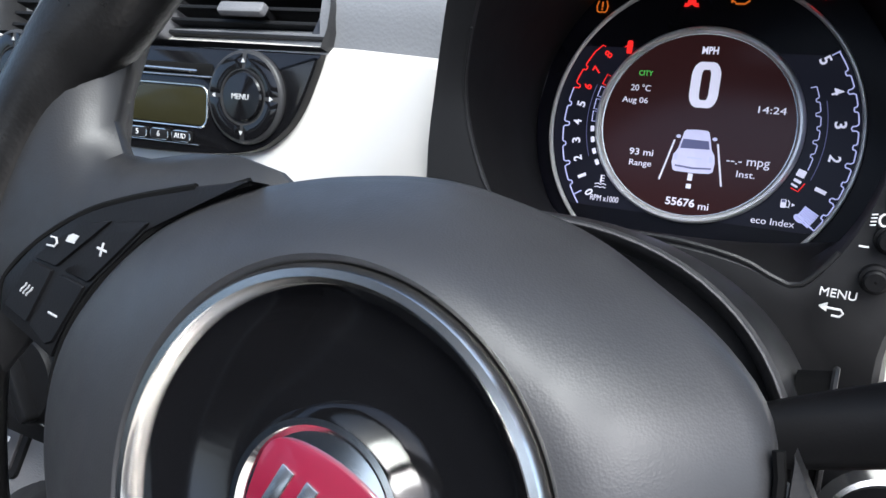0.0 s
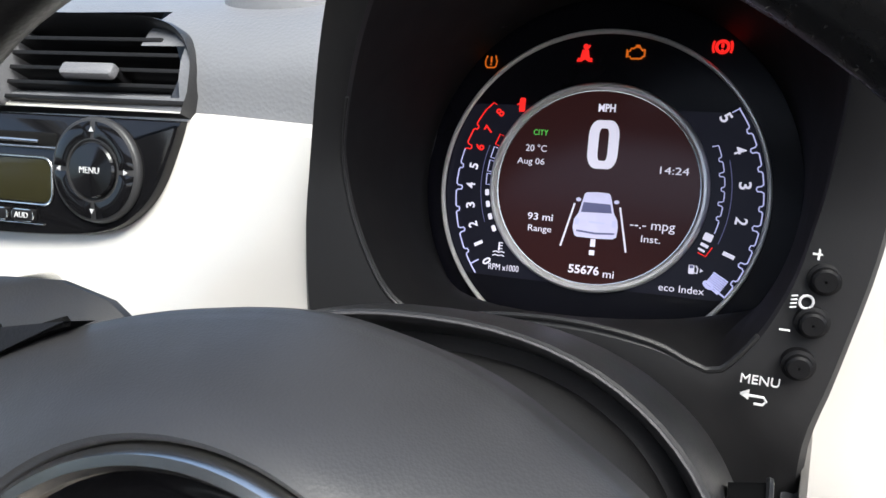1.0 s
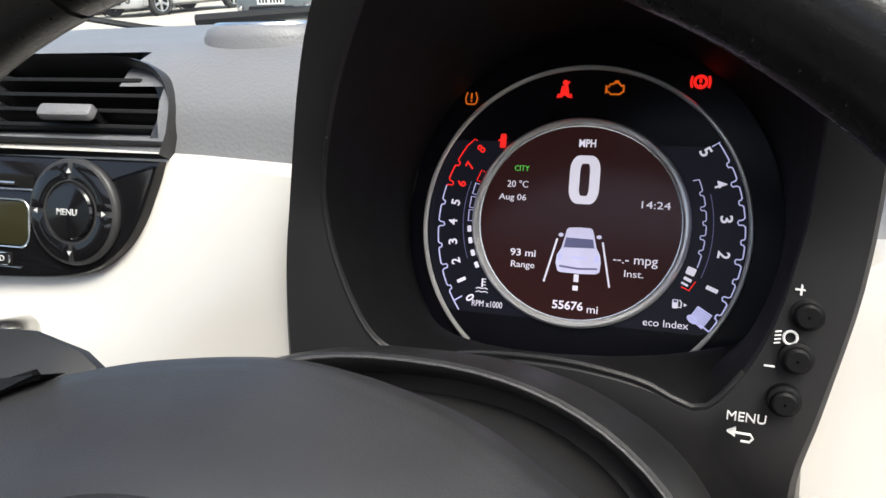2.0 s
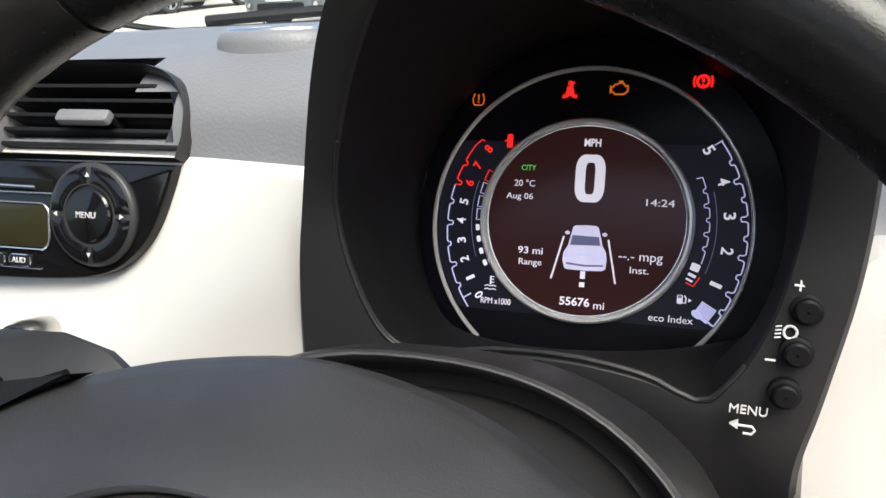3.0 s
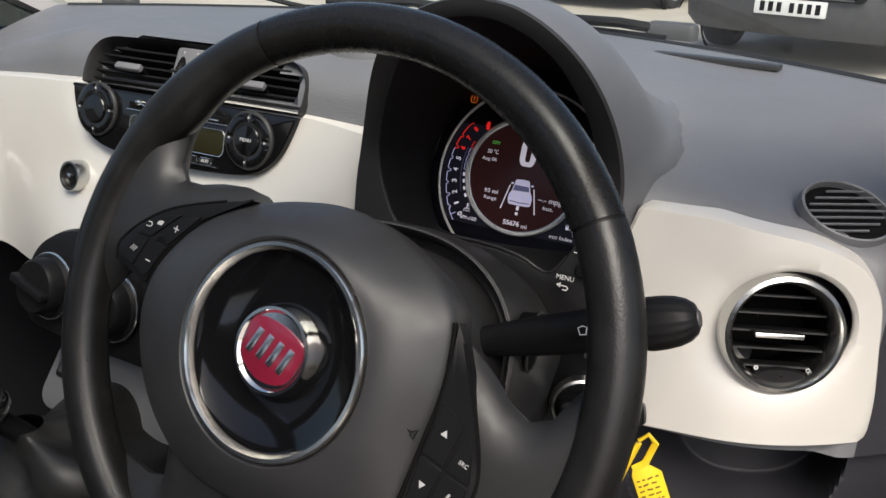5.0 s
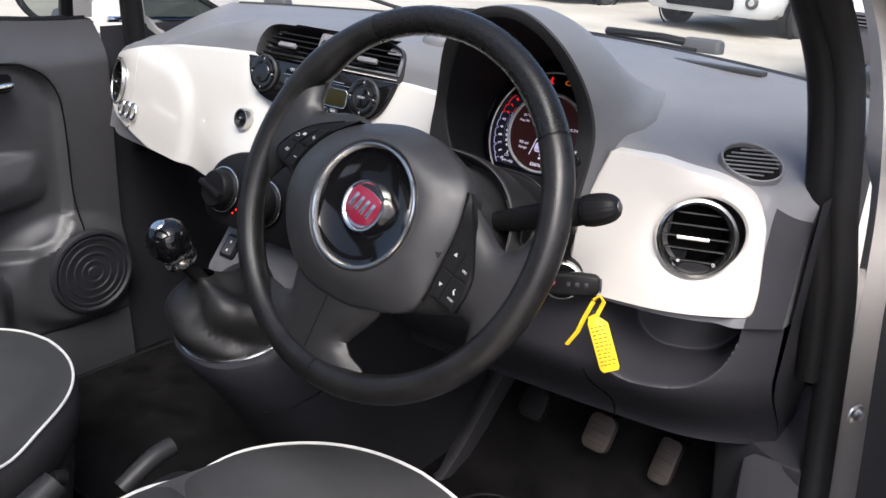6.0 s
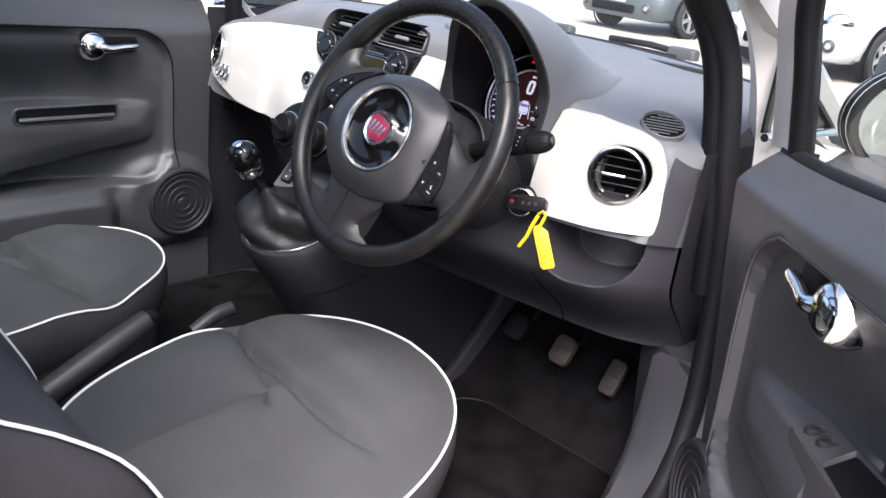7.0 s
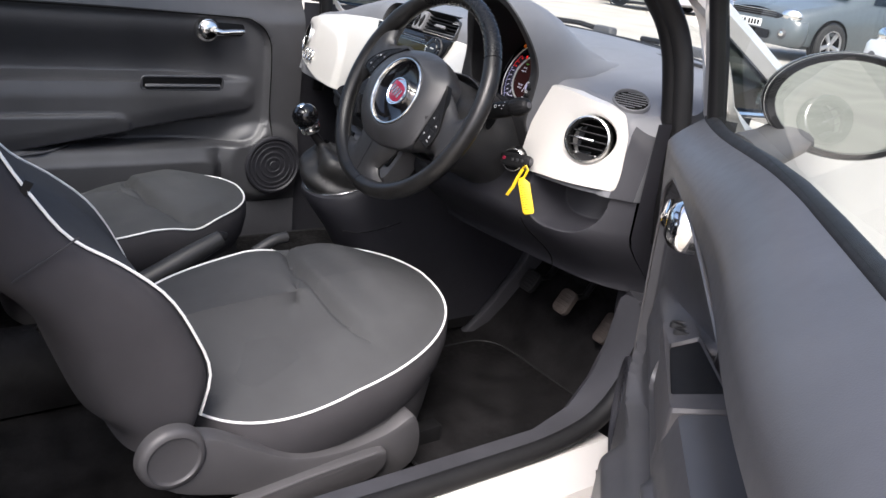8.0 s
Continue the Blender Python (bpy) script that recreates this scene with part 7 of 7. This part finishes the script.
    pl_ = part("number_plate", slab(rrect(0.52, 0.112, 0.01, 4, 0, PZ), 0, 0.014, 0.002, Matrix.Translation((0, -0.072, 0)) @ pose(0, 0, 0, 90)), PRINT, c, "white number plate")
    for k in range(7):
        part("plate_bar", block(0.036, 0.07, 0.002, 0.003, Matrix.Translation((-0.2 + 0.062 * k + (0.03 if k > 2 else 0), -0.087, PZ)) @ pose(0, 0, 0, 90)), VOID, pl_)
    return c


parked_car(-0.28, 6.4, -13, CARW, "white and grey family car parked nose towards the viewer", 1.6, 1.82, 4.3, True)
parked_car(-3.1, 9.4, -10, CARW, "silver white hatchback parked in the row", 1.5, 1.75, 4.0)
parked_car(-6.5, 11.0, -10, CARB, "dark blue hatchback parked in the row", 1.5, 1.76, 4.1)
parked_car(-14.4, 16.4, -8, CARS, "silver hatchback parked further off", 1.5, 1.75, 4.1)
parked_car(-17.0, 17.6, -8, CARK, "dark hatchback parked further off", 1.5, 1.75, 4.1)
parked_car(-19.8, 18.8, -8, CARS, "silver estate parked further off", 1.5, 1.75, 4.3)
parked_car(3.0, 6.9, -4, CARK, "black car parked beside the family car", 1.5, 1.78, 4.2)
parked_car(5.6, 7.2, -4, CARW, "white car parked at the end of the row", 1.5, 1.78, 4.2)
